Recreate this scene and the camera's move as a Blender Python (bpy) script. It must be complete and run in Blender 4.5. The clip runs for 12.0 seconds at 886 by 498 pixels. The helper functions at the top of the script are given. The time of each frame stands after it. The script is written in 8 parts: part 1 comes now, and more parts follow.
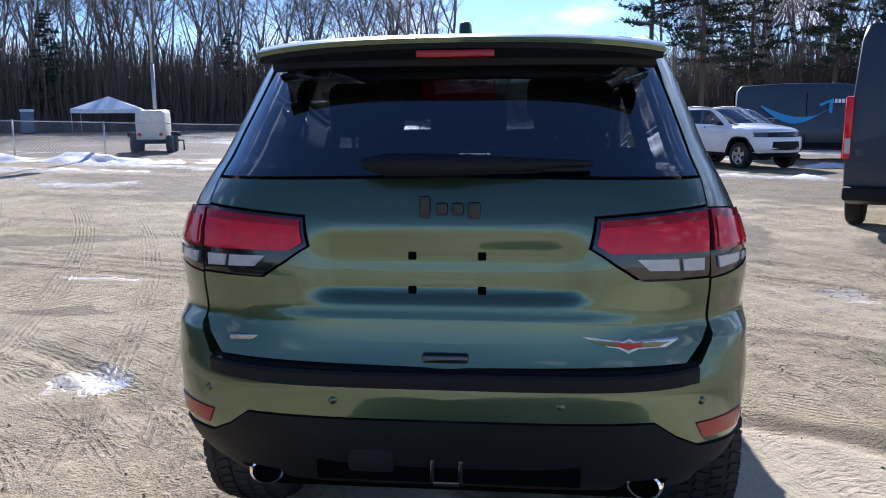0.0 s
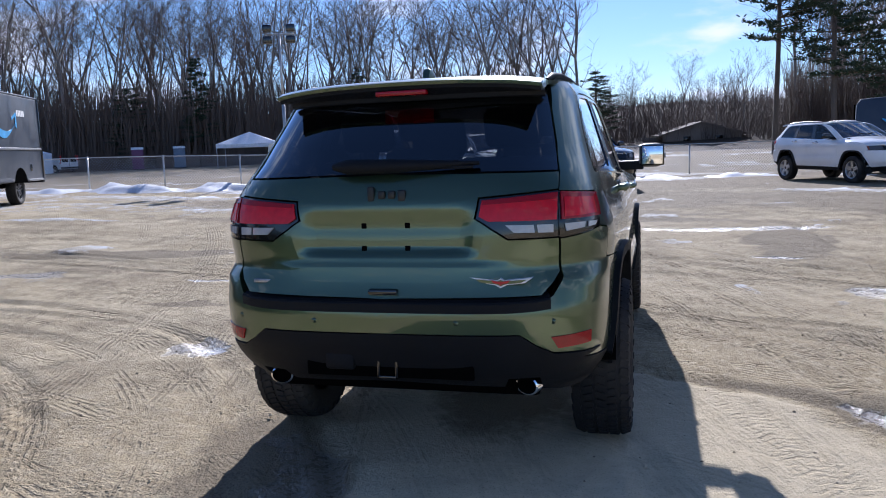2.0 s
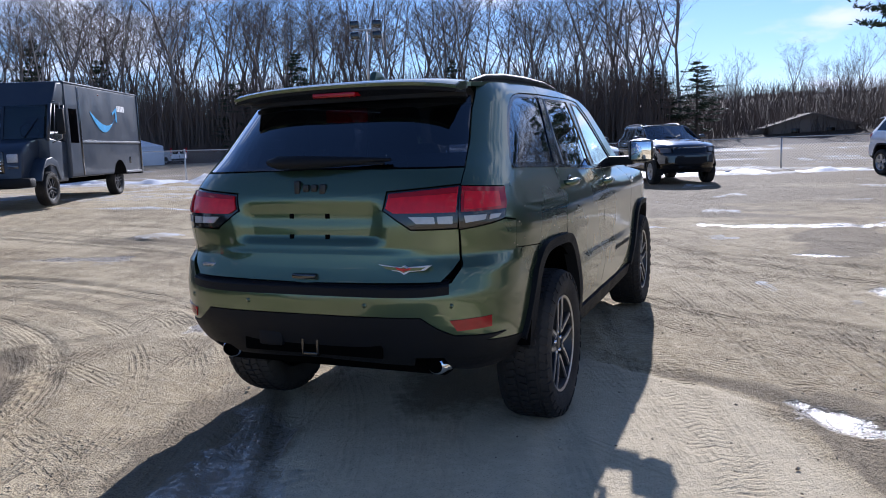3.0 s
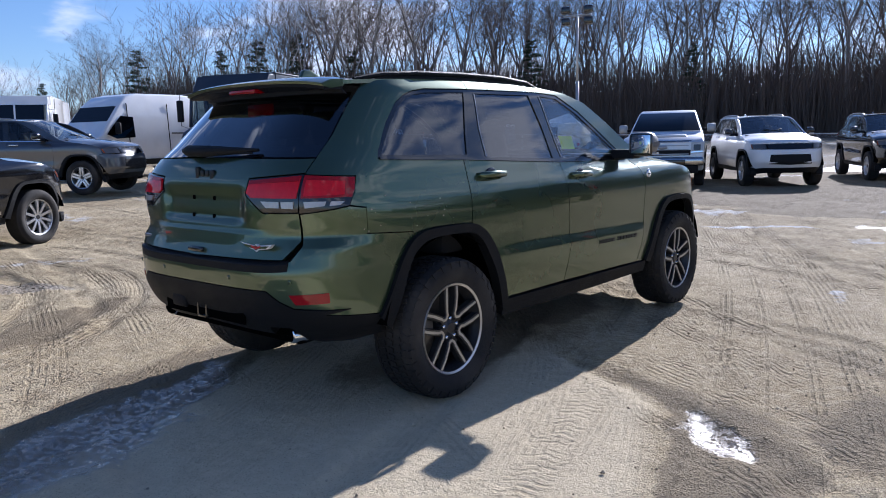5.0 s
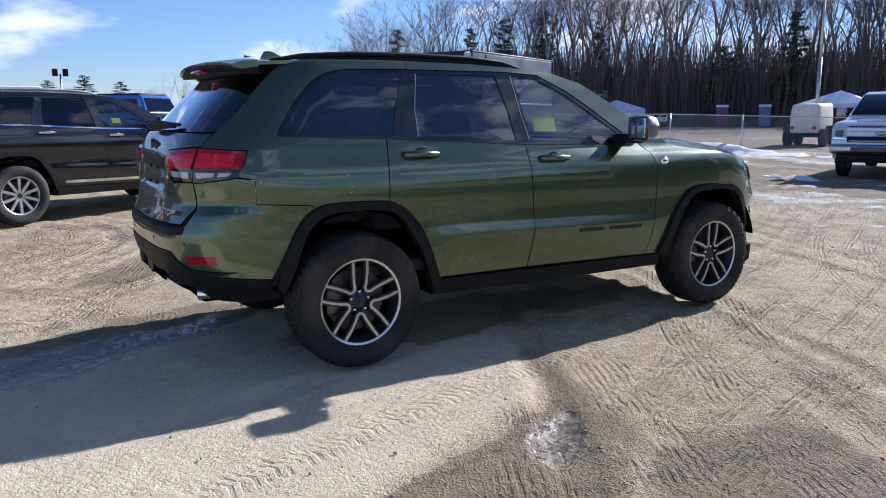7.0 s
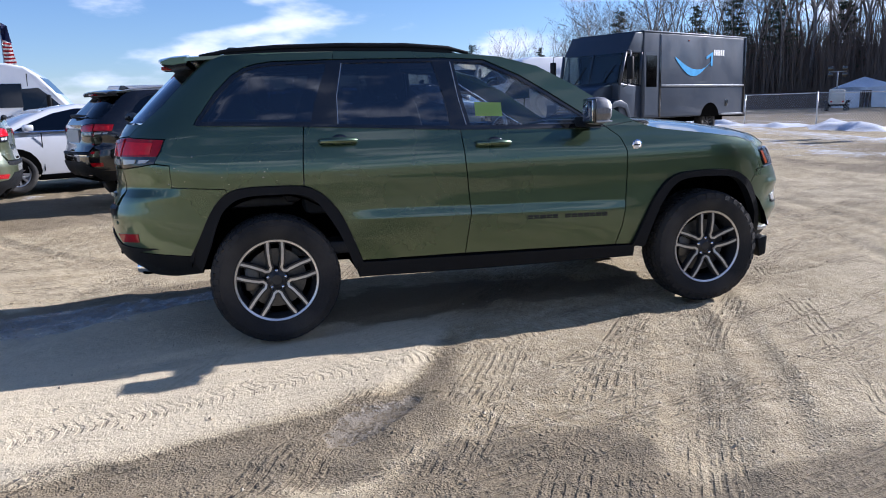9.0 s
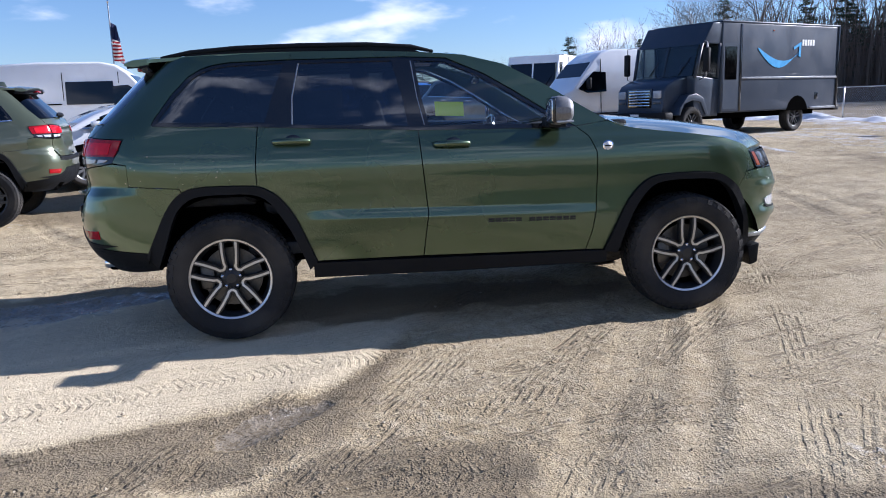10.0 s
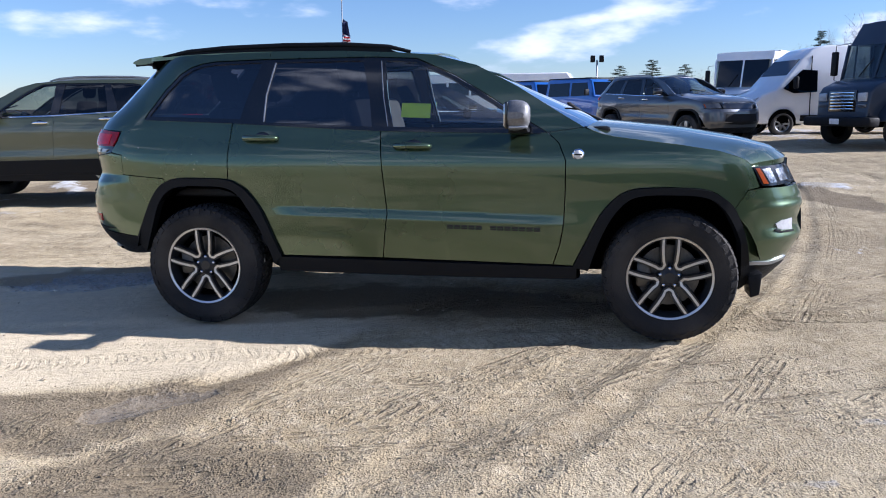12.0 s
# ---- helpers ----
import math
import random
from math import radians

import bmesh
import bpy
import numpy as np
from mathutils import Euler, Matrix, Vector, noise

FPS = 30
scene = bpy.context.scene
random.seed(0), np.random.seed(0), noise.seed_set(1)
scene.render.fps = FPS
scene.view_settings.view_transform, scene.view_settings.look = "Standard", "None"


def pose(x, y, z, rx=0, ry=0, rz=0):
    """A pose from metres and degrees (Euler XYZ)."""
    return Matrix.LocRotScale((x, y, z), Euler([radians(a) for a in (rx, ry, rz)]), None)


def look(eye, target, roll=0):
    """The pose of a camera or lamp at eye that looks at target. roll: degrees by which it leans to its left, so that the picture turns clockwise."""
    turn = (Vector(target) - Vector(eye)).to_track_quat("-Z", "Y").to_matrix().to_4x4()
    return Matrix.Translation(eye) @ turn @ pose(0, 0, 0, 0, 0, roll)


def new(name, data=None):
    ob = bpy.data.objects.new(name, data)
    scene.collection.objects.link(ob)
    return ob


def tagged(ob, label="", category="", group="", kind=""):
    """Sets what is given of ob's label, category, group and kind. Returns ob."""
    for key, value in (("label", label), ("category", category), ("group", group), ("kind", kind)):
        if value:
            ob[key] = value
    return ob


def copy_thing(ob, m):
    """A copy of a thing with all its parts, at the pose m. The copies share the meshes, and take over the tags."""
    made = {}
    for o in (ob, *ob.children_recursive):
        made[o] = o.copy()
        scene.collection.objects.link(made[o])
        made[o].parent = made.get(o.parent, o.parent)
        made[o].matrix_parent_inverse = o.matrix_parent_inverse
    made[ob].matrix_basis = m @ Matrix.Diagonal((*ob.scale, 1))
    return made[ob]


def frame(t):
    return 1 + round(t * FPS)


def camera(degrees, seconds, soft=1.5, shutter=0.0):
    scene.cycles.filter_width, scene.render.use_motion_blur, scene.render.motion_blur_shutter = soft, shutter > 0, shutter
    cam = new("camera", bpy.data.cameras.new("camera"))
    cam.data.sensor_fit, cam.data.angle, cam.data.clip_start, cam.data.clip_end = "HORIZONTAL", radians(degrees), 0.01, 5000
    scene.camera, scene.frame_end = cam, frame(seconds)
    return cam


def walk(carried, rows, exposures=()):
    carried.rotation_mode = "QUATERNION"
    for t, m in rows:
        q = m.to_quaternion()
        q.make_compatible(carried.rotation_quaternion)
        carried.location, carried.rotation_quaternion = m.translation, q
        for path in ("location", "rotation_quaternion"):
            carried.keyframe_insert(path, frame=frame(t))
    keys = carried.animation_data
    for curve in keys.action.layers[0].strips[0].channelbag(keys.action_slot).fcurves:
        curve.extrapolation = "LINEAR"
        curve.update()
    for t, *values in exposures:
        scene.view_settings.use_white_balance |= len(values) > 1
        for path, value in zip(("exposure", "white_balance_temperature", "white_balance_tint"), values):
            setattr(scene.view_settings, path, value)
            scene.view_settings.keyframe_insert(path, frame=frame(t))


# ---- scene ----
cam = camera(59.8, 12.0, soft=1.0)
# seconds, x, y, z, yaw, pitch, roll
ROWS = [
    (0.0, 0.169, -2.896, 1.499, 5.64, -9.59, 0.36),
    (0.5, 0.175, -3.267, 1.497, 7.19, -8.35, 0.92),
    (1.0, 0.335, -3.593, 1.479, 9.30, -7.55, 1.54),
    (1.5, 0.650, -3.859, 1.465, 11.89, -7.31, 1.95),
    (2.0, 1.022, -3.833, 1.445, 15.02, -7.49, 2.14),
    (2.5, 1.428, -3.883, 1.438, 18.52, -7.64, 2.21),
    (4.5, 3.126, -3.356, 1.438, 35.63, -8.12, 1.57),
    (5.0, 3.525, -3.137, 1.419, 40.35, -8.24, 1.41),
    (5.5, 3.912, -2.880, 1.413, 45.01, -8.62, 1.06),
    (6.0, 4.185, -2.512, 1.428, 49.45, -9.01, 0.70),
    (6.5, 4.555, -2.200, 1.413, 54.16, -9.29, 0.40),
    (7.0, 4.773, -1.785, 1.406, 58.98, -9.61, 0.30),
    (9.0, 5.543, -0.119, 1.375, 75.76, -10.31, 1.63),
    (9.5, 5.601, 0.316, 1.353, 79.25, -10.45, 1.86),
    (10.0, 5.610, 0.757, 1.389, 83.00, -10.58, 1.84),
    (10.5, 5.672, 1.193, 1.395, 87.17, -10.63, 1.62),
    (11.0, 5.547, 1.586, 1.397, 91.48, -10.74, 1.12),
    (11.5, 5.512, 1.986, 1.386, 95.80, -10.70, 0.73),
    (12.0, 5.451, 2.373, 1.399, 99.88, -10.62, 0.56),
]
walk(cam, [(t, pose(x, y, z, 90 + pitch, roll, yaw)) for t, x, y, z, yaw, pitch, roll in ROWS],
     exposures=[(0.0, 1.15, 5620, 17), (0.6, 0.90, 5620, 17), (2.5, 0.84, 5620, 17), (5.0, 0.82, 5620, 17), (7.0, 0.95, 5620, 17), (9.0, 1.0, 5640, 17), (12.0, 1.0, 5600, 17)])

# ---- light: low winter sun ahead of the parked car, clear sky with small clouds ----
SUN_WAY = Vector((-0.42, 2.65, 1.33)).normalized()
SUN_UP = math.asin(SUN_WAY.z)
sun_data = bpy.data.lights.new("sun", "SUN")
sun_data.energy, sun_data.angle, sun_data.color = 5.0, radians(0.53), (1.0, 0.95, 0.88)
sun = new("sun", sun_data)
sun.matrix_world = look((0, 0, 60), Vector((0, 0, 60)) - SUN_WAY)

world = bpy.data.worlds.new("sky")
scene.world = world
world.use_nodes = True
wn, wl = world.node_tree.nodes, world.node_tree.links
wn.clear()
w_out = wn.new("ShaderNodeOutputWorld")
w_bg = wn.new("ShaderNodeBackground")
w_sky = wn.new("ShaderNodeTexSky")
w_sky.sky_type, w_sky.sun_disc = "NISHITA", False
w_sky.sun_elevation, w_sky.sun_rotation = SUN_UP, math.atan2(SUN_WAY.x, SUN_WAY.y)
w_sky.air_density, w_sky.dust_density, w_sky.ozone_density = 1.0, 0.05, 3.5
w_bg.inputs["Strength"].default_value = 0.065
# small fair-weather clouds
w_co = wn.new("ShaderNodeTexCoord")
w_map = wn.new("ShaderNodeMapping")
w_map.inputs["Scale"].default_value = (1.0, 1.0, 3.2)
w_noise = wn.new("ShaderNodeTexNoise")
w_noise.inputs["Scale"].default_value, w_noise.inputs["Detail"].default_value, w_noise.inputs["Roughness"].default_value = 5.2, 7.0, 0.50
w_ramp = wn.new("ShaderNodeValToRGB")
w_ramp.color_ramp.interpolation = "EASE"
w_ramp.color_ramp.elements[0].position, w_ramp.color_ramp.elements[0].color = 0.535, (0, 0, 0, 1)
w_ramp.color_ramp.elements[1].position, w_ramp.color_ramp.elements[1].color = 0.70, (1, 1, 1, 1)
w_mix = wn.new("ShaderNodeMixRGB")
w_mix.inputs["Color2"].default_value = (8.5, 8.8, 9.6, 1)
wl.new(w_co.outputs["Generated"], w_map.inputs[0])
wl.new(w_map.outputs[0], w_noise.inputs["Vector"])
w_sep = wn.new("ShaderNodeSeparateXYZ")
w_more = wn.new("ShaderNodeMath"); w_more.operation = "MULTIPLY_ADD"; w_more.inputs[1].default_value = 0.060
wl.new(w_co.outputs["Generated"], w_sep.inputs[0])
w_east = wn.new("ShaderNodeMath"); w_east.operation = "MULTIPLY_ADD"; w_east.inputs[1].default_value = 0.080
w_pos = wn.new("ShaderNodeMath"); w_pos.operation = "MAXIMUM"; w_pos.inputs[1].default_value = 0.0
wl.new(w_sep.outputs["X"], w_pos.inputs[0]); wl.new(w_pos.outputs[0], w_east.inputs[0]); wl.new(w_noise.outputs["Fac"], w_east.inputs[2])
wl.new(w_sep.outputs["Y"], w_more.inputs[0]); wl.new(w_east.outputs[0], w_more.inputs[2])
w_low = wn.new("ShaderNodeMapRange")          # the clouds lie low, the sky overhead is clear
w_low.inputs["From Min"].default_value, w_low.inputs["From Max"].default_value = 0.45, 0.90
w_low.inputs["To Min"].default_value, w_low.inputs["To Max"].default_value = 0.0, -0.16
w_sum = wn.new("ShaderNodeMath"); w_sum.operation = "ADD"
wl.new(w_sep.outputs["Z"], w_low.inputs["Value"])
wl.new(w_more.outputs[0], w_sum.inputs[0]); wl.new(w_low.outputs[0], w_sum.inputs[1])
wl.new(w_sum.outputs[0], w_ramp.inputs[0])
wl.new(w_ramp.outputs[0], w_mix.inputs["Fac"])
w_deep = wn.new("ShaderNodeMixRGB")
w_deep.blend_type = "MULTIPLY"
w_deep.inputs["Fac"].default_value, w_deep.inputs["Color2"].default_value = 1.0, (0.84, 0.90, 1.03, 1)
wl.new(w_sky.outputs[0], w_deep.inputs["Color1"])
wl.new(w_deep.outputs[0], w_mix.inputs["Color1"])
wl.new(w_mix.outputs[0], w_bg.inputs["Color"])
wl.new(w_bg.outputs[0], w_out.inputs["Surface"])


# ---- materials ----
def shader(name):
    m = bpy.data.materials.new(name)
    m.use_nodes = True
    n = m.node_tree.nodes
    return m, n, m.node_tree.links, n["Principled BSDF"]


def surface(name, colour, rough=0.5, metal=0.0, vary=0.25, scale=6.0, bump=0.0, fine=80.0, coat=0.0, coat_ior=1.5, spec=0.5, dirt=None, dirt_amount=0.0):
    """A plain material with variation at two scales and fine relief."""
    m, n, l, b = shader(name)
    co = n.new("ShaderNodeTexCoord")
    big = n.new("ShaderNodeTexNoise"); big.inputs["Scale"].default_value = scale; big.inputs["Detail"].default_value = 5
    small = n.new("ShaderNodeTexNoise"); small.inputs["Scale"].default_value = fine; small.inputs["Detail"].default_value = 3
    l.new(co.outputs["Object"], big.inputs["Vector"]); l.new(co.outputs["Object"], small.inputs["Vector"])
    add = n.new("ShaderNodeMath"); add.operation = "ADD"
    l.new(big.outputs["Fac"], add.inputs[0]); l.new(small.outputs["Fac"], add.inputs[1])
    mr = n.new("ShaderNodeMapRange")
    mr.inputs["From Min"].default_value, mr.inputs["From Max"].default_value = 0.6, 1.4
    mr.inputs["To Min"].default_value, mr.inputs["To Max"].default_value = 1 - vary, 1 + vary
    l.new(add.outputs[0], mr.inputs["Value"])
    mul = n.new("ShaderNodeVectorMath"); mul.operation = "SCALE"; mul.inputs[0].default_value = colour[:3]
    l.new(mr.outputs[0], mul.inputs["Scale"])
    last = mul.outputs[0]
    if dirt:
        dn = n.new("ShaderNodeTexNoise"); dn.inputs["Scale"].default_value = 2.2; dn.inputs["Detail"].default_value = 8
        l.new(co.outputs["Object"], dn.inputs["Vector"])
        dr = n.new("ShaderNodeMapRange")
        dr.inputs["From Min"].default_value, dr.inputs["From Max"].default_value = 0.48, 0.75
        dr.inputs["To Max"].default_value = dirt_amount
        l.new(dn.outputs["Fac"], dr.inputs["Value"])
        mx = n.new("ShaderNodeMixRGB"); mx.inputs["Color2"].default_value = (*dirt, 1)
        l.new(dr.outputs[0], mx.inputs["Fac"]); l.new(last, mx.inputs["Color1"])
        last = mx.outputs[0]
    l.new(last, b.inputs["Base Color"])
    rr = n.new("ShaderNodeMapRange")
    rr.inputs["From Min"].default_value, rr.inputs["From Max"].default_value = 0.3, 0.7
    rr.inputs["To Min"].default_value, rr.inputs["To Max"].default_value = max(0.0, rough * 0.85), min(1.0, rough * 1.15)
    l.new(big.outputs["Fac"], rr.inputs["Value"]); l.new(rr.outputs[0], b.inputs["Roughness"])
    b.inputs["Metallic"].default_value = metal
    b.inputs["Coat Weight"].default_value = coat
    b.inputs["Coat Roughness"].default_value = 0.03
    b.inputs["Coat IOR"].default_value = coat_ior
    b.inputs["Specular IOR Level"].default_value = spec
    if bump:
        bp = n.new("ShaderNodeBump"); bp.inputs["Strength"].default_value = bump; bp.inputs["Distance"].default_value = 0.01
        l.new(small.outputs["Fac"], bp.inputs["Height"]); l.new(bp.outputs[0], b.inputs["Normal"])
    return m


def paint(name, colour, metal=0.35, rough=0.34, dusty=0.05, coat_ior=1.6):
    """Car paint: flaked base under clear coat, a thin road film."""
    m = surface(name, colour, rough=rough, metal=metal, vary=0.06, scale=1.5, fine=900, coat=1.0, coat_ior=coat_ior, dirt=(0.30, 0.27, 0.22), dirt_amount=dusty)
    return m


def glass(name, tint, gloss=1.0):
    """Thin tinted pane: see-through body, mirror gloss by angle."""
    m, n, l, b = shader(name)
    n.remove(b)
    out = n["Material Output"]
    tr = n.new("ShaderNodeBsdfTransparent"); tr.inputs[0].default_value = (*tint, 1)
    gl = n.new("ShaderNodeBsdfGlossy"); gl.inputs["Roughness"].default_value = 0.015; gl.inputs["Color"].default_value = (0.95, 0.97, 1, 1)
    fr = n.new("ShaderNodeLayerWeight"); fr.inputs["Blend"].default_value = 0.5
    pw = n.new("ShaderNodeMath"); pw.operation = "POWER"; pw.inputs[1].default_value = 5.0
    ad = n.new("ShaderNodeMath"); ad.operation = "MULTIPLY_ADD"; ad.inputs[1].default_value, ad.inputs[2].default_value = 0.95, 0.047
    k = n.new("ShaderNodeMath"); k.operation = "MULTIPLY"; k.inputs[1].default_value = gloss; k.use_clamp = True
    l.new(fr.outputs["Facing"], pw.inputs[0]); l.new(pw.outputs[0], ad.inputs[0])
    mx = n.new("ShaderNodeMixShader")
    l.new(ad.outputs[0], k.inputs[0]); l.new(k.outputs[0], mx.inputs[0]); l.new(tr.outputs[0], mx.inputs[1]); l.new(gl.outputs[0], mx.inputs[2])
    l.new(mx.outputs[0], out.inputs["Surface"])
    return m


def lens(name, colour, rough=0.08, coat=1.0):
    m, n, l, b = shader(name)
    co = n.new("ShaderNodeTexCoord")
    wv = n.new("ShaderNodeTexNoise"); wv.inputs["Scale"].default_value = 40
    l.new(co.outputs["Object"], wv.inputs["Vector"])
    rp = n.new("ShaderNodeValToRGB")
    rp.color_ramp.elements[0].color = (*[c * 0.6 for c in colour], 1)
    rp.color_ramp.elements[1].color = (*colour, 1)
    l.new(wv.outputs["Fac"], rp.inputs[0]); l.new(rp.outputs[0], b.inputs["Base Color"])
    b.inputs["Roughness"].default_value = rough
    b.inputs["Coat Weight"].default_value = coat
    b.inputs["Specular IOR Level"].default_value = 0.3
    return m


GREEN = paint("green_paint", (0.070, 0.110, 0.057), metal=0.78, rough=0.30, dusty=0.025, coat_ior=1.58)
GREEN_LIGHT = paint("olive_paint", (0.085, 0.100, 0.060), metal=0.4)
BLACK_PAINT = paint("black_paint", (0.006, 0.006, 0.007), metal=0.0, rough=0.12, dusty=0.004, coat_ior=1.42)
MIRROR_CAP = surface("satin_mirror_cap", (0.21, 0.21, 0.215), rough=0.5, metal=0.6)
WHITE_PAINT = paint("white_paint", (0.78, 0.79, 0.80), metal=0.0, dusty=0.10)
SILVER_PAINT = paint("silver_paint", (0.62, 0.63, 0.65), metal=0.25, dusty=0.12)
GREY_PAINT = paint("graphite_paint", (0.055, 0.062, 0.075), metal=0.4)
NAVY_PAINT = surface("slate_blue_paint", (0.026, 0.038, 0.060), rough=0.40, vary=0.06, scale=1.5, fine=900, coat=0.35, coat_ior=1.4, spec=0.3, dirt=(0.30, 0.27, 0.22), dirt_amount=0.04)
BLUE_PAINT = paint("blue_paint", (0.015, 0.11, 0.42), metal=0.2)
TRIM = surface("black_plastic", (0.009, 0.010, 0.012), spec=0.16, rough=0.55, bump=0.25, fine=350)
GLOSS_BLACK = surface("gloss_black", (0.008, 0.008, 0.009), rough=0.12, coat=0.6)
# near-black, no gloss: shade put into the colour; plain dark parts share it
DARK = surface("dark_parts_and_shade", (0.003, 0.003, 0.003), rough=1.0, spec=0.0)
CABIN = surface("charcoal_cloth", (0.028, 0.028, 0.030), rough=0.85, bump=0.3, fine=400)
CABIN_HARD = surface("cabin_plastic", (0.035, 0.035, 0.038), rough=0.6)
RUBBER = surface("tyre_rubber", (0.019, 0.019, 0.020), rough=0.8, spec=0.25, bump=0.35, fine=140, dirt=(0.12, 0.106, 0.088), dirt_amount=0.5)
ALLOY = surface("machined_alloy", (0.54, 0.55, 0.57), rough=0.34, metal=1.0, vary=0.06)
ALLOY_DARK = surface("dark_alloy", (0.03, 0.031, 0.034), rough=0.35, metal=0.3)
STEEL = surface("brake_steel", (0.11, 0.106, 0.10), rough=0.45, metal=0.9)
CHROME = surface("chrome", (0.82, 0.83, 0.85), rough=0.07, metal=1.0, vary=0.03)
SATIN = surface("satin_grey", (0.32, 0.33, 0.35), rough=0.35, metal=0.7)
RED_LENS = lens("red_lens", (0.72, 0.010, 0.022), coat=0.2)
RED_DARK = lens("deep_red_lens", (0.36, 0.004, 0.010), coat=0.3)
CLEAR_LENS = lens("clear_lens", (0.52, 0.53, 0.55))
SMOKE_LENS = lens("smoked_lens", (0.10, 0.105, 0.115))
LAMP_BOWL = surface("lamp_bowl", (0.30, 0.31, 0.33), rough=0.22, metal=1.0, vary=0.7, scale=28.0)
AMBER = lens("amber_lens", (0.30, 0.055, 0.010), rough=0.2, coat=0.4)
GLASS_DARK = glass("privacy_glass", (0.12, 0.128, 0.145), 2.2)
GLASS_CLEAR = glass("side_glass", (0.84, 0.88, 0.87), 2.0)
GLASS_TINT = glass("dark_window_glass", (0.05, 0.055, 0.065), 1.0)
GLASS_LIGHT = glass("window_glass", (0.55, 0.60, 0.60), 1.0)
PAPER_GREEN, pn, pl, pb = shader("yellow_green_paper")
p_thin = pn.new("ShaderNodeBsdfTranslucent")
p_thin.inputs[0].default_value = (0.72, 0.95, 0.08, 1)
pb.inputs["Base Color"].default_value, pb.inputs["Roughness"].default_value = (0.72, 0.95, 0.08, 1), 0.6
p_mix = pn.new("ShaderNodeMixShader")
pl.new(pb.outputs[0], p_mix.inputs[1]); pl.new(p_thin.outputs[0], p_mix.inputs[2]); pl.new(p_mix.outputs[0], pn["Material Output"].inputs["Surface"])
WHITE_MARK = surface("white_vinyl", (0.80, 0.80, 0.80), rough=0.5)
RED_MARK = surface("red_vinyl", (0.55, 0.02, 0.02), rough=0.4)
BLUE_MARK = surface("blue_vinyl", (0.03, 0.30, 0.62), rough=0.45)
DECAL = surface("dark_decal", (0.010, 0.012, 0.010), rough=0.5)
GALV = surface("galvanised_steel", (0.45, 0.46, 0.47), rough=0.45, metal=0.8, dirt=(0.2, 0.17, 0.13), dirt_amount=0.3)
BARK = surface("grey_bark", (0.260, 0.228, 0.200), rough=0.95, vary=0.5, scale=1.2, bump=0.5, fine=18)
TWIG = surface("bare_twigs", (0.155, 0.126, 0.104), rough=0.95, vary=0.4, scale=0.6)
BRUSH = surface("brown_brush", (0.125, 0.094, 0.075), rough=1.0, vary=0.5, scale=0.25)
PINE_BARK = surface("dark_pine_bark", (0.100, 0.082, 0.068), rough=0.95, vary=0.4, scale=1.2, bump=0.5, fine=18)
NEEDLES = surface("pine_needles", (0.030, 0.052, 0.026), rough=0.8, vary=0.5, scale=1.0)
CANVAS = surface("white_canvas", (0.72, 0.76, 0.82), rough=0.7)
SNOW = surface("old_snow", (0.64, 0.65, 0.68), rough=0.6, vary=0.25, scale=1.5, bump=0.5, fine=14, dirt=(0.34, 0.29, 0.22), dirt_amount=0.5)


# ---- mesh helpers ----
def finish(name, bm, material, parent=None, label="", smooth=True, sharp=38):
    """Link a bmesh as one mesh object."""
    me = bpy.data.meshes.new(name)
    if smooth:
        lim = radians(sharp)
        for f in bm.faces:
            f.smooth = True
        for e in bm.edges:
            if len(e.link_faces) != 2 or e.calc_face_angle(0) > lim:
                e.smooth = False
    bm.to_mesh(me)
    bm.free()
    me.materials.append(material)
    ob = new(name, me)
    if parent:
        ob.parent = parent
    if label:
        ob["label"] = label
    return ob


part = finish


def thing(name, label, category, group="", m=None, kind=""):
    ob = new(name)
    ob.empty_display_size = 0.2
    if m is not None:
        ob.matrix_basis = m
    return tagged(ob, label, category, group, kind)


def raw(name, verts, faces, material, parent=None, label="", smooth=False):
    me = bpy.data.meshes.new(name)
    me.from_pydata(verts, [], faces)
    me.materials.append(material)
    if smooth:
        me.polygons.foreach_set("use_smooth", [True] * len(me.polygons))
    ob = new(name, me)
    if parent:
        ob.parent = parent
    if label:
        ob["label"] = label
    return ob


def add_box(bm, lo, hi, bevel=0.0, m=None, seg=2):
    """A box from corner to corner, its edges rounded."""
    c = [(a + b) / 2 for a, b in zip(lo, hi)]
    s = [max(abs(b - a), 1e-4) for a, b in zip(lo, hi)]
    mm = Matrix.Translation(c) @ Matrix.Diagonal((*s, 1))
    g = bmesh.ops.create_cube(bm, size=1, matrix=(m @ mm) if m else mm)
    if bevel:
        es = list({e for v in g["verts"] for e in v.link_edges})
        bmesh.ops.bevel(bm, geom=es, offset=min(bevel, min(s) * 0.45), segments=seg, affect="EDGES", profile=0.5)
    return bm


def box(lo, hi, bevel=0.0, m=None, seg=2):
    return add_box(bmesh.new(), lo, hi, bevel, m, seg)


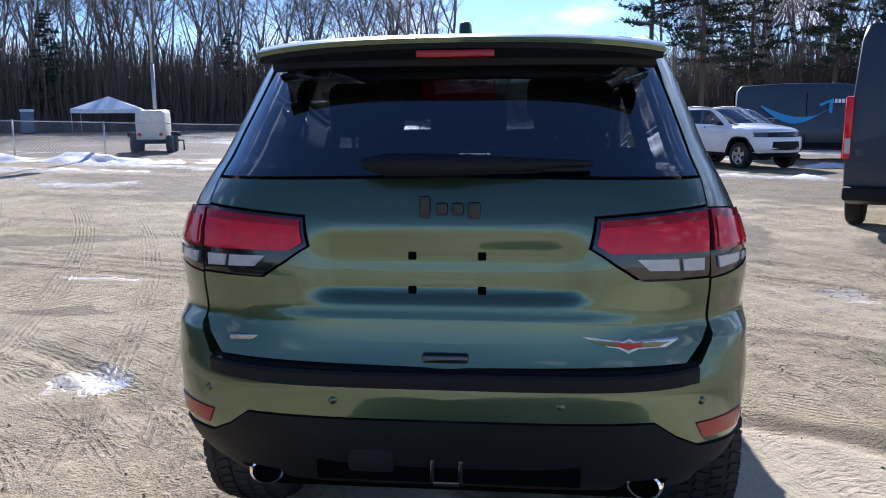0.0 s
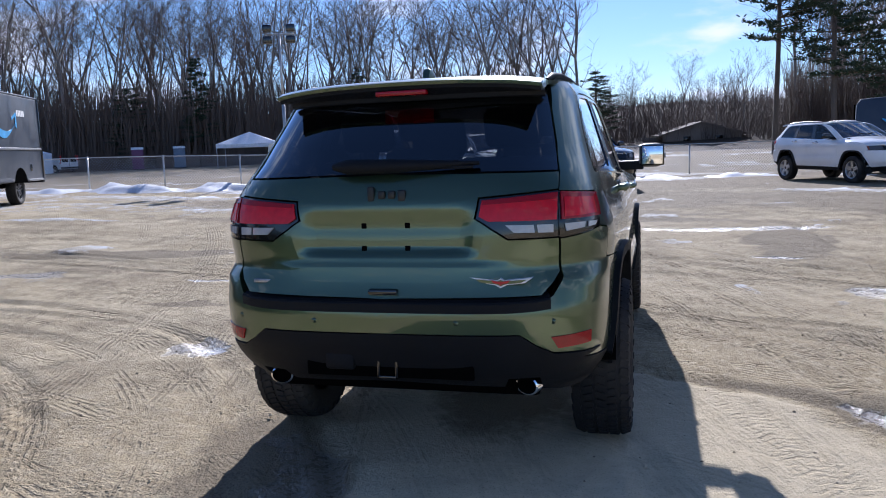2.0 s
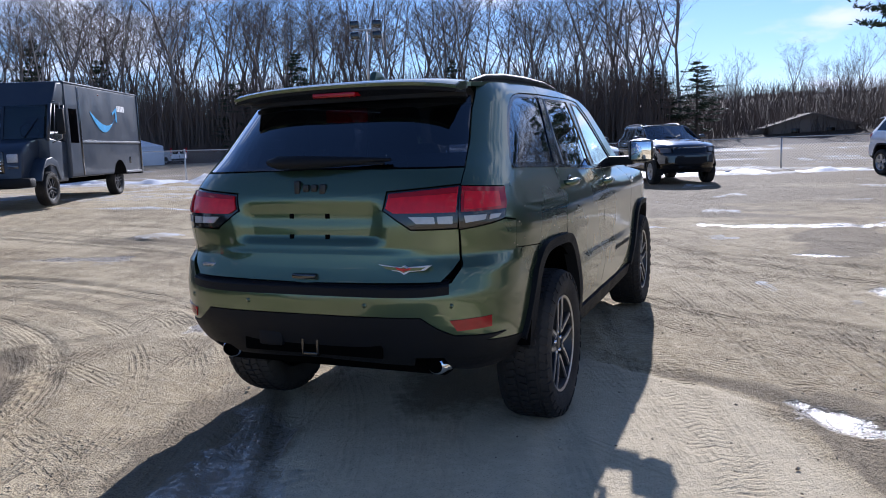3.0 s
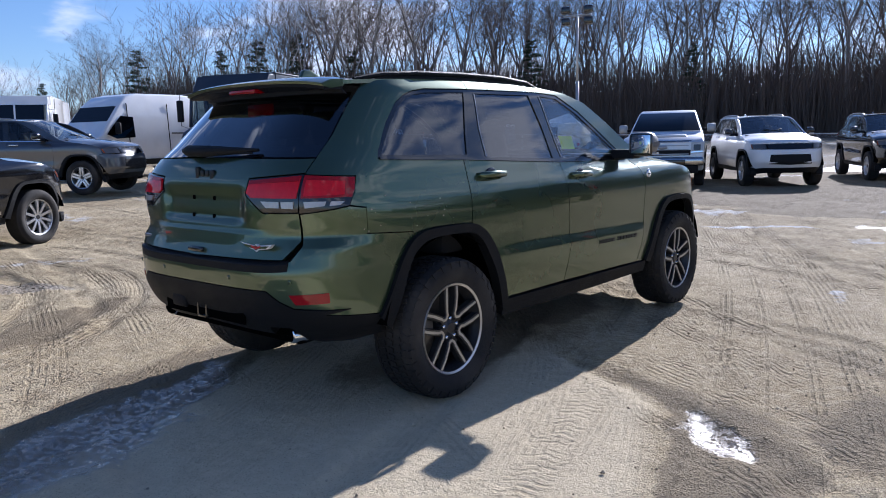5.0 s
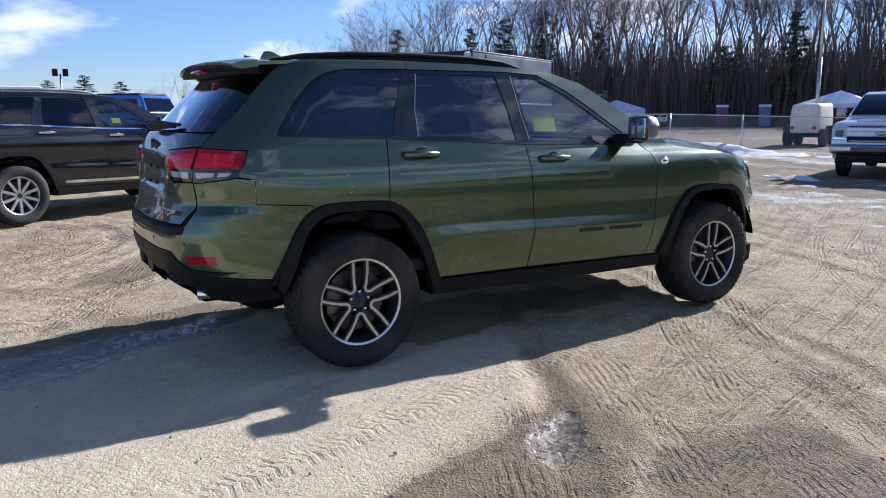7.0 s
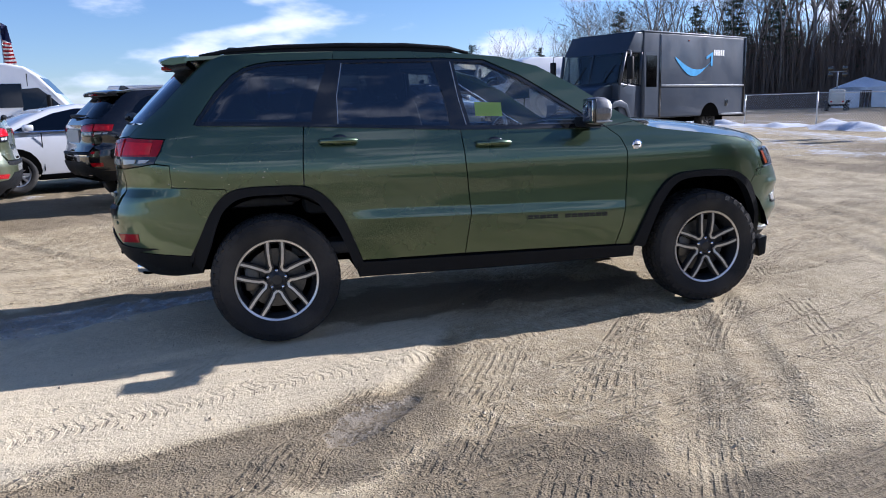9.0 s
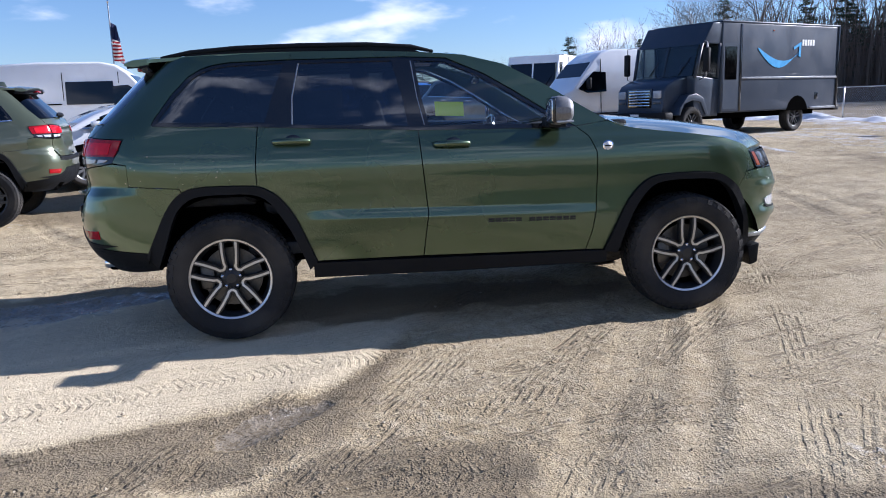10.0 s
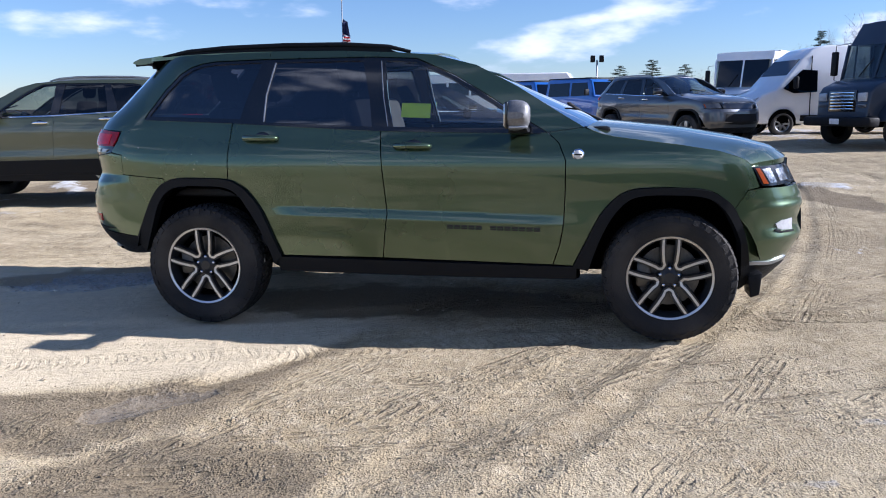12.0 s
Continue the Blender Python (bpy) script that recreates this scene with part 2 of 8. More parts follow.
def add_tube(bm, pts, r, sides=8, caps=True):
    """A round rod along points; r is one radius or one a point."""
    pts = [Vector(p) for p in pts]
    rs = r if isinstance(r, (list, tuple)) else [r] * len(pts)
    rings = []
    for i, p in enumerate(pts):
        d = (pts[min(i + 1, len(pts) - 1)] - pts[max(i - 1, 0)]).normalized()
        up = Vector((0, 0, 1)) if abs(d.z) < 0.9 else Vector((1, 0, 0))
        a = d.cross(up).normalized()
        b = d.cross(a)
        rings.append([bm.verts.new(p + (a * math.cos(2 * math.pi * k / sides) + b * math.sin(2 * math.pi * k / sides)) * rs[i]) for k in range(sides)])
    for r0, r1 in zip(rings, rings[1:]):
        for k in range(sides):
            bm.faces.new((r0[k], r0[(k + 1) % sides], r1[(k + 1) % sides], r1[k]))
    if caps:
        bm.faces.new(rings[0][::-1])
        bm.faces.new(rings[-1])
    return bm


def tube(pts, r, sides=8, caps=True):
    return add_tube(bmesh.new(), pts, r, sides, caps)


def lathe(profile, sides=48, closed=False, axis="x"):
    """Turn (radius, along) pairs about the x axis."""
    bm = bmesh.new()
    rings = []
    for r, a in profile:
        ring = []
        for k in range(sides):
            t = 2 * math.pi * k / sides
            ring.append(bm.verts.new((a, r * math.cos(t), r * math.sin(t))))
        rings.append(ring)
    pairs = list(zip(rings, rings[1:])) + ([(rings[-1], rings[0])] if closed else [])
    for r0, r1 in pairs:
        for k in range(sides):
            bm.faces.new((r0[k], r1[k], r1[(k + 1) % sides], r0[(k + 1) % sides]))
    bmesh.ops.recalc_face_normals(bm, faces=bm.faces)
    return bm


def add_slab(bm, poly, x0, x1, axes="yz"):
    """A prism: a flat outline pushed from x0 to x1 along the third axis."""
    def at(a, b, c):
        return {"yz": (c, a, b), "xz": (a, c, b), "xy": (a, b, c)}[axes]
    lo = [bm.verts.new(at(a, b, x0)) for a, b in poly]
    hi = [bm.verts.new(at(a, b, x1)) for a, b in poly]
    fs = [bm.faces.new(lo[::-1]), bm.faces.new(hi)]
    for i in range(len(poly)):
        j = (i + 1) % len(poly)
        fs.append(bm.faces.new((lo[i], lo[j], hi[j], hi[i])))
    bmesh.ops.recalc_face_normals(bm, faces=fs)
    return bm


def slab(poly, x0, x1, axes="yz", bevel=0.0):
    bm = add_slab(bmesh.new(), poly, x0, x1, axes)
    if bevel:
        bmesh.ops.bevel(bm, geom=list(bm.edges), offset=bevel, segments=2, affect="EDGES", profile=0.5)
    return bm


def mirror_x(bm):
    """A mirrored copy of a bmesh, in x."""
    b = bm.copy()
    bmesh.ops.scale(b, vec=(-1, 1, 1), verts=b.verts)
    bmesh.ops.reverse_faces(b, faces=b.faces)
    return b


# ---- sport utility bodies: panels cut from one wrapped skin ----
YC0, YC1 = 0.0, 2.75          # between these the flanks run straight
UM = 2.75                     # flat metres to one unit of the skin's coordinate


def table(*pairs):
    xs, ys = [p[0] for p in pairs], [p[1] for p in pairs]
    return lambda v: float(np.interp(v, xs, ys))


def smooth_table(*pairs, width=0.022):
    """The same with its corners rounded over."""
    xs, ys = [p[0] for p in pairs], [p[1] for p in pairs]
    gx = np.arange(xs[0] - 0.2, xs[-1] + 0.2, 0.004)
    gy = np.interp(gx, xs, ys)
    k = np.exp(-0.5 * (np.arange(-18, 19) * 0.004 / width) ** 2)
    gy = np.convolve(np.pad(gy, 18, mode="edge"), k / k.sum(), mode="valid")
    return lambda v: float(np.interp(v, gx, gy))


Y_REAR = smooth_table((0.35, -0.84), (0.5, -0.92), (0.66, -0.972), (0.80, -0.985), (0.86, -0.960), (0.95, -0.925), (1.10, -0.920), (1.22, -0.900), (1.33, -0.85), (1.5, -0.69), (1.68, -0.51), (1.75, -0.45))
Y_FRONT = table((0.3, 3.56), (0.42, 3.68), (0.6, 3.775), (0.85, 3.755), (1.0, 3.672), (1.1, 3.60), (1.25, 3.4), (1.8, 3.3))
HALF = smooth_table((0.30, 0.850), (0.40, 0.876), (0.46, 0.890), (0.60, 0.908), (0.72, 0.912), (0.85, 0.914), (0.97, 0.922), (1.04, 0.924), (1.10, 0.916), (1.16, 0.896), (1.20, 0.880), (1.26, 0.862), (1.31, 0.842), (1.36, 0.826), (1.5, 0.780), (1.62, 0.739), (1.68, 0.716), (1.72, 0.692), (1.75, 0.655))
N_REAR = smooth_table((0.5, 3.8), (1.0, 4.0), (1.16, 4.8), (1.26, 4.8), (1.40, 3.7), (1.58, 3.3), (1.75, 2.9))


def taper(y, z):
    """The body draws in a little towards its rear corners, and its cabin towards the windscreen."""
    back = min(max((0.5 - y) / 0.9, 0.0), 1.0)
    fore = min(max((y - 0.9) / 1.4, 0.0), 1.0) * min(max((z - 1.13) / 0.09, 0.0), 1.0)
    return 1 - 0.035 * back * back * (3 - 2 * back) - 0.056 * fore * fore * (3 - 2 * fore)


def half_width(y, z):
    w = HALF(z) * taper(y, z)
    run = min(max((y - 0.42) / 0.25, 0), 1) * min(max((2.42 - y) / 0.25, 0), 1)
    crest = 0.78 - 0.035 * min(max((y - 0.7) / 1.6, 0), 1)
    d = crest - z
    if 0 <= d < 0.30:
        w += run * 0.020 * (min(d / 0.056, 1.0)) * (1 - d / 0.30)
    return w


def skin(u, z):
    """The place on the right half of the body for skin coordinate u (0 rear middle, 1..2 flank, 3 front middle) and height z."""
    if u < 1:
        n, t = N_REAR(z), max(u, 0.0) * math.pi / 2
        y = YC0 - (YC0 - Y_REAR(z)) * math.cos(t) ** (2 / n)
        shelf = min(max((0.965 - z) / 0.05, 0.0), 1.0) * min(max((z - 0.45) / 0.2, 0.0), 1.0) * min(max((-0.46 - y) / 0.26, 0.0), 1.0) * min(math.sin(t) * 1.3, 1.0) ** 2
        x = HALF(z) * taper(y, z) * math.sin(t) ** (2 / n) + 0.022 * shelf
        return Vector((x, y - 0.022 * shelf, z))
    if u <= 2:
        y = YC0 + (u - 1) * (YC1 - YC0)
        return Vector((half_width(y, z), y, z))
    n, t = 3.2, max(3 - u, 0.0) * math.pi / 2
    x = HALF(z) * taper(YC1, z) * math.sin(t) ** (2 / n)
    return Vector((x, YC1 + (Y_FRONT(z) - YC1) * math.cos(t) ** (2 / n), z))


def skin_normal(u, z):
    e = 0.004
    u0, u1 = max(u - e, 0.0005), min(u + e, 2.9995)
    a = skin(u1, z) - skin(u0, z)
    b = skin((u0 + u1) / 2, z + 0.012) - skin((u0 + u1) / 2, z - 0.012)
    n = a.cross(b)
    if n.length < 1e-9:
        return Vector((0, -1 if u < 1 else 1, 0))
    n.normalize()
    return n


def flat(tok):
    """Skin coordinates of a point: ('y', y, z) on the flank or corners, ('x', x, z) at the rear, ('f', x, z) at the front."""
    kind, a, z = tok
    if kind == "x":
        u = math.asin(min(max(a / (HALF(z) * 0.965), 0.0), 1.0) ** (N_REAR(z) / 2)) / (math.pi / 2)
    elif kind == "f":
        u = 3 - math.asin(min(max(a / HALF(z), 0.0), 1.0) ** 1.6) / (math.pi / 2)
    elif a < YC0:
        c = min((YC0 - a) / (YC0 - Y_REAR(z)), 1.0)
        u = math.acos(c ** (N_REAR(z) / 2)) / (math.pi / 2)
    elif a > YC1:
        c = min((a - YC1) / (Y_FRONT(z) - YC1), 1.0)
        u = 3 - math.acos(c ** 1.6) / (math.pi / 2)
    else:
        u = 1 + (a - YC0) / (YC1 - YC0)
    return Vector((u * UM, z))


def outline(toks, step=0.06):
    pts = []
    toks = [t if isinstance(t[0], str) else ("y", *t) for t in toks]
    for a, b in zip(toks, toks[1:] + toks[:1]):
        if a[0] == b[0]:
            k = max(1, int(math.hypot(b[1] - a[1], b[2] - a[2]) / step))
            pts += [flat((a[0], a[1] + (b[1] - a[1]) * i / k, a[2] + (b[2] - a[2]) * i / k)) for i in range(k)]
        else:
            pts.append(flat(a))
    return pts


def inset(pts, d):
    """Shrink an outline by d, to leave a shut line."""
    area = sum(a.x * b.y - b.x * a.y for a, b in zip(pts, pts[1:] + pts[:1]))
    s = 1 if area > 0 else -1
    res = []
    for i, p in enumerate(pts):
        e0, e1 = p - pts[i - 1], pts[(i + 1) % len(pts)] - p
        if e0.length < 1e-7 or e1.length < 1e-7:
            res.append(p)
            continue
        if p.x < 1e-5 or p.x > 3 * UM - 1e-5:
            res.append(p.copy())
            continue
        n0, n1 = Vector((-e0.y, e0.x)).normalized(), Vector((-e1.y, e1.x)).normalized()
        m = n0 + n1
        if m.length < 0.3:
            res.append(p + n0 * s * d)
            continue
        m.normalize()
        res.append(p + m * s * min(d / max(m.dot(n0), 0.4), 2.5 * d))
    return res


from mathutils.geometry import tessellate_polygon


def panel(toks, holes=(), gap=0.002, out=0.0, thick=0.025, step=0.06, cell=0.11, both=False, relief=None, rows=()):
    """One body panel of the right side: an outline on the skin, cut fine, bent to the skin, its edges turned in. both: joined with its mirror image."""
    loops = [inset(outline(toks, step), gap)] + [outline(h, step) for h in holes]
    flat_pts = [p for lp in loops for p in lp]
    tris = tessellate_polygon([[Vector((p.x, p.y, 0)) for p in lp] for lp in loops])
    bm = bmesh.new()
    vs = [bm.verts.new((p.x, p.y, 0)) for p in flat_pts]
    for t in tris:
        try:
            bm.faces.new([vs[i] for i in t])
        except ValueError:
            pass
    lo = [min(p[k] for p in flat_pts) for k in (0, 1)]
    hi = [max(p[k] for p in flat_pts) for k in (0, 1)]
    for x in (0.03, 0.08, 0.15, 0.24, 0.28, 0.31, 0.345, 0.38, 0.42, 0.5, 0.58, 0.64) if relief else (0.03, 0.08, 0.15, 0.24, 0.33, 0.42, 0.5):
        for u in (flat(("x", x, 1.0)).x, flat(("f", x, 0.8)).x):
            if lo[0] < u < hi[0]:
                bmesh.ops.bisect_plane(bm, geom=bm.verts[:] + bm.edges[:] + bm.faces[:], dist=1e-5, plane_co=(u, 0, 0), plane_no=(1, 0, 0))
    for axis, width in ((0, cell), (1, cell * 0.6)):
        w = width
        k0 = math.floor(lo[axis] / w) + 1
        while k0 * w < hi[axis]:
            co, no = [0, 0, 0], [0, 0, 0]
            co[axis], no[axis] = k0 * w, 1
            bmesh.ops.bisect_plane(bm, geom=bm.verts[:] + bm.edges[:] + bm.faces[:], dist=1e-5, plane_co=co, plane_no=no)
            k0 += 1
    for z in rows:
        if lo[1] < z < hi[1]:
            bmesh.ops.bisect_plane(bm, geom=bm.verts[:] + bm.edges[:] + bm.faces[:], dist=1e-5, plane_co=(0, z, 0), plane_no=(0, 1, 0))
    bmesh.ops.remove_doubles(bm, verts=bm.verts, dist=1e-5)
    normals = {}
    for v in bm.verts:
        u, z = v.co.x / UM, v.co.y
        n = skin_normal(u, z)
        p = skin(u, z)
        v.co = p + n * (out + (relief(p) if relief else 0.0))
        normals[v] = n
    for f in bm.faces:
        if f.normal.length == 0:
            f.normal_update()
    bm.normal_update()
    wrong = [f for f in bm.faces if f.normal.dot(normals[f.verts[0]]) < 0]
    if wrong:
        bmesh.ops.reverse_faces(bm, faces=wrong)
    keep = [e for e in bm.edges if len(e.link_faces) == 1 and not (both and all(abs(v.co.x) < 1e-4 for v in e.verts))]
    if thick:
        for depth in (0.004, thick):
            known = set(normals)
            g = bmesh.ops.extrude_edge_only(bm, edges=keep)
            nv = [x for x in g["geom"] if isinstance(x, bmesh.types.BMVert)]
            for v in nv:
                src = next((o.other_vert(v) for o in v.link_edges if o.other_vert(v) in known), None)
                if src is not None:
                    normals[v] = normals[src]
                    v.co = src.co - normals[src] * depth
            keep = [x for x in g["geom"] if isinstance(x, bmesh.types.BMEdge) and len(x.link_faces) == 1 and all(v in nv for v in x.verts)]
    if both:
        mir = mirror_x(bm)
        tmp = bpy.data.meshes.new("tmp")
        mir.to_mesh(tmp)
        mir.free()
        bm.from_mesh(tmp)
        bpy.data.meshes.remove(tmp)
        bmesh.ops.remove_doubles(bm, verts=bm.verts, dist=1e-4)
    return bm


def patch(fn, nu=16, nv=16, thick=0.02):
    """A curved sheet from fn(u, v), u in -1..1, v in 0..1, with turned-down edges."""
    bm = bmesh.new()
    g = [[bm.verts.new(fn(-1 + 2 * i / nu, j / nv)) for i in range(nu + 1)] for j in range(nv + 1)]
    for j in range(nv):
        for i in range(nu):
            bm.faces.new((g[j][i], g[j][i + 1], g[j + 1][i + 1], g[j + 1][i]))
    bm.normal_update()
    if sum(f.normal.z for f in bm.faces) < 0:
        bmesh.ops.reverse_faces(bm, faces=bm.faces)
    if thick:
        es = [e for e in bm.edges if len(e.link_faces) == 1]
        r = bmesh.ops.extrude_edge_only(bm, edges=es)
        for v in r["geom"]:
            if isinstance(v, bmesh.types.BMVert):
                v.co.z -= thick
    return bm


def lerp(a, b, t):
    return a + (b - a) * t


ARCH_R_OUT = [(-0.49, 0.545), (-0.43, 0.66), (-0.363, 0.796), (-0.30, 0.885), (-0.235, 0.930), (-0.15, 0.949), (0.02, 0.953), (0.186, 0.946), (0.26, 0.918), (0.33, 0.865), (0.42, 0.735), (0.528, 0.465)]
ARCH_R_IN = [(-0.425, 0.47), (-0.37, 0.60), (-0.305, 0.775), (-0.24, 0.858), (-0.15, 0.898), (0.02, 0.906), (0.17, 0.898), (0.255, 0.856), (0.32, 0.77), (0.40, 0.63), (0.481, 0.42)]
ARCH_F_OUT = [(2.355, 0.44), (2.43, 0.60), (2.50, 0.745), (2.58, 0.845), (2.66, 0.897), (2.76, 0.915), (2.93, 0.918), (3.09, 0.906), (3.18, 0.868), (3.26, 0.79), (3.335, 0.60), (3.375, 0.36)]
ARCH_F_IN = [(2.445, 0.42), (2.50, 0.59), (2.57, 0.735), (2.66, 0.84), (2.76, 0.873), (2.93, 0.878), (3.08, 0.866), (3.17, 0.82), (3.24, 0.73), (3.30, 0.58), (3.315, 0.31)]
DOOR_B = [(1.182, 1.252), (1.198, 1.037), (1.215, 0.85), (1.226, 0.739), (1.205, 0.60), (1.188, 0.463)]
DOOR_A = [(2.236, 0.445), (2.275, 0.57), (2.296, 0.70), (2.302, 0.90), (2.30, 1.072), (2.26, 1.17), (2.19, 1.232)]
DOOR_C = [(0.217, 1.302), (0.198, 1.10), (0.194, 0.946)]
DLO = [(-0.41, 1.325), (-0.385, 1.372), (-0.285, 1.505), (-0.185, 1.605), (-0.11, 1.648), (-0.03, 1.672), (0.06, 1.684), (0.43, 1.692), (1.117, 1.694), (1.38, 1.680), (1.62, 1.575), (1.80, 1.468), (2.03, 1.322), (2.19, 1.232), (1.182, 1.252), (0.217, 1.302)]
WIN_Q = [(-0.378, 1.342), (-0.348, 1.386), (-0.255, 1.500), (-0.165, 1.590), (-0.10, 1.629), (-0.025, 1.653), (0.06, 1.665), (0.385, 1.674), (0.30, 1.45), (0.262, 1.322)]
WIN_R = [(0.470, 1.670), (1.045, 1.673), (1.10, 1.45), (1.125, 1.272), (0.418, 1.302), (0.424, 1.45)]
WIN_F = [(1.185, 1.671), (1.375, 1.658), (1.60, 1.558), (1.78, 1.452), (2.00, 1.318), (2.10, 1.256), (1.255, 1.270), (1.215, 1.45)]
ROOF_RAIL = [(0.43, 1.694), (1.117, 1.696), (1.385, 1.683), (1.625, 1.578), (1.805, 1.471), (2.035, 1.325), (2.19, 1.234), (2.40, 1.262), (2.25, 1.352), (2.0, 1.506), (1.75, 1.635), (1.5, 1.698), (1.25, 1.720), (0.90, 1.737), (0.43, 1.742)]


def rounded(pts, k=4):
    """A smooth curve through points, k steps to each."""
    res = []
    for i in range(len(pts) - 1):
        p0, p1, p2, p3 = pts[max(i - 1, 0)], pts[i], pts[i + 1], pts[min(i + 2, len(pts) - 1)]
        for j in range(k):
            t = j / k
            res.append(tuple(0.5 * (2 * b + (c - a) * t + (2 * a - 5 * b + 4 * c - d) * t * t + (3 * b - a - 3 * c + d) * t ** 3) for a, b, c, d in zip(p0, p1, p2, p3)))
    return res + [pts[-1]]


ARCH_R_OUT, ARCH_R_IN, ARCH_F_OUT, ARCH_F_IN = rounded(ARCH_R_OUT), rounded(ARCH_R_IN), rounded(ARCH_F_OUT), rounded(ARCH_F_IN)
QUARTER = ([(0.217, 1.302), (-0.41, 1.325), (-0.385, 1.372), (-0.285, 1.505), (-0.185, 1.605), (-0.11, 1.648), (-0.03, 1.672), (0.06, 1.684), (0.43, 1.692), (0.43, 1.742), (-0.1, 1.734), ("x", 0.585, 1.722), ("x", 0.605, 1.70), ("x", 0.625, 1.60), ("x", 0.662, 1.45), ("x", 0.685, 1.34), ("x", 0.69, 1.262)]
           + [(-0.575, 1.246), (-0.60, 1.18), (-0.645, 1.112), (-0.56, 1.095), (-0.56, 0.968), (-0.262, 0.946)] + ARCH_R_OUT[15:28] + [(0.194, 0.946), (0.198, 1.10)])


def wheel(parent, at, radius=0.388, width=0.265, style="trail", turn=0.0):
    """A wheel at a place, its outer face towards +x (or -x by turning)."""
    key = (style, round(radius, 3))
    if key not in WHEELS:
        WHEELS[key] = wheel_meshes(style, radius, width)
    w = new("wheel")
    w.parent = parent
    w.matrix_basis = Matrix.Translation(at) @ Euler((turn, 0, 0 if at[0] > 0 else math.pi)).to_matrix().to_4x4()
    for name, me, rots, label in WHEELS[key]:
        for r in rots:
            o = new(name, me)
            o.parent = w
            o.matrix_basis = Euler((r, 0, 0)).to_matrix().to_4x4()
            if label:
                o["label"] = label
            if name == "tread":
                o["kind"] = "stuff"
    return w


WHEELS = {}


def mesh_only(bm, material, sharp=38):
    ob = finish("tmp", bm, material, sharp=sharp)
    me = ob.data
    bpy.data.objects.remove(ob)
    return me


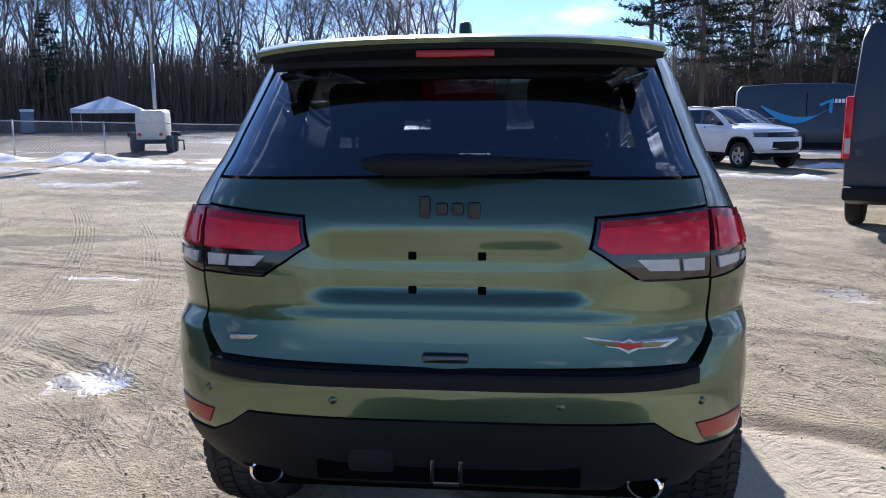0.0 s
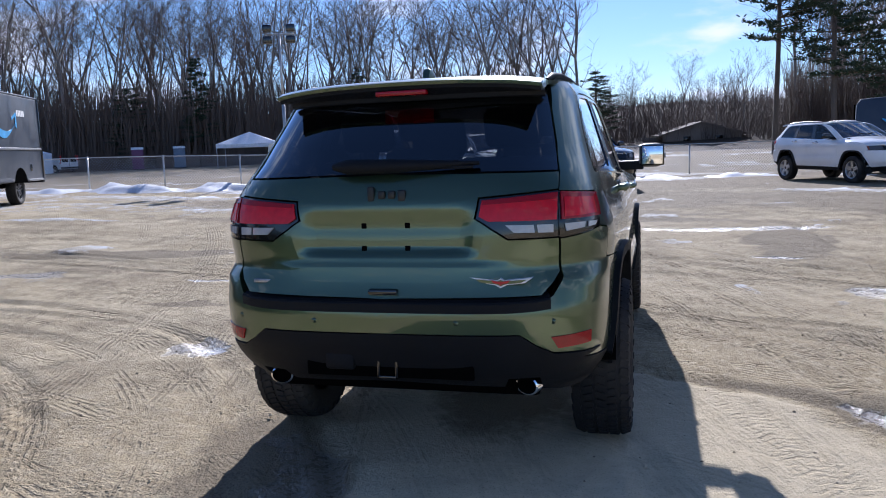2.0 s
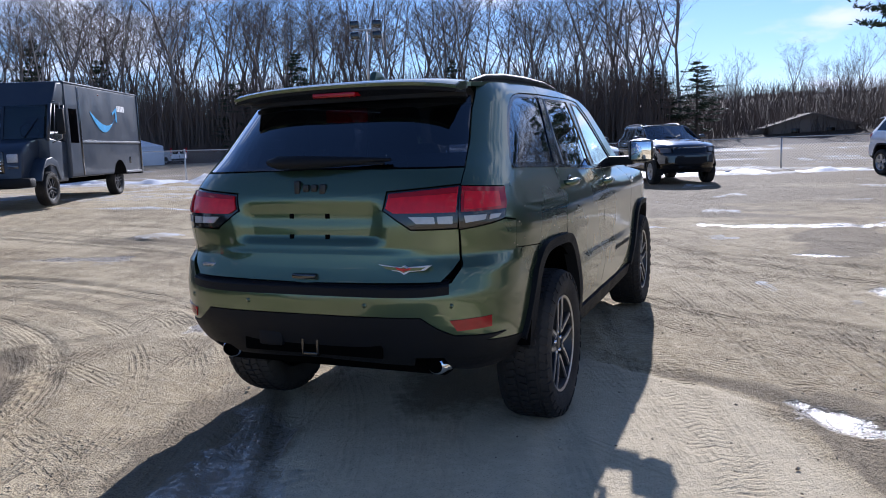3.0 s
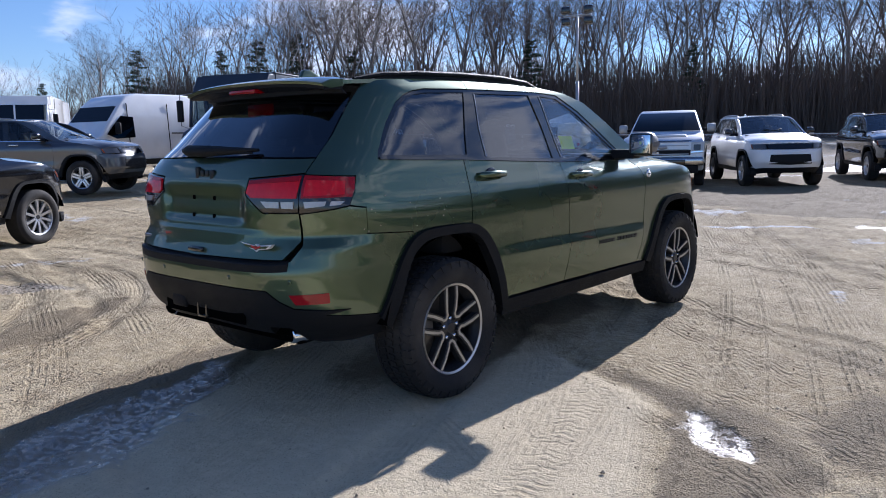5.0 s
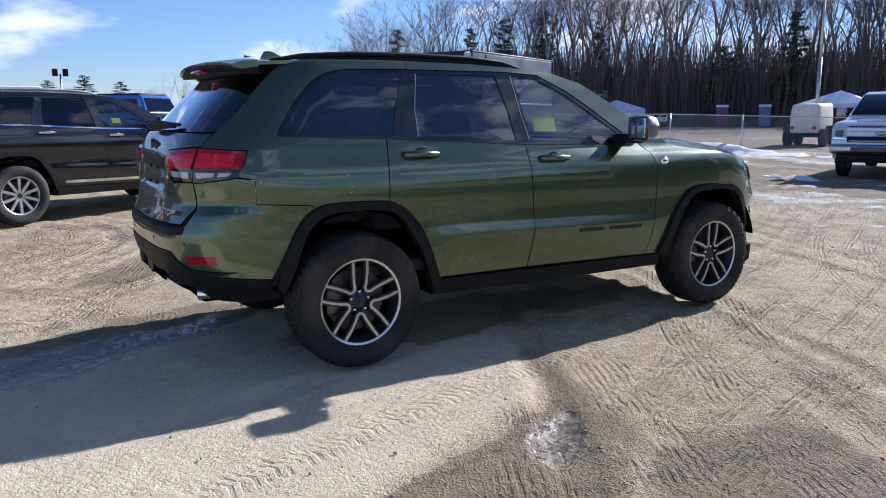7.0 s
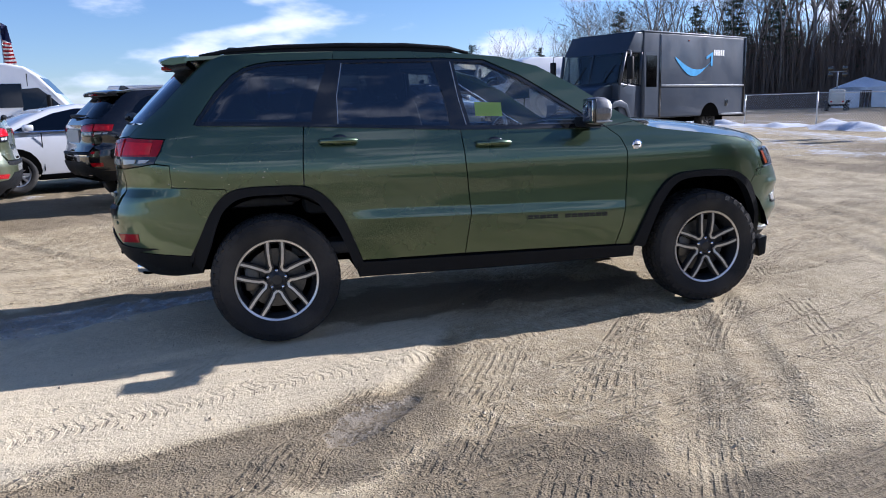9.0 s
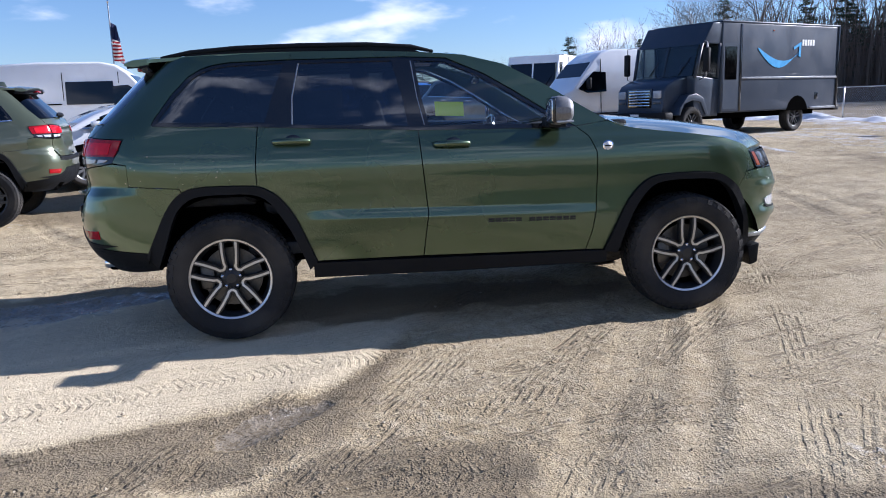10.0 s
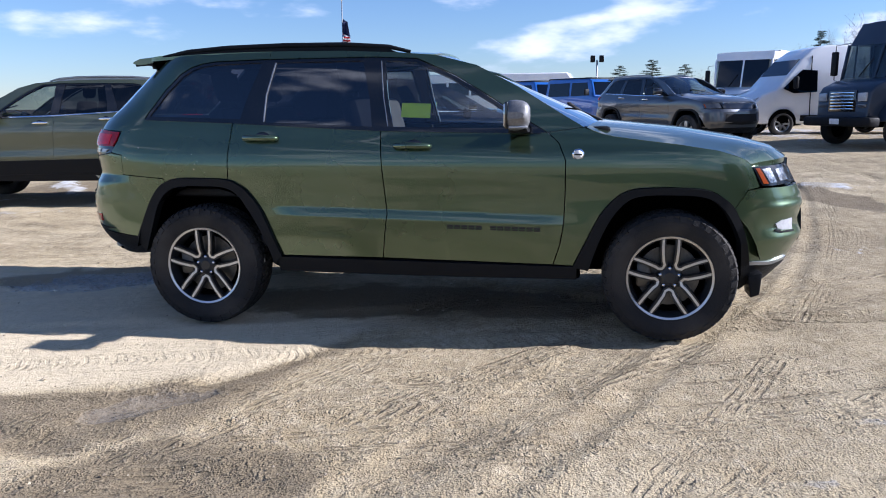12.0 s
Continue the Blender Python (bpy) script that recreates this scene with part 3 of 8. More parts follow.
def wheel_meshes(style, R, W):
    h, rim = W / 2, R * 0.632
    tread = 0.009
    prof = [(rim - 0.004, -h * 0.78), (rim + 0.012, -h * 0.86), (rim + (R - rim) * 0.45, -h * 1.0), (R - 0.035, -h * 0.96), (R - 0.014, -h * 0.86), (R - tread, -h * 0.74),
            (R - tread, h * 0.74), (R - 0.014, h * 0.86), (R - 0.035, h * 0.96), (rim + (R - rim) * 0.62, h * 0.995), (rim + (R - rim) * 0.58, h * 1.0), (rim + (R - rim) * 0.3, h * 0.97), (rim + 0.012, h * 0.86), (rim - 0.004, h * 0.78)]
    blocks = bmesh.new()
    count = 60 if style in ("trail", "black") else 0
    if not count:
        prof = [(r + (tread if abs(a) < h * 0.8 and r > R - 0.03 else 0), a) for r, a in prof]
    for k in range(count):          # tread blocks in five staggered rows
        for row, (c, wd, off) in enumerate(((-0.80, 0.30, 0), (-0.40, 0.30, 0.5), (0, 0.30, 0.2), (0.40, 0.30, 0.7), (0.80, 0.30, 0.35))):
            a = 2 * math.pi * (k + off) / count
            L = 2 * math.pi * R / count * (0.36 if row in (0, 4) else 0.33)
            top = R - (0.010 if row in (0, 4) else 0)
            m = Euler((a, 0, 0)).to_matrix().to_4x4() @ Matrix.Translation((c * h, 0, top - 0.006)) @ Euler((0, (0.38 if c > 0 else -0.38) if row in (0, 4) else 0, 0.25 * (1 if row % 2 else -1))).to_matrix().to_4x4()
            add_box(blocks, (-wd * h / 2, -L, -0.008), (wd * h / 2, L, 0.006), 0, m)
        if k % 2 == 0 and style in ("trail", "black"):              # lugs that wrap over the shoulder
            for sgn in (-1, 1):
                m = Euler((2 * math.pi * (k + 0.4) / count, 0, 0)).to_matrix().to_4x4() @ Matrix.Translation((sgn * h * 0.965, 0, R - 0.034)) @ Euler((0, sgn * 1.28, 0)).to_matrix().to_4x4()
                add_box(blocks, (-0.017, -0.017, -0.010), (0.017, 0.017, 0.004), 0, m)
    rim_x = h * 0.78
    barrel = mesh_only(lathe([(rim, -h * 0.8), (rim - 0.012, -h * 0.5), (rim - 0.03, h * 0.1), (rim - 0.02, h * 0.6), (rim - 0.002, rim_x), (rim + 0.006, rim_x + 0.004), (rim + 0.002, rim_x + 0.010), (rim - 0.010, rim_x + 0.004), (rim - 0.03, h * 0.35)], 64), ALLOY_DARK if style in ("trail", "black") else ALLOY)
    lip = mesh_only(lathe([(rim - 0.008, rim_x + 0.007), (rim + 0.004, rim_x + 0.012), (rim + 0.007, rim_x + 0.006)], 64), ALLOY if style != "black" else ALLOY_DARK)
    disc = mesh_only(lathe([(0.02, -0.01), (rim * 0.74, -0.01), (rim * 0.74, 0.015), (0.02, 0.015)], 32), STEEL)
    # near-black disc behind the spokes: the shade inside the rim, as colour
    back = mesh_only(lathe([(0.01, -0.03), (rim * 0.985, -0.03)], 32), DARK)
    hub = mesh_only(lathe([(0.001, h * 0.70), (0.030, h * 0.70), (0.034, h * 0.66), (0.062, h * 0.60), (0.074, h * 0.40), (0.07, 0.0)], 32), ALLOY_DARK)
    face_mat = ALLOY if style != "black" else ALLOY_DARK
    spokes = 5 if style in ("trail", "five", "black") else (10 if style == "ten" else 7)

    def spoke(line, width, mat, lift, grow):
        """A spoke along a line of (sideways, radius) points."""
        b = bmesh.new()
        top, bot = [], []
        for i, (y, z) in enumerate(line):
            y0, z0 = line[max(i - 1, 0)]
            y1, z1 = line[min(i + 1, len(line) - 1)]
            d = Vector((y1 - y0, z1 - z0)).normalized()
            nx = Vector((-d.y, d.x)) * (width / 2 + grow)
            r = math.hypot(y, z)
            x = h * (0.62 + 0.06 * math.sin(min(r / rim, 1) * math.pi) + 0.18 * r / rim) + lift
            top.append([b.verts.new((x, y + nx.x * q, z + nx.y * q)) for q in (-1, 1)])
            bot.append([b.verts.new((x - 0.035, y + nx.x * q * 1.2, z + nx.y * q * 1.2)) for q in (-1, 1)])
        for i in range(len(line) - 1):
            b.faces.new((top[i][0], top[i][1], top[i + 1][1], top[i + 1][0]))
            b.faces.new((top[i][1], bot[i][1], bot[i + 1][1], top[i + 1][1]))
            b.faces.new((top[i][0], top[i + 1][0], bot[i + 1][0], bot[i][0]))
        for e in (0, -1):
            b.faces.new((top[e][0], top[e][1], bot[e][1], bot[e][0]))
        bmesh.ops.recalc_face_normals(b, faces=b.faces)
        return mesh_only(b, mat, 25)
    tyre = mesh_only(lathe(prof, 64), RUBBER, 30)
    tread_mesh = mesh_only(blocks, RUBBER, 30) if count else None
    res = [("tyre", tyre, [0.0], "black all-terrain tyre" if count else "black road tyre")] + ([("tread", tread_mesh, [0.0], "blocky tread")] if count else []) + [("rim", barrel, [0.0], ""), ("rim_lip", lip, [0.0], ""), ("brake_disc", disc, [0.0], ""), ("backing", back, [0.0], ""), ("hub_cap", hub, [0.0], "")]
    turns = [2 * math.pi * k / spokes for k in range(spokes)]
    e = rim - 0.004
    if style in ("trail", "black", "five"):
        gap = (0.043 if style != "five" else 0.030) * R / 0.388
        for q in (-1, 1):
            line = [(q * gap, e), (q * gap, e * 0.7), (q * gap * 0.86, 0.098), (q * 0.030, 0.078), (q * 0.040, 0.055)] if style != "five" else [(q * gap, e), (q * gap, e * 0.7), (q * gap * 0.98, 0.088), (q * 0.025, 0.034)]
            res.append(("spoke", spoke(line, 0.022 if style != "five" else 0.034, ALLOY_DARK if style != "five" else face_mat, -0.005, 0.005), turns, ""))
            if style == "trail":
                res.append(("spoke_face", spoke(line, 0.014, face_mat, 0.0, 0.0), turns, "machined bright spoke face"))
    else:
        res.append(("spoke", spoke([(0, 0.03), (0, e * 0.5), (0, e)], 0.036 if style == "ten" else 0.06, face_mat, 0.0, 0.0), turns, ""))
    cal = mesh_only(box((0.018, -0.19, -0.07), (0.06, -0.10, 0.08), 0.02), STEEL)
    res.append(("brake_caliper", cal, [0.0], ""))
    nut = mesh_only(tube([(h * 0.5, 0, 0.056), (h * 0.70, 0, 0.056)], 0.010, 6), CHROME)
    res.append(("lug_nut", nut, [2 * math.pi * (k + (0.0 if style == "trail" else 0.5)) / 5 for k in range(5)], ""))
    return res


def seat(parent, x, y, z0, tall=0.66, w=0.50, material=None):
    s = new("seat")
    s.parent = parent
    material = material or CABIN
    part("cushion", box((x - w / 2, y - 0.02, z0), (x + w / 2, y + 0.50, z0 + 0.16), 0.05), material, s)
    m = Matrix.Translation((x, y, z0 + 0.10)) @ Euler((radians(14), 0, 0)).to_matrix().to_4x4()
    part("backrest", box((-w / 2, -0.13, 0), (w / 2, 0.0, tall), 0.05, m), material, s)
    part("headrest", box((-0.14, -0.12, tall + 0.05), (0.14, -0.02, tall + 0.25), 0.045, m, 3), material, s)
    bm = tube([m @ Vector((-0.06, -0.07, tall - 0.02)), m @ Vector((-0.06, -0.07, tall + 0.08))], 0.007, 6)
    add_tube(bm, [m @ Vector((-0.06, -0.07, tall)), m @ Vector((0.06, -0.07, tall)), m @ Vector((0.06, -0.07, tall + 0.08))], 0.007, 6)
    part("headrest_frame", bm, CHROME, s)
    return s


def ease(v):
    v = min(max(v, 0.0), 1.0)
    return v * v * (3 - 2 * v)


def gate_relief(p):
    """The number plate recess of a tailgate and the ledge below it."""
    pocket = ease((0.40 - abs(p.x)) / 0.10) * ease((1.235 - p.z) / 0.11) * ease((p.z - 1.005) / 0.05)
    ledge = ease((0.60 - abs(p.x)) / 0.25) * ease((1.005 - p.z) / 0.035) * ease((p.z - 0.86) / 0.11)
    return -0.022 * pocket + 0.008 * ledge


def suv(name, label, m, colour, k=(1, 1, 1), group="", wheel_style="five", flare=None, chrome_trim=True, plain_front=True, cell=0.22, rail=SATIN, tail="wide"):
    """A four-door sport utility vehicle, front towards +y, its rear axle over the origin; k stretches it in x, y and z."""
    car = thing(name, label, "car", group, m)
    flare = flare or colour
    hero = name == "green_suv"
    sides = []
    dark_glass, clear_glass = (GLASS_DARK, GLASS_CLEAR) if hero else (GLASS_TINT, GLASS_LIGHT)

    def side(nm, toks, material, lab="", **kw):
        kw.setdefault("cell", cell)
        kw.setdefault("gap", 0.0032 if hero else 0.002)
        bm = panel(toks, **kw)
        mir = mirror_x(bm)
        obs = [part(nm, bm, material, car, lab), part(nm, mir, material, car, lab)]
        sides.append(obs)
        return obs

    def whole(nm, toks, material, lab="", **kw):
        kw.setdefault("cell", cell)
        return part(nm, panel(toks, both=True, **kw), material, car, lab)

    crest = [0.685 + i * 0.010 for i in range(12)] if hero else []
    doors_r = side("rear_door", DOOR_C + ARCH_R_OUT[29:] + DOOR_B[::-1], colour, rows=crest)
    doors_f = side("front_door", DOOR_B + DOOR_A, colour, rows=crest)
    side("front_fender", DOOR_A[::-1] + ARCH_F_OUT[:37] + [(3.33, 0.90), (3.40, 0.915), (3.345, 1.044), (3.30, 1.082), (3.16, 1.126), (2.95, 1.160), (2.75, 1.184), (2.58, 1.206), (2.48, 1.230), (2.40, 1.262)], colour)
    side("quarter_panel", QUARTER, colour)
    side("roof_side", ROOF_RAIL, colour, thick=0.02, gap=0.0)
    side("wheel_arch_trim", ARCH_R_OUT + ARCH_R_IN[::-1], flare if flare is not colour else TRIM, "black plastic wheel arch trim", out=0.024, thick=0.06, gap=0.0)
    side("wheel_arch_trim", ARCH_F_OUT + ARCH_F_IN[::-1], flare if flare is not colour else TRIM, "black plastic wheel arch trim", out=0.024, thick=0.06, gap=0.0)
    side("sill", [(0.50, 0.46), (2.38, 0.44), (2.38, 0.355), (1.4, 0.350), (0.50, 0.36)], TRIM, "black plastic sill", out=0.012, thick=0.10)
    side("window_frame", DLO, GLOSS_BLACK, "gloss black window surround", holes=[WIN_Q, WIN_R, WIN_F], out=-0.004, gap=0.002)
    side("quarter_window", WIN_Q, dark_glass, "dark privacy glass", out=-0.010, thick=0, gap=-0.004)
    side("rear_door_window", WIN_R, dark_glass, "dark privacy glass", out=-0.010, thick=0, gap=-0.004)
    side("front_door_window", WIN_F, clear_glass, "clear door glass", out=-0.010, thick=0, gap=-0.004)
    if hero:
        side("pillar_strip", [(0.420, 1.305), (0.426, 1.47), (0.472, 1.668), (0.478, 1.668), (0.432, 1.47), (0.426, 1.305)], SATIN, "thin bright edge strip", out=0.001, thick=0.006, gap=0.0)
        side("pillar_strip", [(1.222, 1.275), (1.186, 1.45), (1.160, 1.668), (1.165, 1.668), (1.191, 1.45), (1.227, 1.275)], SATIN, "thin bright edge strip", out=0.001, thick=0.006, gap=0.0)
    side("belt_trim", [(-0.40, 1.330), (0.217, 1.306), (1.182, 1.256), (2.15, 1.236), (2.15, 1.222), (1.182, 1.242), (0.217, 1.292), (-0.40, 1.316)], CHROME if chrome_trim else GLOSS_BLACK, out=0.007, thick=0.012, gap=0.0)

    if "silver trim" in label:
        side("sill_strip", [(0.60, 0.555), (2.30, 0.535), (2.30, 0.495), (0.60, 0.515)], CHROME, "bright silver sill strip", out=0.014, thick=0.02, gap=0.0)
    if "compact" in label:
        side("door_cladding", [(0.46, 0.66), (2.33, 0.63), (2.36, 0.44), (0.52, 0.46)], TRIM, "black plastic door cladding", out=0.012, thick=0.03, gap=0.0)
    # rear: bumper, tailgate, lamps
    seam = [("y", -0.485, 0.56), ("y", -0.62, 0.575), ("y", -0.76, 0.592), ("x", 0.82, 0.615), ("x", 0.66, 0.630), ("x", 0.60, 0.665), ("x", 0.54, 0.712), ("x", 0.0, 0.712)]
    whole("rear_bumper", [("x", 0.0, 0.832), ("x", 0.60, 0.832), ("x", 0.66, 0.86), ("x", 0.698, 0.93), ("x", 0.698, 1.078), ("y", -0.80, 1.083), ("y", -0.645, 1.107), ("y", -0.56, 1.094), ("y", -0.56, 0.968), ("y", -0.262, 0.946)] + ARCH_R_OUT[15::-1] + seam, colour, thick=0.05, rows=[0.92 + i * 0.012 for i in range(7)] if hero else [])
    whole("rear_valance", seam[::-1] + [("y", -0.43, 0.43), ("y", -0.60, 0.412), ("x", 0.70, 0.412), ("x", 0.63, 0.425), ("x", 0.61, 0.515), ("x", 0.49, 0.515), ("x", 0.47, 0.450), ("x", 0.0, 0.48)], TRIM, "black plastic lower bumper", out=0.006, thick=0.12, relief=lambda p: -0.05 * min(max((0.60 - p.z) / 0.16, 0.0), 1.0) ** 2)
    lip_y = lambda x: skin(flat(("x", abs(x) + 1e-4, 0.82)).x / UM, 0.82).y
    pad = patch(lambda u, v: (u * lerp(0.665, 0.64, v), lip_y(u * 0.66) - 0.007 + 0.10 * v, 0.834 + 0.012 * min(v * 6, 1) + 0.012 * abs(u) ** 8 + 0.004 * math.sin(v * 28)), 24, 18, 0.035)
    part("bumper_step", pad, TRIM, car, "ribbed black bumper top pad")
    side("rear_reflector", [("x", 0.648, 0.700), ("x", 0.785, 0.708), ("x", 0.782, 0.652), ("x", 0.672, 0.647)], RED_DARK, "red rear reflector", out=0.004, thick=0.02)
    gate = new("tailgate")
    gate.parent = car
    g1 = panel([("x", 0.0, 0.852), ("x", 0.62, 0.862), ("x", 0.690, 0.95), ("x", 0.692, 1.082), ("x", 0.50, 1.080), ("x", 0.37, 1.165), ("x", 0.385, 1.245), ("x", 0.688, 1.268), ("x", 0.683, 1.335), ("x", 0.0, 1.345)], both=True, cell=cell, relief=gate_relief, rows=[0.96 + i * 0.014 for i in range(22)] if hero else [])
    part("gate_panel", g1, colour, gate)
    rg = panel([("x", 0.0, 1.352), ("x", 0.681, 1.342), ("x", 0.655, 1.46), ("x", 0.618, 1.61), ("x", 0.600, 1.665), ("x", 0.0, 1.69)], both=True, cell=cell, thick=0.0, out=-0.004)
    part("rear_window", rg, dark_glass, gate, "dark tinted rear window")
    def lip_row(q):
        back = -0.632 + 0.050 * q ** 2.6
        return back, 1.752 - 0.020 * q ** 2.2 - 0.012 * q ** 6

    def lofted(sections):
        b = bmesh.new()
        rows_ = [[b.verts.new(p) for p in sec] for sec in sections]
        n = len(rows_[0])
        for r0, r1 in zip(rows_, rows_[1:]):
            for i in range(n):
                b.faces.new((r0[i], r0[(i + 1) % n], r1[(i + 1) % n], r1[i]))
        b.faces.new(rows_[0]); b.faces.new(rows_[-1])
        bmesh.ops.recalc_face_normals(b, faces=b.faces)
        return b
    top, under = [], []
    for i in range(25):
        u = -1 + i / 12
        q = abs(u)
        back, zt = lip_row(q)
        top.append([(u * 0.604, y, z) for y, z in ((-0.430, zt + 0.006), (-0.53, zt - 0.003), (back + 0.02, zt - 0.016), (back, zt - 0.024), (back + 0.004, zt - 0.036), (back + 0.06, zt - 0.044), (-0.430, zt - 0.030))])
        yg = skin(flat(("x", q * 0.56 + 1e-4, 1.655)).x / UM, 1.655).y
        under.append([(u * 0.597, y, z) for y, z in ((-0.44, zt - 0.026), (back + 0.016, zt - 0.036), (back + 0.020, zt - 0.052), (yg - 0.016, 1.674), (yg - 0.012, 1.656), (yg + 0.02, 1.650), (-0.44, 1.675))])
    sp = lofted(top)
    bmesh.ops.bevel(sp, geom=[e for e in sp.edges if e.calc_face_angle(0) > 0.7], offset=0.004, segments=2, affect="EDGES")
    part("spoiler", sp, colour, gate, "roof spoiler lip")
    part("spoiler_underside", lofted(under), TRIM, gate, "black plastic shroud under the spoiler")
    part("brake_lamp", box((-0.115, -0.626, 1.674), (0.115, -0.56, 1.696), 0.006), RED_DARK, gate, "slim red high brake lamp")
    wip = tube([(-0.23, -0.850, 1.382), (-0.16, -0.862, 1.380), (0.02, -0.860, 1.378), (0.20, -0.845, 1.378), (0.38, -0.815, 1.380)], [0.014, 0.032, 0.030, 0.020, 0.008], 10)
    add_box(wip, (-0.22, -0.845, 1.360), (0.36, -0.832, 1.372), 0.004)
    part("rear_wiper", wip, TRIM, gate, "black rear wiper")
    hd = box((-0.062, -0.975, 0.868), (0.062, -0.935, 0.892), 0.008)
    part("gate_handle", hd, GLOSS_BLACK, gate)
    for s in (1, -1):
        flip = (lambda b: b) if s > 0 else mirror_x
        lamp = new("tail_lamp")
        lamp.parent = car
        lamp["label"] = "red tail lamp with clear lower strip"
        side_red = [("x", 0.692, 1.258), ("y", -0.582, 1.242), ("y", -0.605, 1.185), ("y", -0.628, 1.148), ("x", 0.70, 1.150)]
        part("housing", flip(panel([("x", 0.688, 1.262), ("y", -0.577, 1.246), ("y", -0.60, 1.18), ("y", -0.645, 1.110), ("y", -0.80, 1.085), ("x", 0.695, 1.080)], cell=cell, out=0.0)), GLOSS_BLACK, lamp)
        part("red_lens", flip(panel(side_red, cell=cell, out=0.008, thick=0.012)), RED_DARK, lamp)
        part("bright_lens", flip(panel([("x", 0.705, 1.236), ("y", -0.640, 1.226), ("y", -0.662, 1.160), ("x", 0.71, 1.158)], cell=cell, out=0.011, thick=0.006)), RED_LENS, lamp)
        part("clear_lens", flip(panel([("x", 0.712, 1.138), ("y", -0.745, 1.136), ("y", -0.755, 1.112), ("x", 0.718, 1.104)], cell=cell, out=0.006, thick=0.008)), CLEAR_LENS, lamp)
        part("clear_lens", flip(panel([("y", -0.728, 1.136), ("y", -0.668, 1.134), ("y", -0.690, 1.114), ("y", -0.738, 1.112)], cell=cell, out=0.006, thick=0.008)), CLEAR_LENS, lamp)
        glamp = new("gate_lamp")
        glamp.parent = gate
        glamp["label"] = "red tailgate lamp with clear lower strip"
        part("housing", flip(panel([("x", 0.687, 1.263), ("x", 0.392, 1.240), ("x", 0.378, 1.165), ("x", 0.503, 1.085), ("x", 0.689, 1.087)], cell=cell, out=0.0, gap=0.0)), GLOSS_BLACK, glamp)
        part("red_lens", flip(panel([("x", 0.682, 1.256), ("x", 0.40, 1.234), ("x", 0.388, 1.172), ("x", 0.425, 1.150), ("x", 0.683, 1.150)], cell=cell, out=0.008, thick=0.012)), RED_LENS, glamp)
        part("red_band", flip(panel([("x", 0.680, 1.254), ("x", 0.405, 1.233), ("x", 0.402, 1.214), ("x", 0.680, 1.228)], cell=cell, out=0.011, thick=0.006)), RED_DARK, glamp)
        part("clear_lens", flip(panel([("x", 0.672, 1.138), ("x", 0.61, 1.138), ("x", 0.615, 1.104), ("x", 0.672, 1.102)], cell=cell, out=0.006, thick=0.008)), CLEAR_LENS, glamp)
        part("clear_lens", flip(panel([("x", 0.60, 1.138), ("x", 0.49, 1.138), ("x", 0.525, 1.106), ("x", 0.605, 1.104)], cell=cell, out=0.006, thick=0.008)), CLEAR_LENS, glamp)
        # outside mirror
        mir = new("door_mirror")
        mir.parent = car
        mm = Matrix.Diagonal((s, 1, 1, 1))
        b = bmesh.new()
        sec = []
        for t in (0.0, 0.04, 0.12, 0.25, 0.45, 0.65, 0.80, 0.90, 0.96, 1.0):
            x = lerp(0.955, 1.140, t)
            sc = max(0.05, (1 - abs(2 * t - 0.92) ** 4.5 if t > 0.46 else 1 - 0.30 * (1 - t / 0.46) ** 3)) ** 0.5
            ring_ = []
            for step in range(20):
                a = 2 * math.pi * step / 20
                ca, sa = math.cos(a), math.sin(a)
                dy = math.copysign(abs(ca) ** 0.55, ca) * (0.085 if ca > 0 else 0.050)
                dz = math.copysign(abs(sa) ** 0.60, sa) * (0.086 - 0.012 * max(ca, 0))
                ring_.append(b.verts.new((s * x, 2.015 + dy * (0.55 + 0.45 * sc), 1.336 + dz * sc)))
            sec.append(ring_)
        for r0, r1 in zip(sec, sec[1:]):
            for i in range(20):
                b.faces.new((r0[i], r0[(i + 1) % 20], r1[(i + 1) % 20], r1[i]))
        b.faces.new(sec[0]); b.faces.new(sec[-1])
        bmesh.ops.recalc_face_normals(b, faces=b.faces)
        part("mirror_shell", b, MIRROR_CAP if hero else (colour if not chrome_trim else GLOSS_BLACK), mir, "satin grey mirror cap" if hero else "")
        part("mirror_base", slab([(1.97, 1.235), (2.09, 1.235), (2.06, 1.30), (1.98, 1.30)], s * 0.80, s * 0.985, bevel=0.008), TRIM, mir)
        part("mirror_glass", box((min(s * 0.975, s * 1.120), 1.956, 1.272), (max(s * 0.975, s * 1.120), 1.966, 1.402), 0.004), CHROME, mir)
        part("mirror_bezel", box((min(s * 0.963, s * 1.130), 1.962, 1.262), (max(s * 0.963, s * 1.130), 1.982, 1.411), 0.009, None, 3), GLOSS_BLACK, mir)
        part("turn_signal", box((min(s * 1.0, s * 1.125), 1.985, 1.264), (max(s * 1.0, s * 1.125), 2.090, 1.277), 0.004), CLEAR_LENS, mir)
        for dob, (ya, za) in ((doors_r, (0.415, 1.205)), (doors_f, (1.385, 1.157))):
            x0 = half_width(ya, za)
            hb = tube([(s * (x0 - 0.01), ya - 0.115, za), (s * (x0 + 0.028), ya - 0.10, za), (s * (x0 + 0.036), ya, za + 0.002), (s * (x0 + 0.028), ya + 0.10, za - 0.002), (s * (x0 - 0.01), ya + 0.115, za - 0.004)], [0.011, 0.016, 0.018, 0.016, 0.011], 16)
            for v in hb.verts:
                v.co.z = za + (v.co.z - za) * 1.12
            dr = dob[0] if s > 0 else dob[1]
            part("door_handle", hb, colour if not chrome_trim else CHROME, dr)
            # flat black dome for the hand recess: its shade is put into the colour
            cup = bmesh.new()
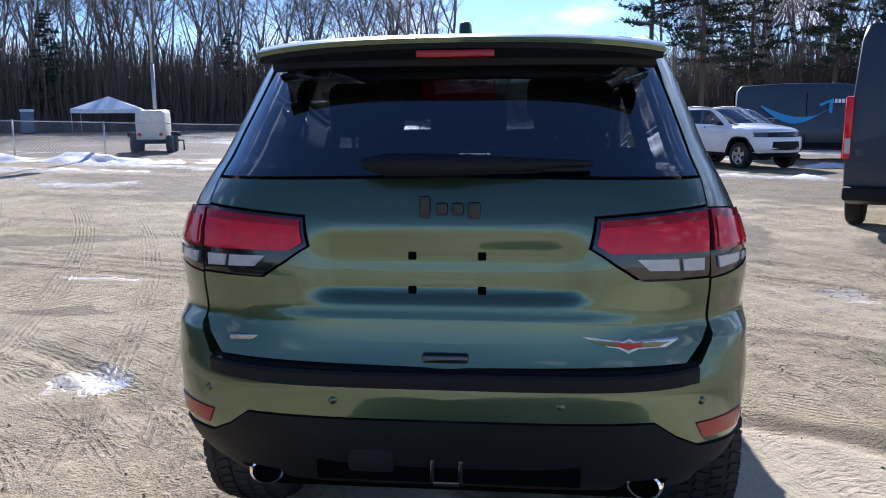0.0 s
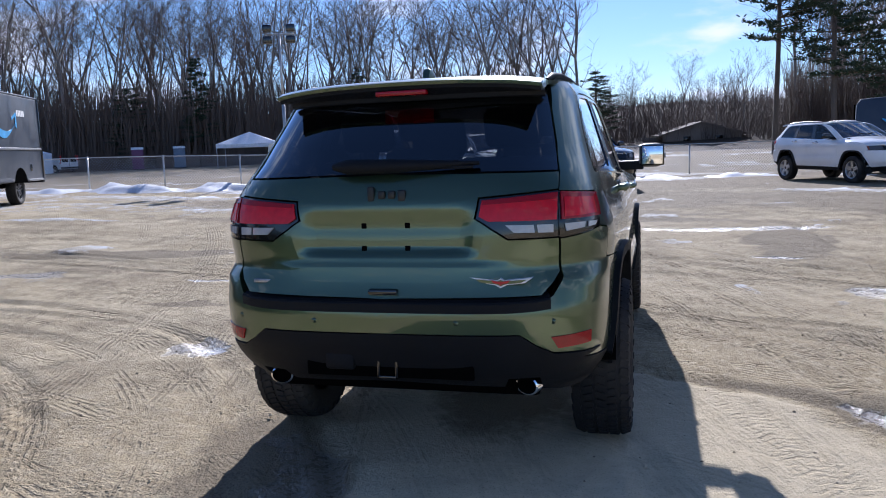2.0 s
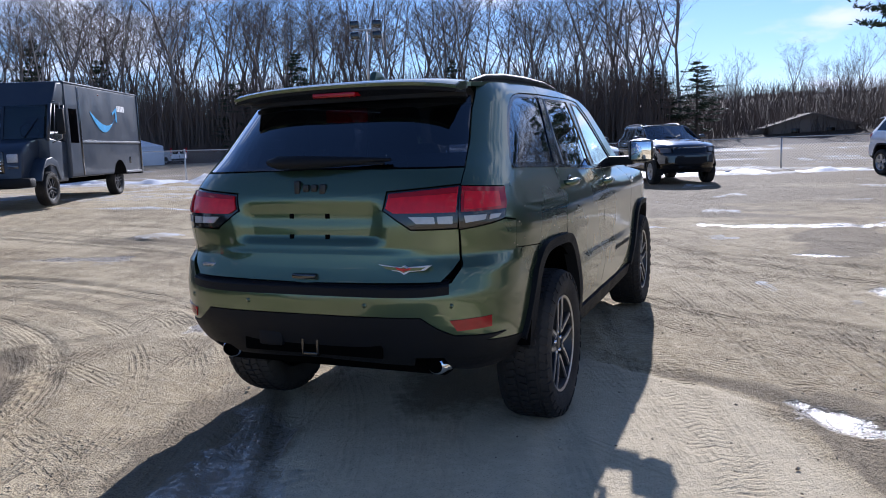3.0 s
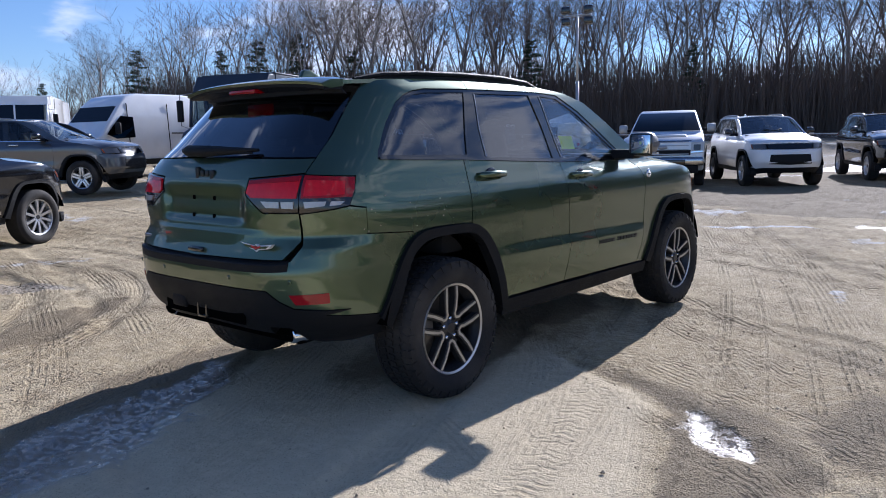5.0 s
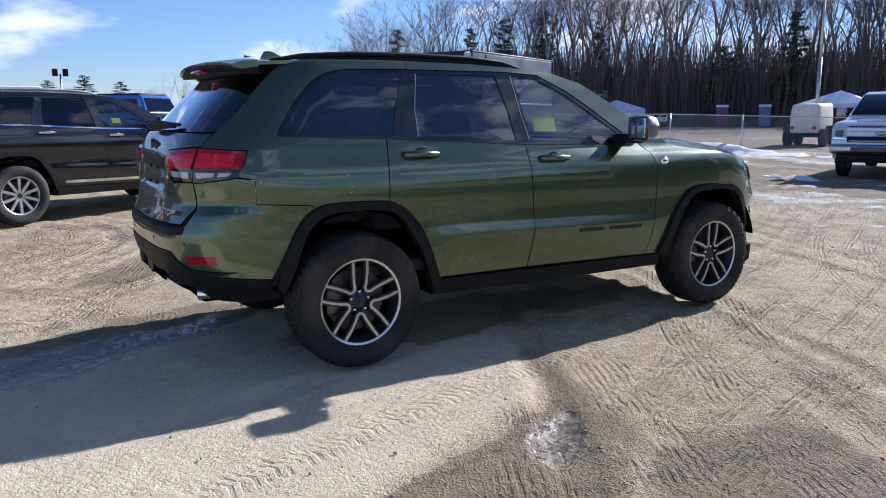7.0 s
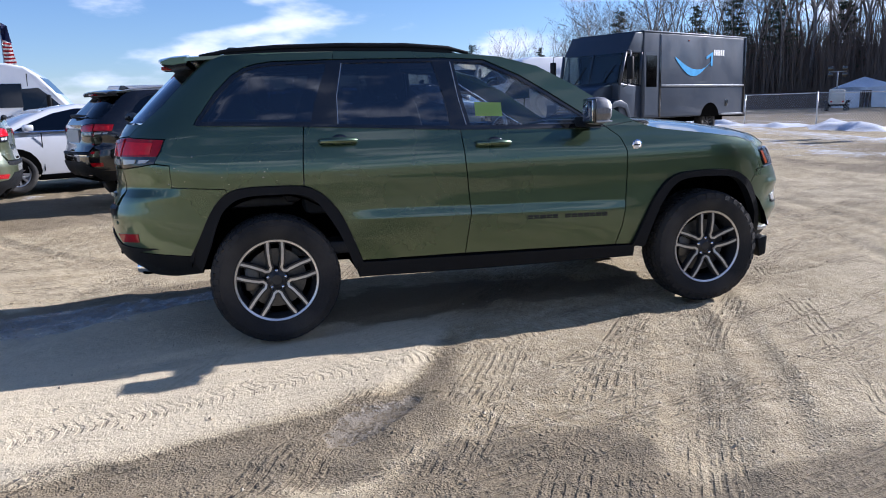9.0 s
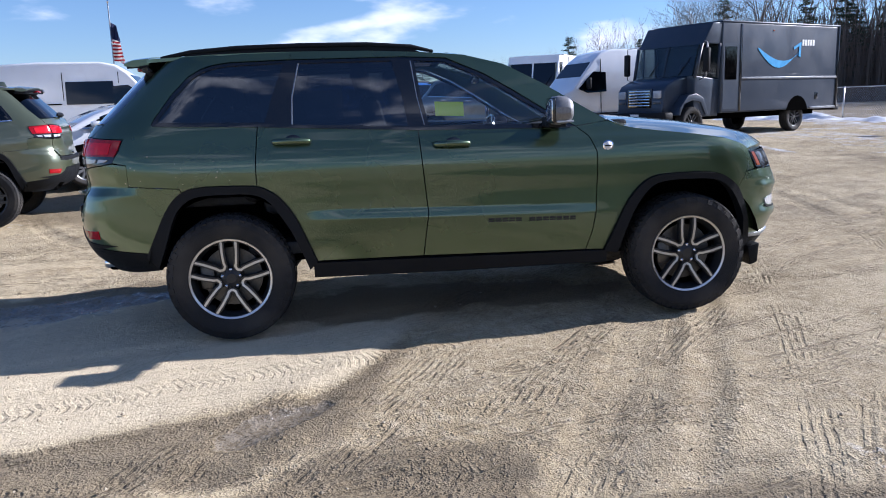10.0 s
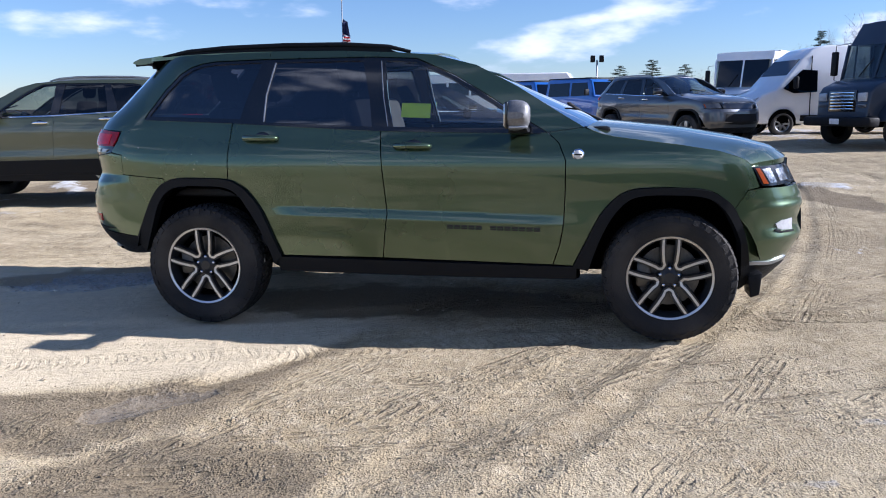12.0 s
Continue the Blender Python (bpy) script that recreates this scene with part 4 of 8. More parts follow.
            bmesh.ops.create_uvsphere(cup, u_segments=12, v_segments=8, radius=1, matrix=Matrix.Translation((s * (x0 - 0.004), ya + 0.01, za - 0.004)) @ Matrix.Diagonal((0.010, 0.055, 0.042, 1)))
            part("handle_cup", cup, GLOSS_BLACK, dr)

    # top: roof, rails, windscreen, bonnet
    def roof_at(u, v):
        y = lerp(-0.47, 1.47, v)
        w = float(np.interp(y, (-0.47, 0.0, 1.2, 1.47), (0.60, 0.668, 0.668, 0.635)))
        return (u * w, y + 0.03 * (1 - u * u) * (v * 2 - 1), 1.742 + 0.030 * (1 - abs(u) ** 2.4) - 0.03 * (abs(v - 0.45) * 2) ** 2)
    part("roof", patch(roof_at, 20, 24, 0.02), colour, car)
    part("windscreen", patch(lambda u, v: (u * lerp(0.80, 0.625, v), lerp(2.37, 1.46, v) + 0.22 * (1 - u * u) * (1 - v) - 0.02 * v * (1 - u * u), lerp(1.262, 1.700, v) + 0.05 * (1 - u * u) * v), 14, 8, 0.0), clear_glass, car, "clear windscreen")

    def hood_at(u, v):
        ye = lerp(2.42, 3.345, v)
        zc = float(np.interp(v, (0, 0.45, 0.75, 0.92, 1.0), (1.294, 1.242, 1.188, 1.138, 1.078)))
        ze = float(np.interp(v, (0, 0.065, 0.173, 0.357, 0.573, 0.80, 0.951, 1.0), (1.258, 1.230, 1.206, 1.184, 1.160, 1.126, 1.082, 1.048)))
        w = skin(flat(("y", ye, ze)).x / UM, ze).x - 0.004
        tip = skin(flat(("f", min(abs(u), 0.97) * w, 1.05)).x / UM, 1.05).y + 0.012
        y = lerp(lerp(2.42, tip, v) + 0.10 * (1 - u * u) * (1 - v), ye, abs(u) ** 8)
        return (u * w, y, lerp(zc, ze, abs(u) ** 3.0))
    part("bonnet", patch(hood_at, 24, 24, 0.03), colour, car)
    cowl = box((-0.74, 2.40, 1.20), (0.74, 2.56, 1.262), 0.02)
    part("cowl", cowl, TRIM, car)
    for s in (-1, 1):
        wp = tube([(s * 0.30, 2.52, 1.285), (s * 0.05, 2.40, 1.335), (s * -0.25, 2.30, 1.40)], 0.010, 6)
        part("wiper", wp, TRIM, car)
        rl = tube([(s * 0.595, -0.36, 1.726), (s * 0.60, -0.18, 1.756), (s * 0.605, 0.1, 1.775), (s * 0.605, 0.5, 1.783), (s * 0.605, 0.9, 1.779), (s * 0.60, 1.18, 1.760), (s * 0.595, 1.32, 1.728)], [0.010, 0.015, 0.016, 0.016, 0.016, 0.015, 0.010], 10)
        add_slab(rl, [(-0.30, 1.715), (1.28, 1.71), (1.15, 1.760), (0.5, 1.778), (0.2, 1.772), (-0.14, 1.752)], s * 0.598, s * 0.610)
        part("roof_rail", rl, TRIM if hero else rail, car, "black roof rail" if hero else "")
    fin = slab([(-0.24, 1.745), (-0.04, 1.755), (-0.10, 1.80), (-0.15, 1.825), (-0.20, 1.825)], -0.02, 0.02, bevel=0.012)
    part("roof_antenna", fin, colour, car)

    # front end
    def bumper_relief(p):
        """A crease over the fog lamp and a hollow round it, fading out towards the wheel arch."""
        k = min(max((p.y - 3.40) / 0.10, 0.0), 1.0)
        return k * (0.012 * math.exp(-((p.z - 0.795) / 0.030) ** 2) - 0.014 * math.exp(-((p.z - 0.690) / 0.045) ** 2) + 0.005 * math.exp(-((p.z - 0.610) / 0.025) ** 2))
    fb = [("y", y, z) for y, z in ARCH_F_OUT[36:] if z > 0.47] + [("y", 3.48, 0.45), ("f", 0.60, 0.47), ("f", 0.0, 0.47), ("f", 0.0, 0.90), ("f", 0.50, 0.91), ("y", 3.41, 0.912), ("y", 3.33, 0.90)]
    whole("front_bumper", fb, colour, thick=0.05, rows=[0.62 + i * 0.012 for i in range(20)] if hero else [], relief=bumper_relief if hero else None)
    side("bumper_end", [(3.235, 0.80), (3.36, 0.80), (3.42, 0.62), (3.45, 0.475), (3.352, 0.475), (3.33, 0.60)], colour, out=-0.003, thick=0.01, gap=0.0)
    whole("front_valance", [("y", 3.36, 0.455), ("f", 0.60, 0.465), ("f", 0.0, 0.465), ("f", 0.0, 0.34), ("f", 0.55, 0.34), ("y", 3.42, 0.32), ("y", 3.37, 0.36)], TRIM, out=0.0, thick=0.10)
    side("headlamp", [("y", 3.350, 1.035), ("f", 0.56, 1.040), ("f", 0.54, 0.926), ("y", 3.470, 0.918), ("y", 3.412, 0.922)], GLOSS_BLACK if hero else SMOKE_LENS, "dark headlamp with amber corner", out=0.004, thick=0.02)
    side("headlamp_corner", [("y", 3.362, 1.026), ("y", 3.388, 1.027), ("y", 3.452, 0.930), ("y", 3.420, 0.930)], AMBER, "amber lamp corner", out=0.008, thick=0.01)
    if hero:
        side("headlamp_reflector", [("y", 3.402, 1.020), ("y", 3.455, 1.024), ("y", 3.508, 0.936), ("y", 3.462, 0.933)], LAMP_BOWL, "bright lamp reflector", out=0.006, thick=0.01)
        side("headlamp_reflector", [("f", 0.735, 1.015), ("f", 0.66, 1.020), ("f", 0.66, 0.946), ("f", 0.735, 0.940)], LAMP_BOWL, "bright lamp reflector", out=0.006, thick=0.01)
        side("bumper_lip", [("y", 3.345, 0.482), ("y", 3.50, 0.472), ("f", 0.62, 0.488), ("f", 0.62, 0.468), ("y", 3.50, 0.452), ("y", 3.345, 0.462)], SATIN, "satin silver bumper lip", out=0.010, thick=0.02, gap=0.0)
    whole("grille", [("f", 0.0, 0.905), ("f", 0.50, 0.915), ("f", 0.55, 1.065), ("f", 0.0, 1.09)], GLOSS_BLACK, "black grille", thick=0.02)
    for i in range(7):
        x = (i - 3) * 0.142
        yb = skin(flat(("f", abs(x) + 0.001, 1.04)).x / UM, 1.04).y - 0.006
        ring = bmesh.new()
        for lo, hi in (((-0.05, -0.01, 0.948), (-0.042, 0.012, 1.06)), ((0.042, -0.01, 0.948), (0.05, 0.012, 1.06)), ((-0.05, -0.01, 1.055), (0.05, 0.012, 1.063)), ((-0.05, -0.01, 0.945), (0.05, 0.012, 0.953))):
            add_box(ring, (x + lo[0], yb + lo[1], lo[2]), (x + hi[0], yb + hi[1], hi[2]), 0.002)
        part("grille_slot", ring, CHROME if not hero else GLOSS_BLACK, car)
    side("fog_lamp", [("f", 0.66, 0.725), ("f", 0.745, 0.718), ("f", 0.775, 0.700), ("f", 0.765, 0.668), ("f", 0.74, 0.655), ("f", 0.66, 0.650)], CLEAR_LENS, "clear fog lamp", out=-0.006, thick=0.02)
    if hero:
        # black strip below the lamp: the hollow's shadow put into colour
        side("fog_lamp_bezel", [("f", 0.65, 0.654), ("f", 0.745, 0.657), ("f", 0.772, 0.670), ("f", 0.782, 0.660), ("f", 0.755, 0.640), ("f", 0.65, 0.636)], TRIM, "black strip for the shadow under the fog lamp", out=0.0, thick=0.02)
    whole("lower_grille", [("f", 0.0, 0.79), ("f", 0.46, 0.79), ("f", 0.50, 0.56), ("f", 0.0, 0.54)], TRIM, out=0.003, thick=0.02)
    for s in (-1, 1):
        part("mud_flap", slab([(3.36, 0.40), (3.44, 0.42), (3.43, 0.29), (3.38, 0.27)], s * 0.70, s * 0.86, bevel=0.008), TRIM, car)

    # underside, wheel housings, cabin
    ub = bmesh.new()
    add_box(ub, (-0.80, 0.52, 0.34), (0.80, 2.40, 0.50), 0.02)
    add_box(ub, (-0.60, -0.80, 0.42), (0.60, 0.55, 0.62), 0.02)
    add_box(ub, (-0.60, 2.38, 0.36), (0.60, 3.55, 0.62), 0.02)
    add_box(ub, (-0.60, -0.78, 0.50), (0.60, -0.45, 0.62), 0.02)
    add_tube(ub, [(-0.74, 0, 0.388), (0.74, 0, 0.388)], 0.05, 8)
    add_tube(ub, [(-0.74, 2.915, 0.388), (0.74, 2.915, 0.388)], 0.05, 8)
    # underbody and wheel housings: their shade is put into the near-black colour
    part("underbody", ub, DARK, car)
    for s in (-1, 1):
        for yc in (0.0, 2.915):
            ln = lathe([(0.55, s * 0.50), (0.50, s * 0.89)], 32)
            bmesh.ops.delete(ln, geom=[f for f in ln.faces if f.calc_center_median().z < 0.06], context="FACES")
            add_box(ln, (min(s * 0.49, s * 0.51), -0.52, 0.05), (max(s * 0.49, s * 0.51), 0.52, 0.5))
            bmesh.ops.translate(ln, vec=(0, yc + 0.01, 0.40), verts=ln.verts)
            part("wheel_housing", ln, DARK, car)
    part("cargo_floor", box((-0.62, -0.78, 0.80), (0.62, 0.15, 0.86), 0.02), CABIN_HARD, car)
    part("cabin_floor", box((-0.80, 0.10, 0.50), (0.80, 2.35, 0.58), 0.02), CABIN_HARD, car)
    part("firewall", box((-0.78, 2.30, 0.60), (0.78, 2.40, 1.22), 0.02), CABIN_HARD, car)
    for s in (-1, 1):
        part("inner_door_panel", box((min(s * 0.79, s * 0.84), 0.56, 0.62), (max(s * 0.79, s * 0.84), 2.3, 1.20), 0.01), CABIN_HARD, car)
        part("cargo_side_panel", box((min(s * 0.79, s * 0.84), -0.38, 0.98), (max(s * 0.79, s * 0.84), 0.56, 1.20), 0.01), CABIN_HARD, car)
    dash = patch(lambda u, v: (u * 0.78, lerp(1.86, 2.42, v), lerp(1.10, 1.24, v ** 0.5)), 8, 6, 0.35)
    part("dashboard", dash, CABIN_HARD, car)
    hl = patch(lambda u, v: (u * 0.58, lerp(-0.40, 1.42, v), 1.695 + 0.03 * (1 - u * u)), 6, 6, 0.0)
    part("headliner", hl, surface("headliner_cloth", (0.30, 0.30, 0.29), rough=0.9) if hero else CABIN, car)
    for x in (-0.36, 0.36):
        seat(car, x, 1.12, 0.72)
        seat(car, x * 1.05, 0.22, 0.74, tall=0.58, w=0.62)
    seat(car, 0.0, 0.22, 0.74, tall=0.54, w=0.30)
    sw = bmesh.new()
    ms = Matrix.Translation((-0.37, 1.80, 1.13)) @ Euler((radians(65), 0, 0)).to_matrix().to_4x4()
    pts = [ms @ Vector((0.185 * math.cos(a), 0.185 * math.sin(a), 0)) for a in np.linspace(0, 2 * math.pi, 25)]
    add_tube(sw, pts, 0.015, 6, False)
    add_box(sw, (-0.17, -0.025, -0.015), (0.17, 0.025, 0.01), 0.006, ms)
    add_tube(sw, [ms @ Vector((0, 0, 0)), ms @ Vector((0, 0, -0.25))], 0.03, 8)
    part("steering_wheel", sw, GLOSS_BLACK, car)
    for x, y, r in ((0.812, 0, 0), (0.812, 2.915, 0), (-0.812, 0, 0.9), (-0.812, 2.915, 0.2)):
        wheel(car, (x, y, 0.388), style=wheel_style, turn=r)
    if k != (1, 1, 1):
        # wheels keep their roundness: lengthen the spacing, not the tyre
        for o in car.children_recursive:
            if o.type == "MESH" and not (o.parent and o.parent.name.split(".")[0] == "wheel"):
                me = o.data
                co = np.empty(len(me.vertices) * 3)
                me.vertices.foreach_get("co", co)
                co = co.reshape(-1, 3) * k
                me.vertices.foreach_set("co", co.ravel())
                me.update()
        for o in car.children:
            if o.name.split(".")[0] == "wheel":
                o.location = (o.location.x * k[0], o.location.y * k[1], o.location.z)
    return car


# ---- the lot: one sheet of dirt that rises a little towards the fence and runs to the horizon ----
def rise(x, y):
    x, y = np.asarray(x, float), np.asarray(y, float)
    s = np.clip((-x - 3) / 17, 0, 1)
    far = np.clip((np.hypot(x, y) - 88) / 60, 0, 1) * np.clip((np.degrees(np.arctan2(y, x)) - 20) / 20, 0, 1) * np.clip((158 - np.degrees(np.arctan2(y, x))) / 10, 0, 1)
    return 0.35 * s * s * (3 - 2 * s) + 7.5 * far * far * (3 - 2 * far)


def ground_z(x, y):
    return float(rise(x, y))


def hash2(ix, iy, seed):
    h = np.sin(ix * 127.1 + iy * 311.7 + seed * 74.7) * 43758.5453
    return h - np.floor(h)


def vnoise(x, y, seed=0):
    ix, iy = np.floor(x), np.floor(y)
    fx, fy = x - ix, y - iy
    fx, fy = fx * fx * (3 - 2 * fx), fy * fy * (3 - 2 * fy)
    a, b = hash2(ix, iy, seed), hash2(ix + 1, iy, seed)
    c, d = hash2(ix, iy + 1, seed), hash2(ix + 1, iy + 1, seed)
    return (a * (1 - fx) + b * fx) * (1 - fy) + (c * (1 - fx) + d * fx) * fy


def fbm(x, y, seed=0, octaves=4):
    t, amp, tot = 0, 1.0, 0
    for o in range(octaves):
        t = t + amp * vnoise(x * 2 ** o, y * 2 ** o, seed + o * 13)
        tot += amp
        amp *= 0.5
    return t / tot


def axis_steps(lo, hi, fine_lo, fine_hi, step):
    """Grid lines: even in the middle, widening outwards."""
    mid = list(np.arange(fine_lo, fine_hi + 1e-6, step))
    right, left, d = [], [], step
    v = fine_hi
    while v < hi:
        d *= 1.055
        v += d
        right.append(v)
    v, d = fine_lo, step
    while v > lo:
        d *= 1.055
        v -= d
        left.append(v)
    return np.array(left[::-1] + mid + right)


# wheel tracks: centre x, centre y, radius, half width, lugged (1) or ribbed (0)
TRACKS = [(-5.6, -3.3, 3.4, 0.12, 0), (-5.6, -3.3, 4.95, 0.14, 1), (-6.2, -3.8, 6.4, 0.12, 0), (-9.5, 4.2, 7.4, 0.13, 0), (-9.0, 5.0, 9.3, 0.13, 1),
          (-36.7, -11.0, 39.9, 0.13, 1), (-36.7, -11.0, 40.9, 0.15, 0), (-36.7, -11.0, 41.35, 0.12, 0), (-36.7, -11.0, 39.3, 0.11, 0), (-36.7, -11.0, 42.2, 0.13, 0),
          (-11.6, -24.2, 30.0, 0.10, 0), (-11.6, -24.2, 30.24, 0.10, 0), (-11.6, -24.2, 31.7, 0.12, 0), (9.0, 12.0, 9.2, 0.13, 0), (9.6, 12.4, 10.6, 0.13, 1), (-26.0, 6.5, 29.4, 0.12, 0)]
track_rng = random.Random(5)
for i in range(9):
    TRACKS.append((-5.6 + track_rng.uniform(-0.5, 0.5), -3.3 + track_rng.uniform(-0.6, 0.6), 2.6 + i * 0.42, track_rng.uniform(0.09, 0.14), 0))
for i in range(8):
    TRACKS.append((-36.7 + track_rng.uniform(-0.3, 0.3), -11.0 + track_rng.uniform(-2, 2), 38.0 + i * 0.85 + track_rng.uniform(-0.3, 0.3), track_rng.uniform(0.09, 0.14), 0))
for i in range(6):
    TRACKS.append((-11.6, -24.2 + track_rng.uniform(-1, 1), 26.5 + i * 1.3, 0.12, 0))
# damp, icy and snowy places: x, y, half length, half width, turn; the damp row (0.1, 1.3) also paints the shade under
# the green car
DAMP_AND_SHADE = [(-7.2, -3.6, 3.2, 1.6, 30), (-6.2, -5.8, 2.4, 1.6, 20), (-9.6, -4.2, 2.6, 1.4, 100), (-0.55, -1.2, 1.5, 0.5, 112), (0.1, 1.3, 1.7, 0.6, 92), (3.7, 2.0, 1.5, 0.8, 100), (4.8, 5.2, 2.4, 0.9, 95), (2.9, 7.6, 2.2, 0.7, 80), (-1.0, 13.5, 4.0, 0.8, 5), (5.2, 0.6, 1.2, 0.6, 110), (2.58, -0.35, 1.25, 0.33, 103), (3.1, 0.9, 0.9, 0.6, 100), (-2.9, -0.4, 1.0, 0.35, 125), (-3.4, 2.7, 0.6, 0.2, 10), (-6.5, 6.0, 2.5, 0.6, 15), (4.2, 4.6, 1.2, 0.4, 100), (0.2, 10.6, 3.0, 0.5, 0)]
WET = [(2.28, 0.32, 0.40, 0.20, 120), (-0.20, -1.45, 0.85, 0.46, 112), (-0.58, -0.72, 0.48, 0.22, 115), (-4.9, -0.2, 0.9, 0.35, 30), (2.4, 6.05, 0.45, 0.12, 0), (2.4, 9.1, 2.0, 0.28, 0), (-6.8, 3.95, 0.9, 0.22, 25), (-3.8, 3.95, 0.5, 0.12, 0), (3.1, 3.8, 0.45, 0.25, 100), (-2.35, 1.2, 0.30, 0.18, 20), (-6.2, -0.6, 0.9, 0.3, 70)]
SNOWY = [(-7.0, -6.6, 1.8, 0.22, 35), (2.95, 3.05, 0.16, 0.06, 20), (1.95, 3.9, 0.55, 0.12, 120), (-2.3, 1.2, 0.30, 0.14, 20), (-4.0, 3.95, 0.5, 0.10, 0), (-0.3, 8.4, 1.2, 0.20, 25), (-9.3, 12.9, 1.6, 0.5, 5), (-11.5, 10.0, 2.5, 0.30, 12), (-6.1, 0.7, 0.7, 0.14, 75), (6.0, 17.2, 3.0, 0.7, -30),
         (-13.0, 19.4, 8.0, 0.9, -8), (1.5, 25.0, 6.0, 0.9, 20), (-22.0, 18.0, 6.0, 1.0, -8), (2.6, 3.25, 0.12, 0.07, 30)]


def spots(x, y, rows):
    best = np.zeros_like(x)
    warp_x = x + 0.5 * (fbm(x * 1.3, y * 1.3, 51) - 0.5) + 0.25 * (fbm(x * 5, y * 5, 52) - 0.5)
    warp_y = y + 0.5 * (fbm(x * 1.3, y * 1.3, 53) - 0.5) + 0.25 * (fbm(x * 5, y * 5, 54) - 0.5)
    for cx, cy, a, b, turn in rows:
        c, s = math.cos(radians(turn)), math.sin(radians(turn))
        u, v = (warp_x - cx) * c + (warp_y - cy) * s, -(warp_x - cx) * s + (warp_y - cy) * c
        best = np.maximum(best, np.clip(1.6 * (1 - np.sqrt((u / a) ** 2 + (v / b) ** 2)), 0, 1))
    return best


def build_ground():
    xs = axis_steps(-700, 700, -4.5, 6.5, 0.04)
    ys = axis_steps(-700, 900, -3.5, 6.5, 0.04)
    X, Y = np.meshgrid(xs, ys)
    near = np.clip(1 - (np.hypot(X, Y) - 14) / 30, 0, 1)
    Z = rise(X, Y) + near * (0.030 * (fbm(X * 0.7, Y * 0.7, 1) - 0.5) + 0.016 * (fbm(X * 3.0, Y * 3.0, 2) - 0.5) + 0.012 * (fbm(X * 9, Y * 9, 3, 3) - 0.5))
    across, along, mask, lug, best = np.full_like(X, 9.0), np.zeros_like(X), np.zeros_like(X), np.zeros_like(X), np.full_like(X, 9.0)
    for i, (cx, cy, r, hwid, kind) in enumerate(TRACKS):
        rad = np.hypot(X - cx, Y - cy)
        ang = np.arctan2(Y - cy, X - cx) * r
        d = rad - r + 0.10 * (vnoise(ang * 0.35, ang * 0 + i, 7) - 0.5)
        here = np.clip((hwid - np.abs(d)) / 0.06, 0, 1) * np.clip((vnoise(ang * 0.45, ang * 0 + i * 3.1, 9) - 0.25) * 5, 0, 1)
        off = np.abs(d) - hwid + 0.15 * (here <= 0) + (0.0 if kind else 0.6)
        hit = off < best
        across, along, lug, mask = np.where(hit, d, across), np.where(hit, ang, along), np.where(hit, float(kind), lug), np.where(hit, here, mask)
        best = np.minimum(best, off)
        Z += near * (-0.014 * here + 0.008 * np.exp(-((np.abs(d) - hwid - 0.02) / 0.03) ** 2) * np.clip(here.max() * 1.0, 0, 1) * 0.6)
    wet, snow, damp_and_shade = spots(X, Y, WET), spots(X, Y, SNOWY), spots(X, Y, DAMP_AND_SHADE)
    snow *= np.where(np.hypot(X, Y) < 7, 0.55, 1.0)
    far_snow = np.clip((fbm(X * 0.08, Y * 0.30, 31) - 0.58) * 5, 0, 1) * np.clip((np.hypot(X, Y - 1.3) - 11) / 14, 0, 1) * (np.hypot(X, Y) < 95)
    bits = np.clip((fbm(X * 0.8, Y * 0.8, 35, 5) - 0.665) * 12, 0, 1) * np.clip((np.hypot(X + 1.0, Y) - 4.0) / 4, 0, 1)
    snow = np.clip(np.maximum(snow, np.maximum(far_snow, 0.7 * bits)), 0, 1)
    # white field beyond the fence
    beyond = np.clip((Y - np.interp(X, (-40, -19, -13.5, -9, 2.5, 20), (17, 20.6, 21.9, 23.9, 29.4, 31))) / 1.5, 0, 1)
    wood = np.clip((np.hypot(X, Y) - 84) / 6, 0, 1)
    beyond = beyond * (1 - wood)
    snow = np.maximum(snow, beyond * 0.34 * np.clip((fbm(X * 0.35, Y * 1.0, 33) - 0.50) * 7, 0, 1))
    Z += snow * np.where(np.hypot(X, Y) > 9, 0.10 * fbm(X * 1.2, Y * 1.2, 41), 0.012) * np.clip(1.5 - np.hypot(X, Y) / 150, 0, 1)
    Z -= wet * 0.012
    # a smooth pale strip of dry sand along the car, and moist brown ground past its edge
    edge = np.interp(Y, (-5, -2, -0.55, 0.0, 0.64, 0.80, 1.1), (3.3, 2.75, 2.3, 2.08, 1.83, 1.55, 0.9))
    edge = edge + 0.25 * (fbm(X * 1.1, Y * 1.1, 61) - 0.5) + 0.12 * (fbm(X * 6, Y * 6, 62) - 0.5)
    pale = np.clip((edge - X) / 0.12, 0, 1) * np.clip((X + 0.9) / 0.8, 0, 1) * np.clip((1.5 - Y) / 0.5, 0, 1) * np.clip((Y + 6) / 2, 0, 1)
    moist = np.clip((X - edge) / 0.07, 0, 1) * np.clip(1 - (X - edge) / 1.0, 0, 1) * np.clip((1.25 - Y) / 0.6, 0, 1) * np.clip((Y + 5) / 2, 0, 1)
    damp_and_shade = np.maximum(damp_and_shade, 0.8 * moist)
    # thawed, darker mud over the far lot and in the field
    thaw = 0.35 + 0.65 * np.clip((fbm(X * 0.30, Y * 0.9, 37) - 0.40) * 5, 0, 1)
    damp_and_shade = np.maximum(damp_and_shade, thaw * np.clip((Y - 8) / 6, 0, 1) * np.clip((X + 14) / 8, 0, 1))
    damp_and_shade = np.maximum(damp_and_shade, 0.9 * beyond)
    nx, ny = len(xs), len(ys)
    idx = np.arange(nx * ny).reshape(ny, nx)
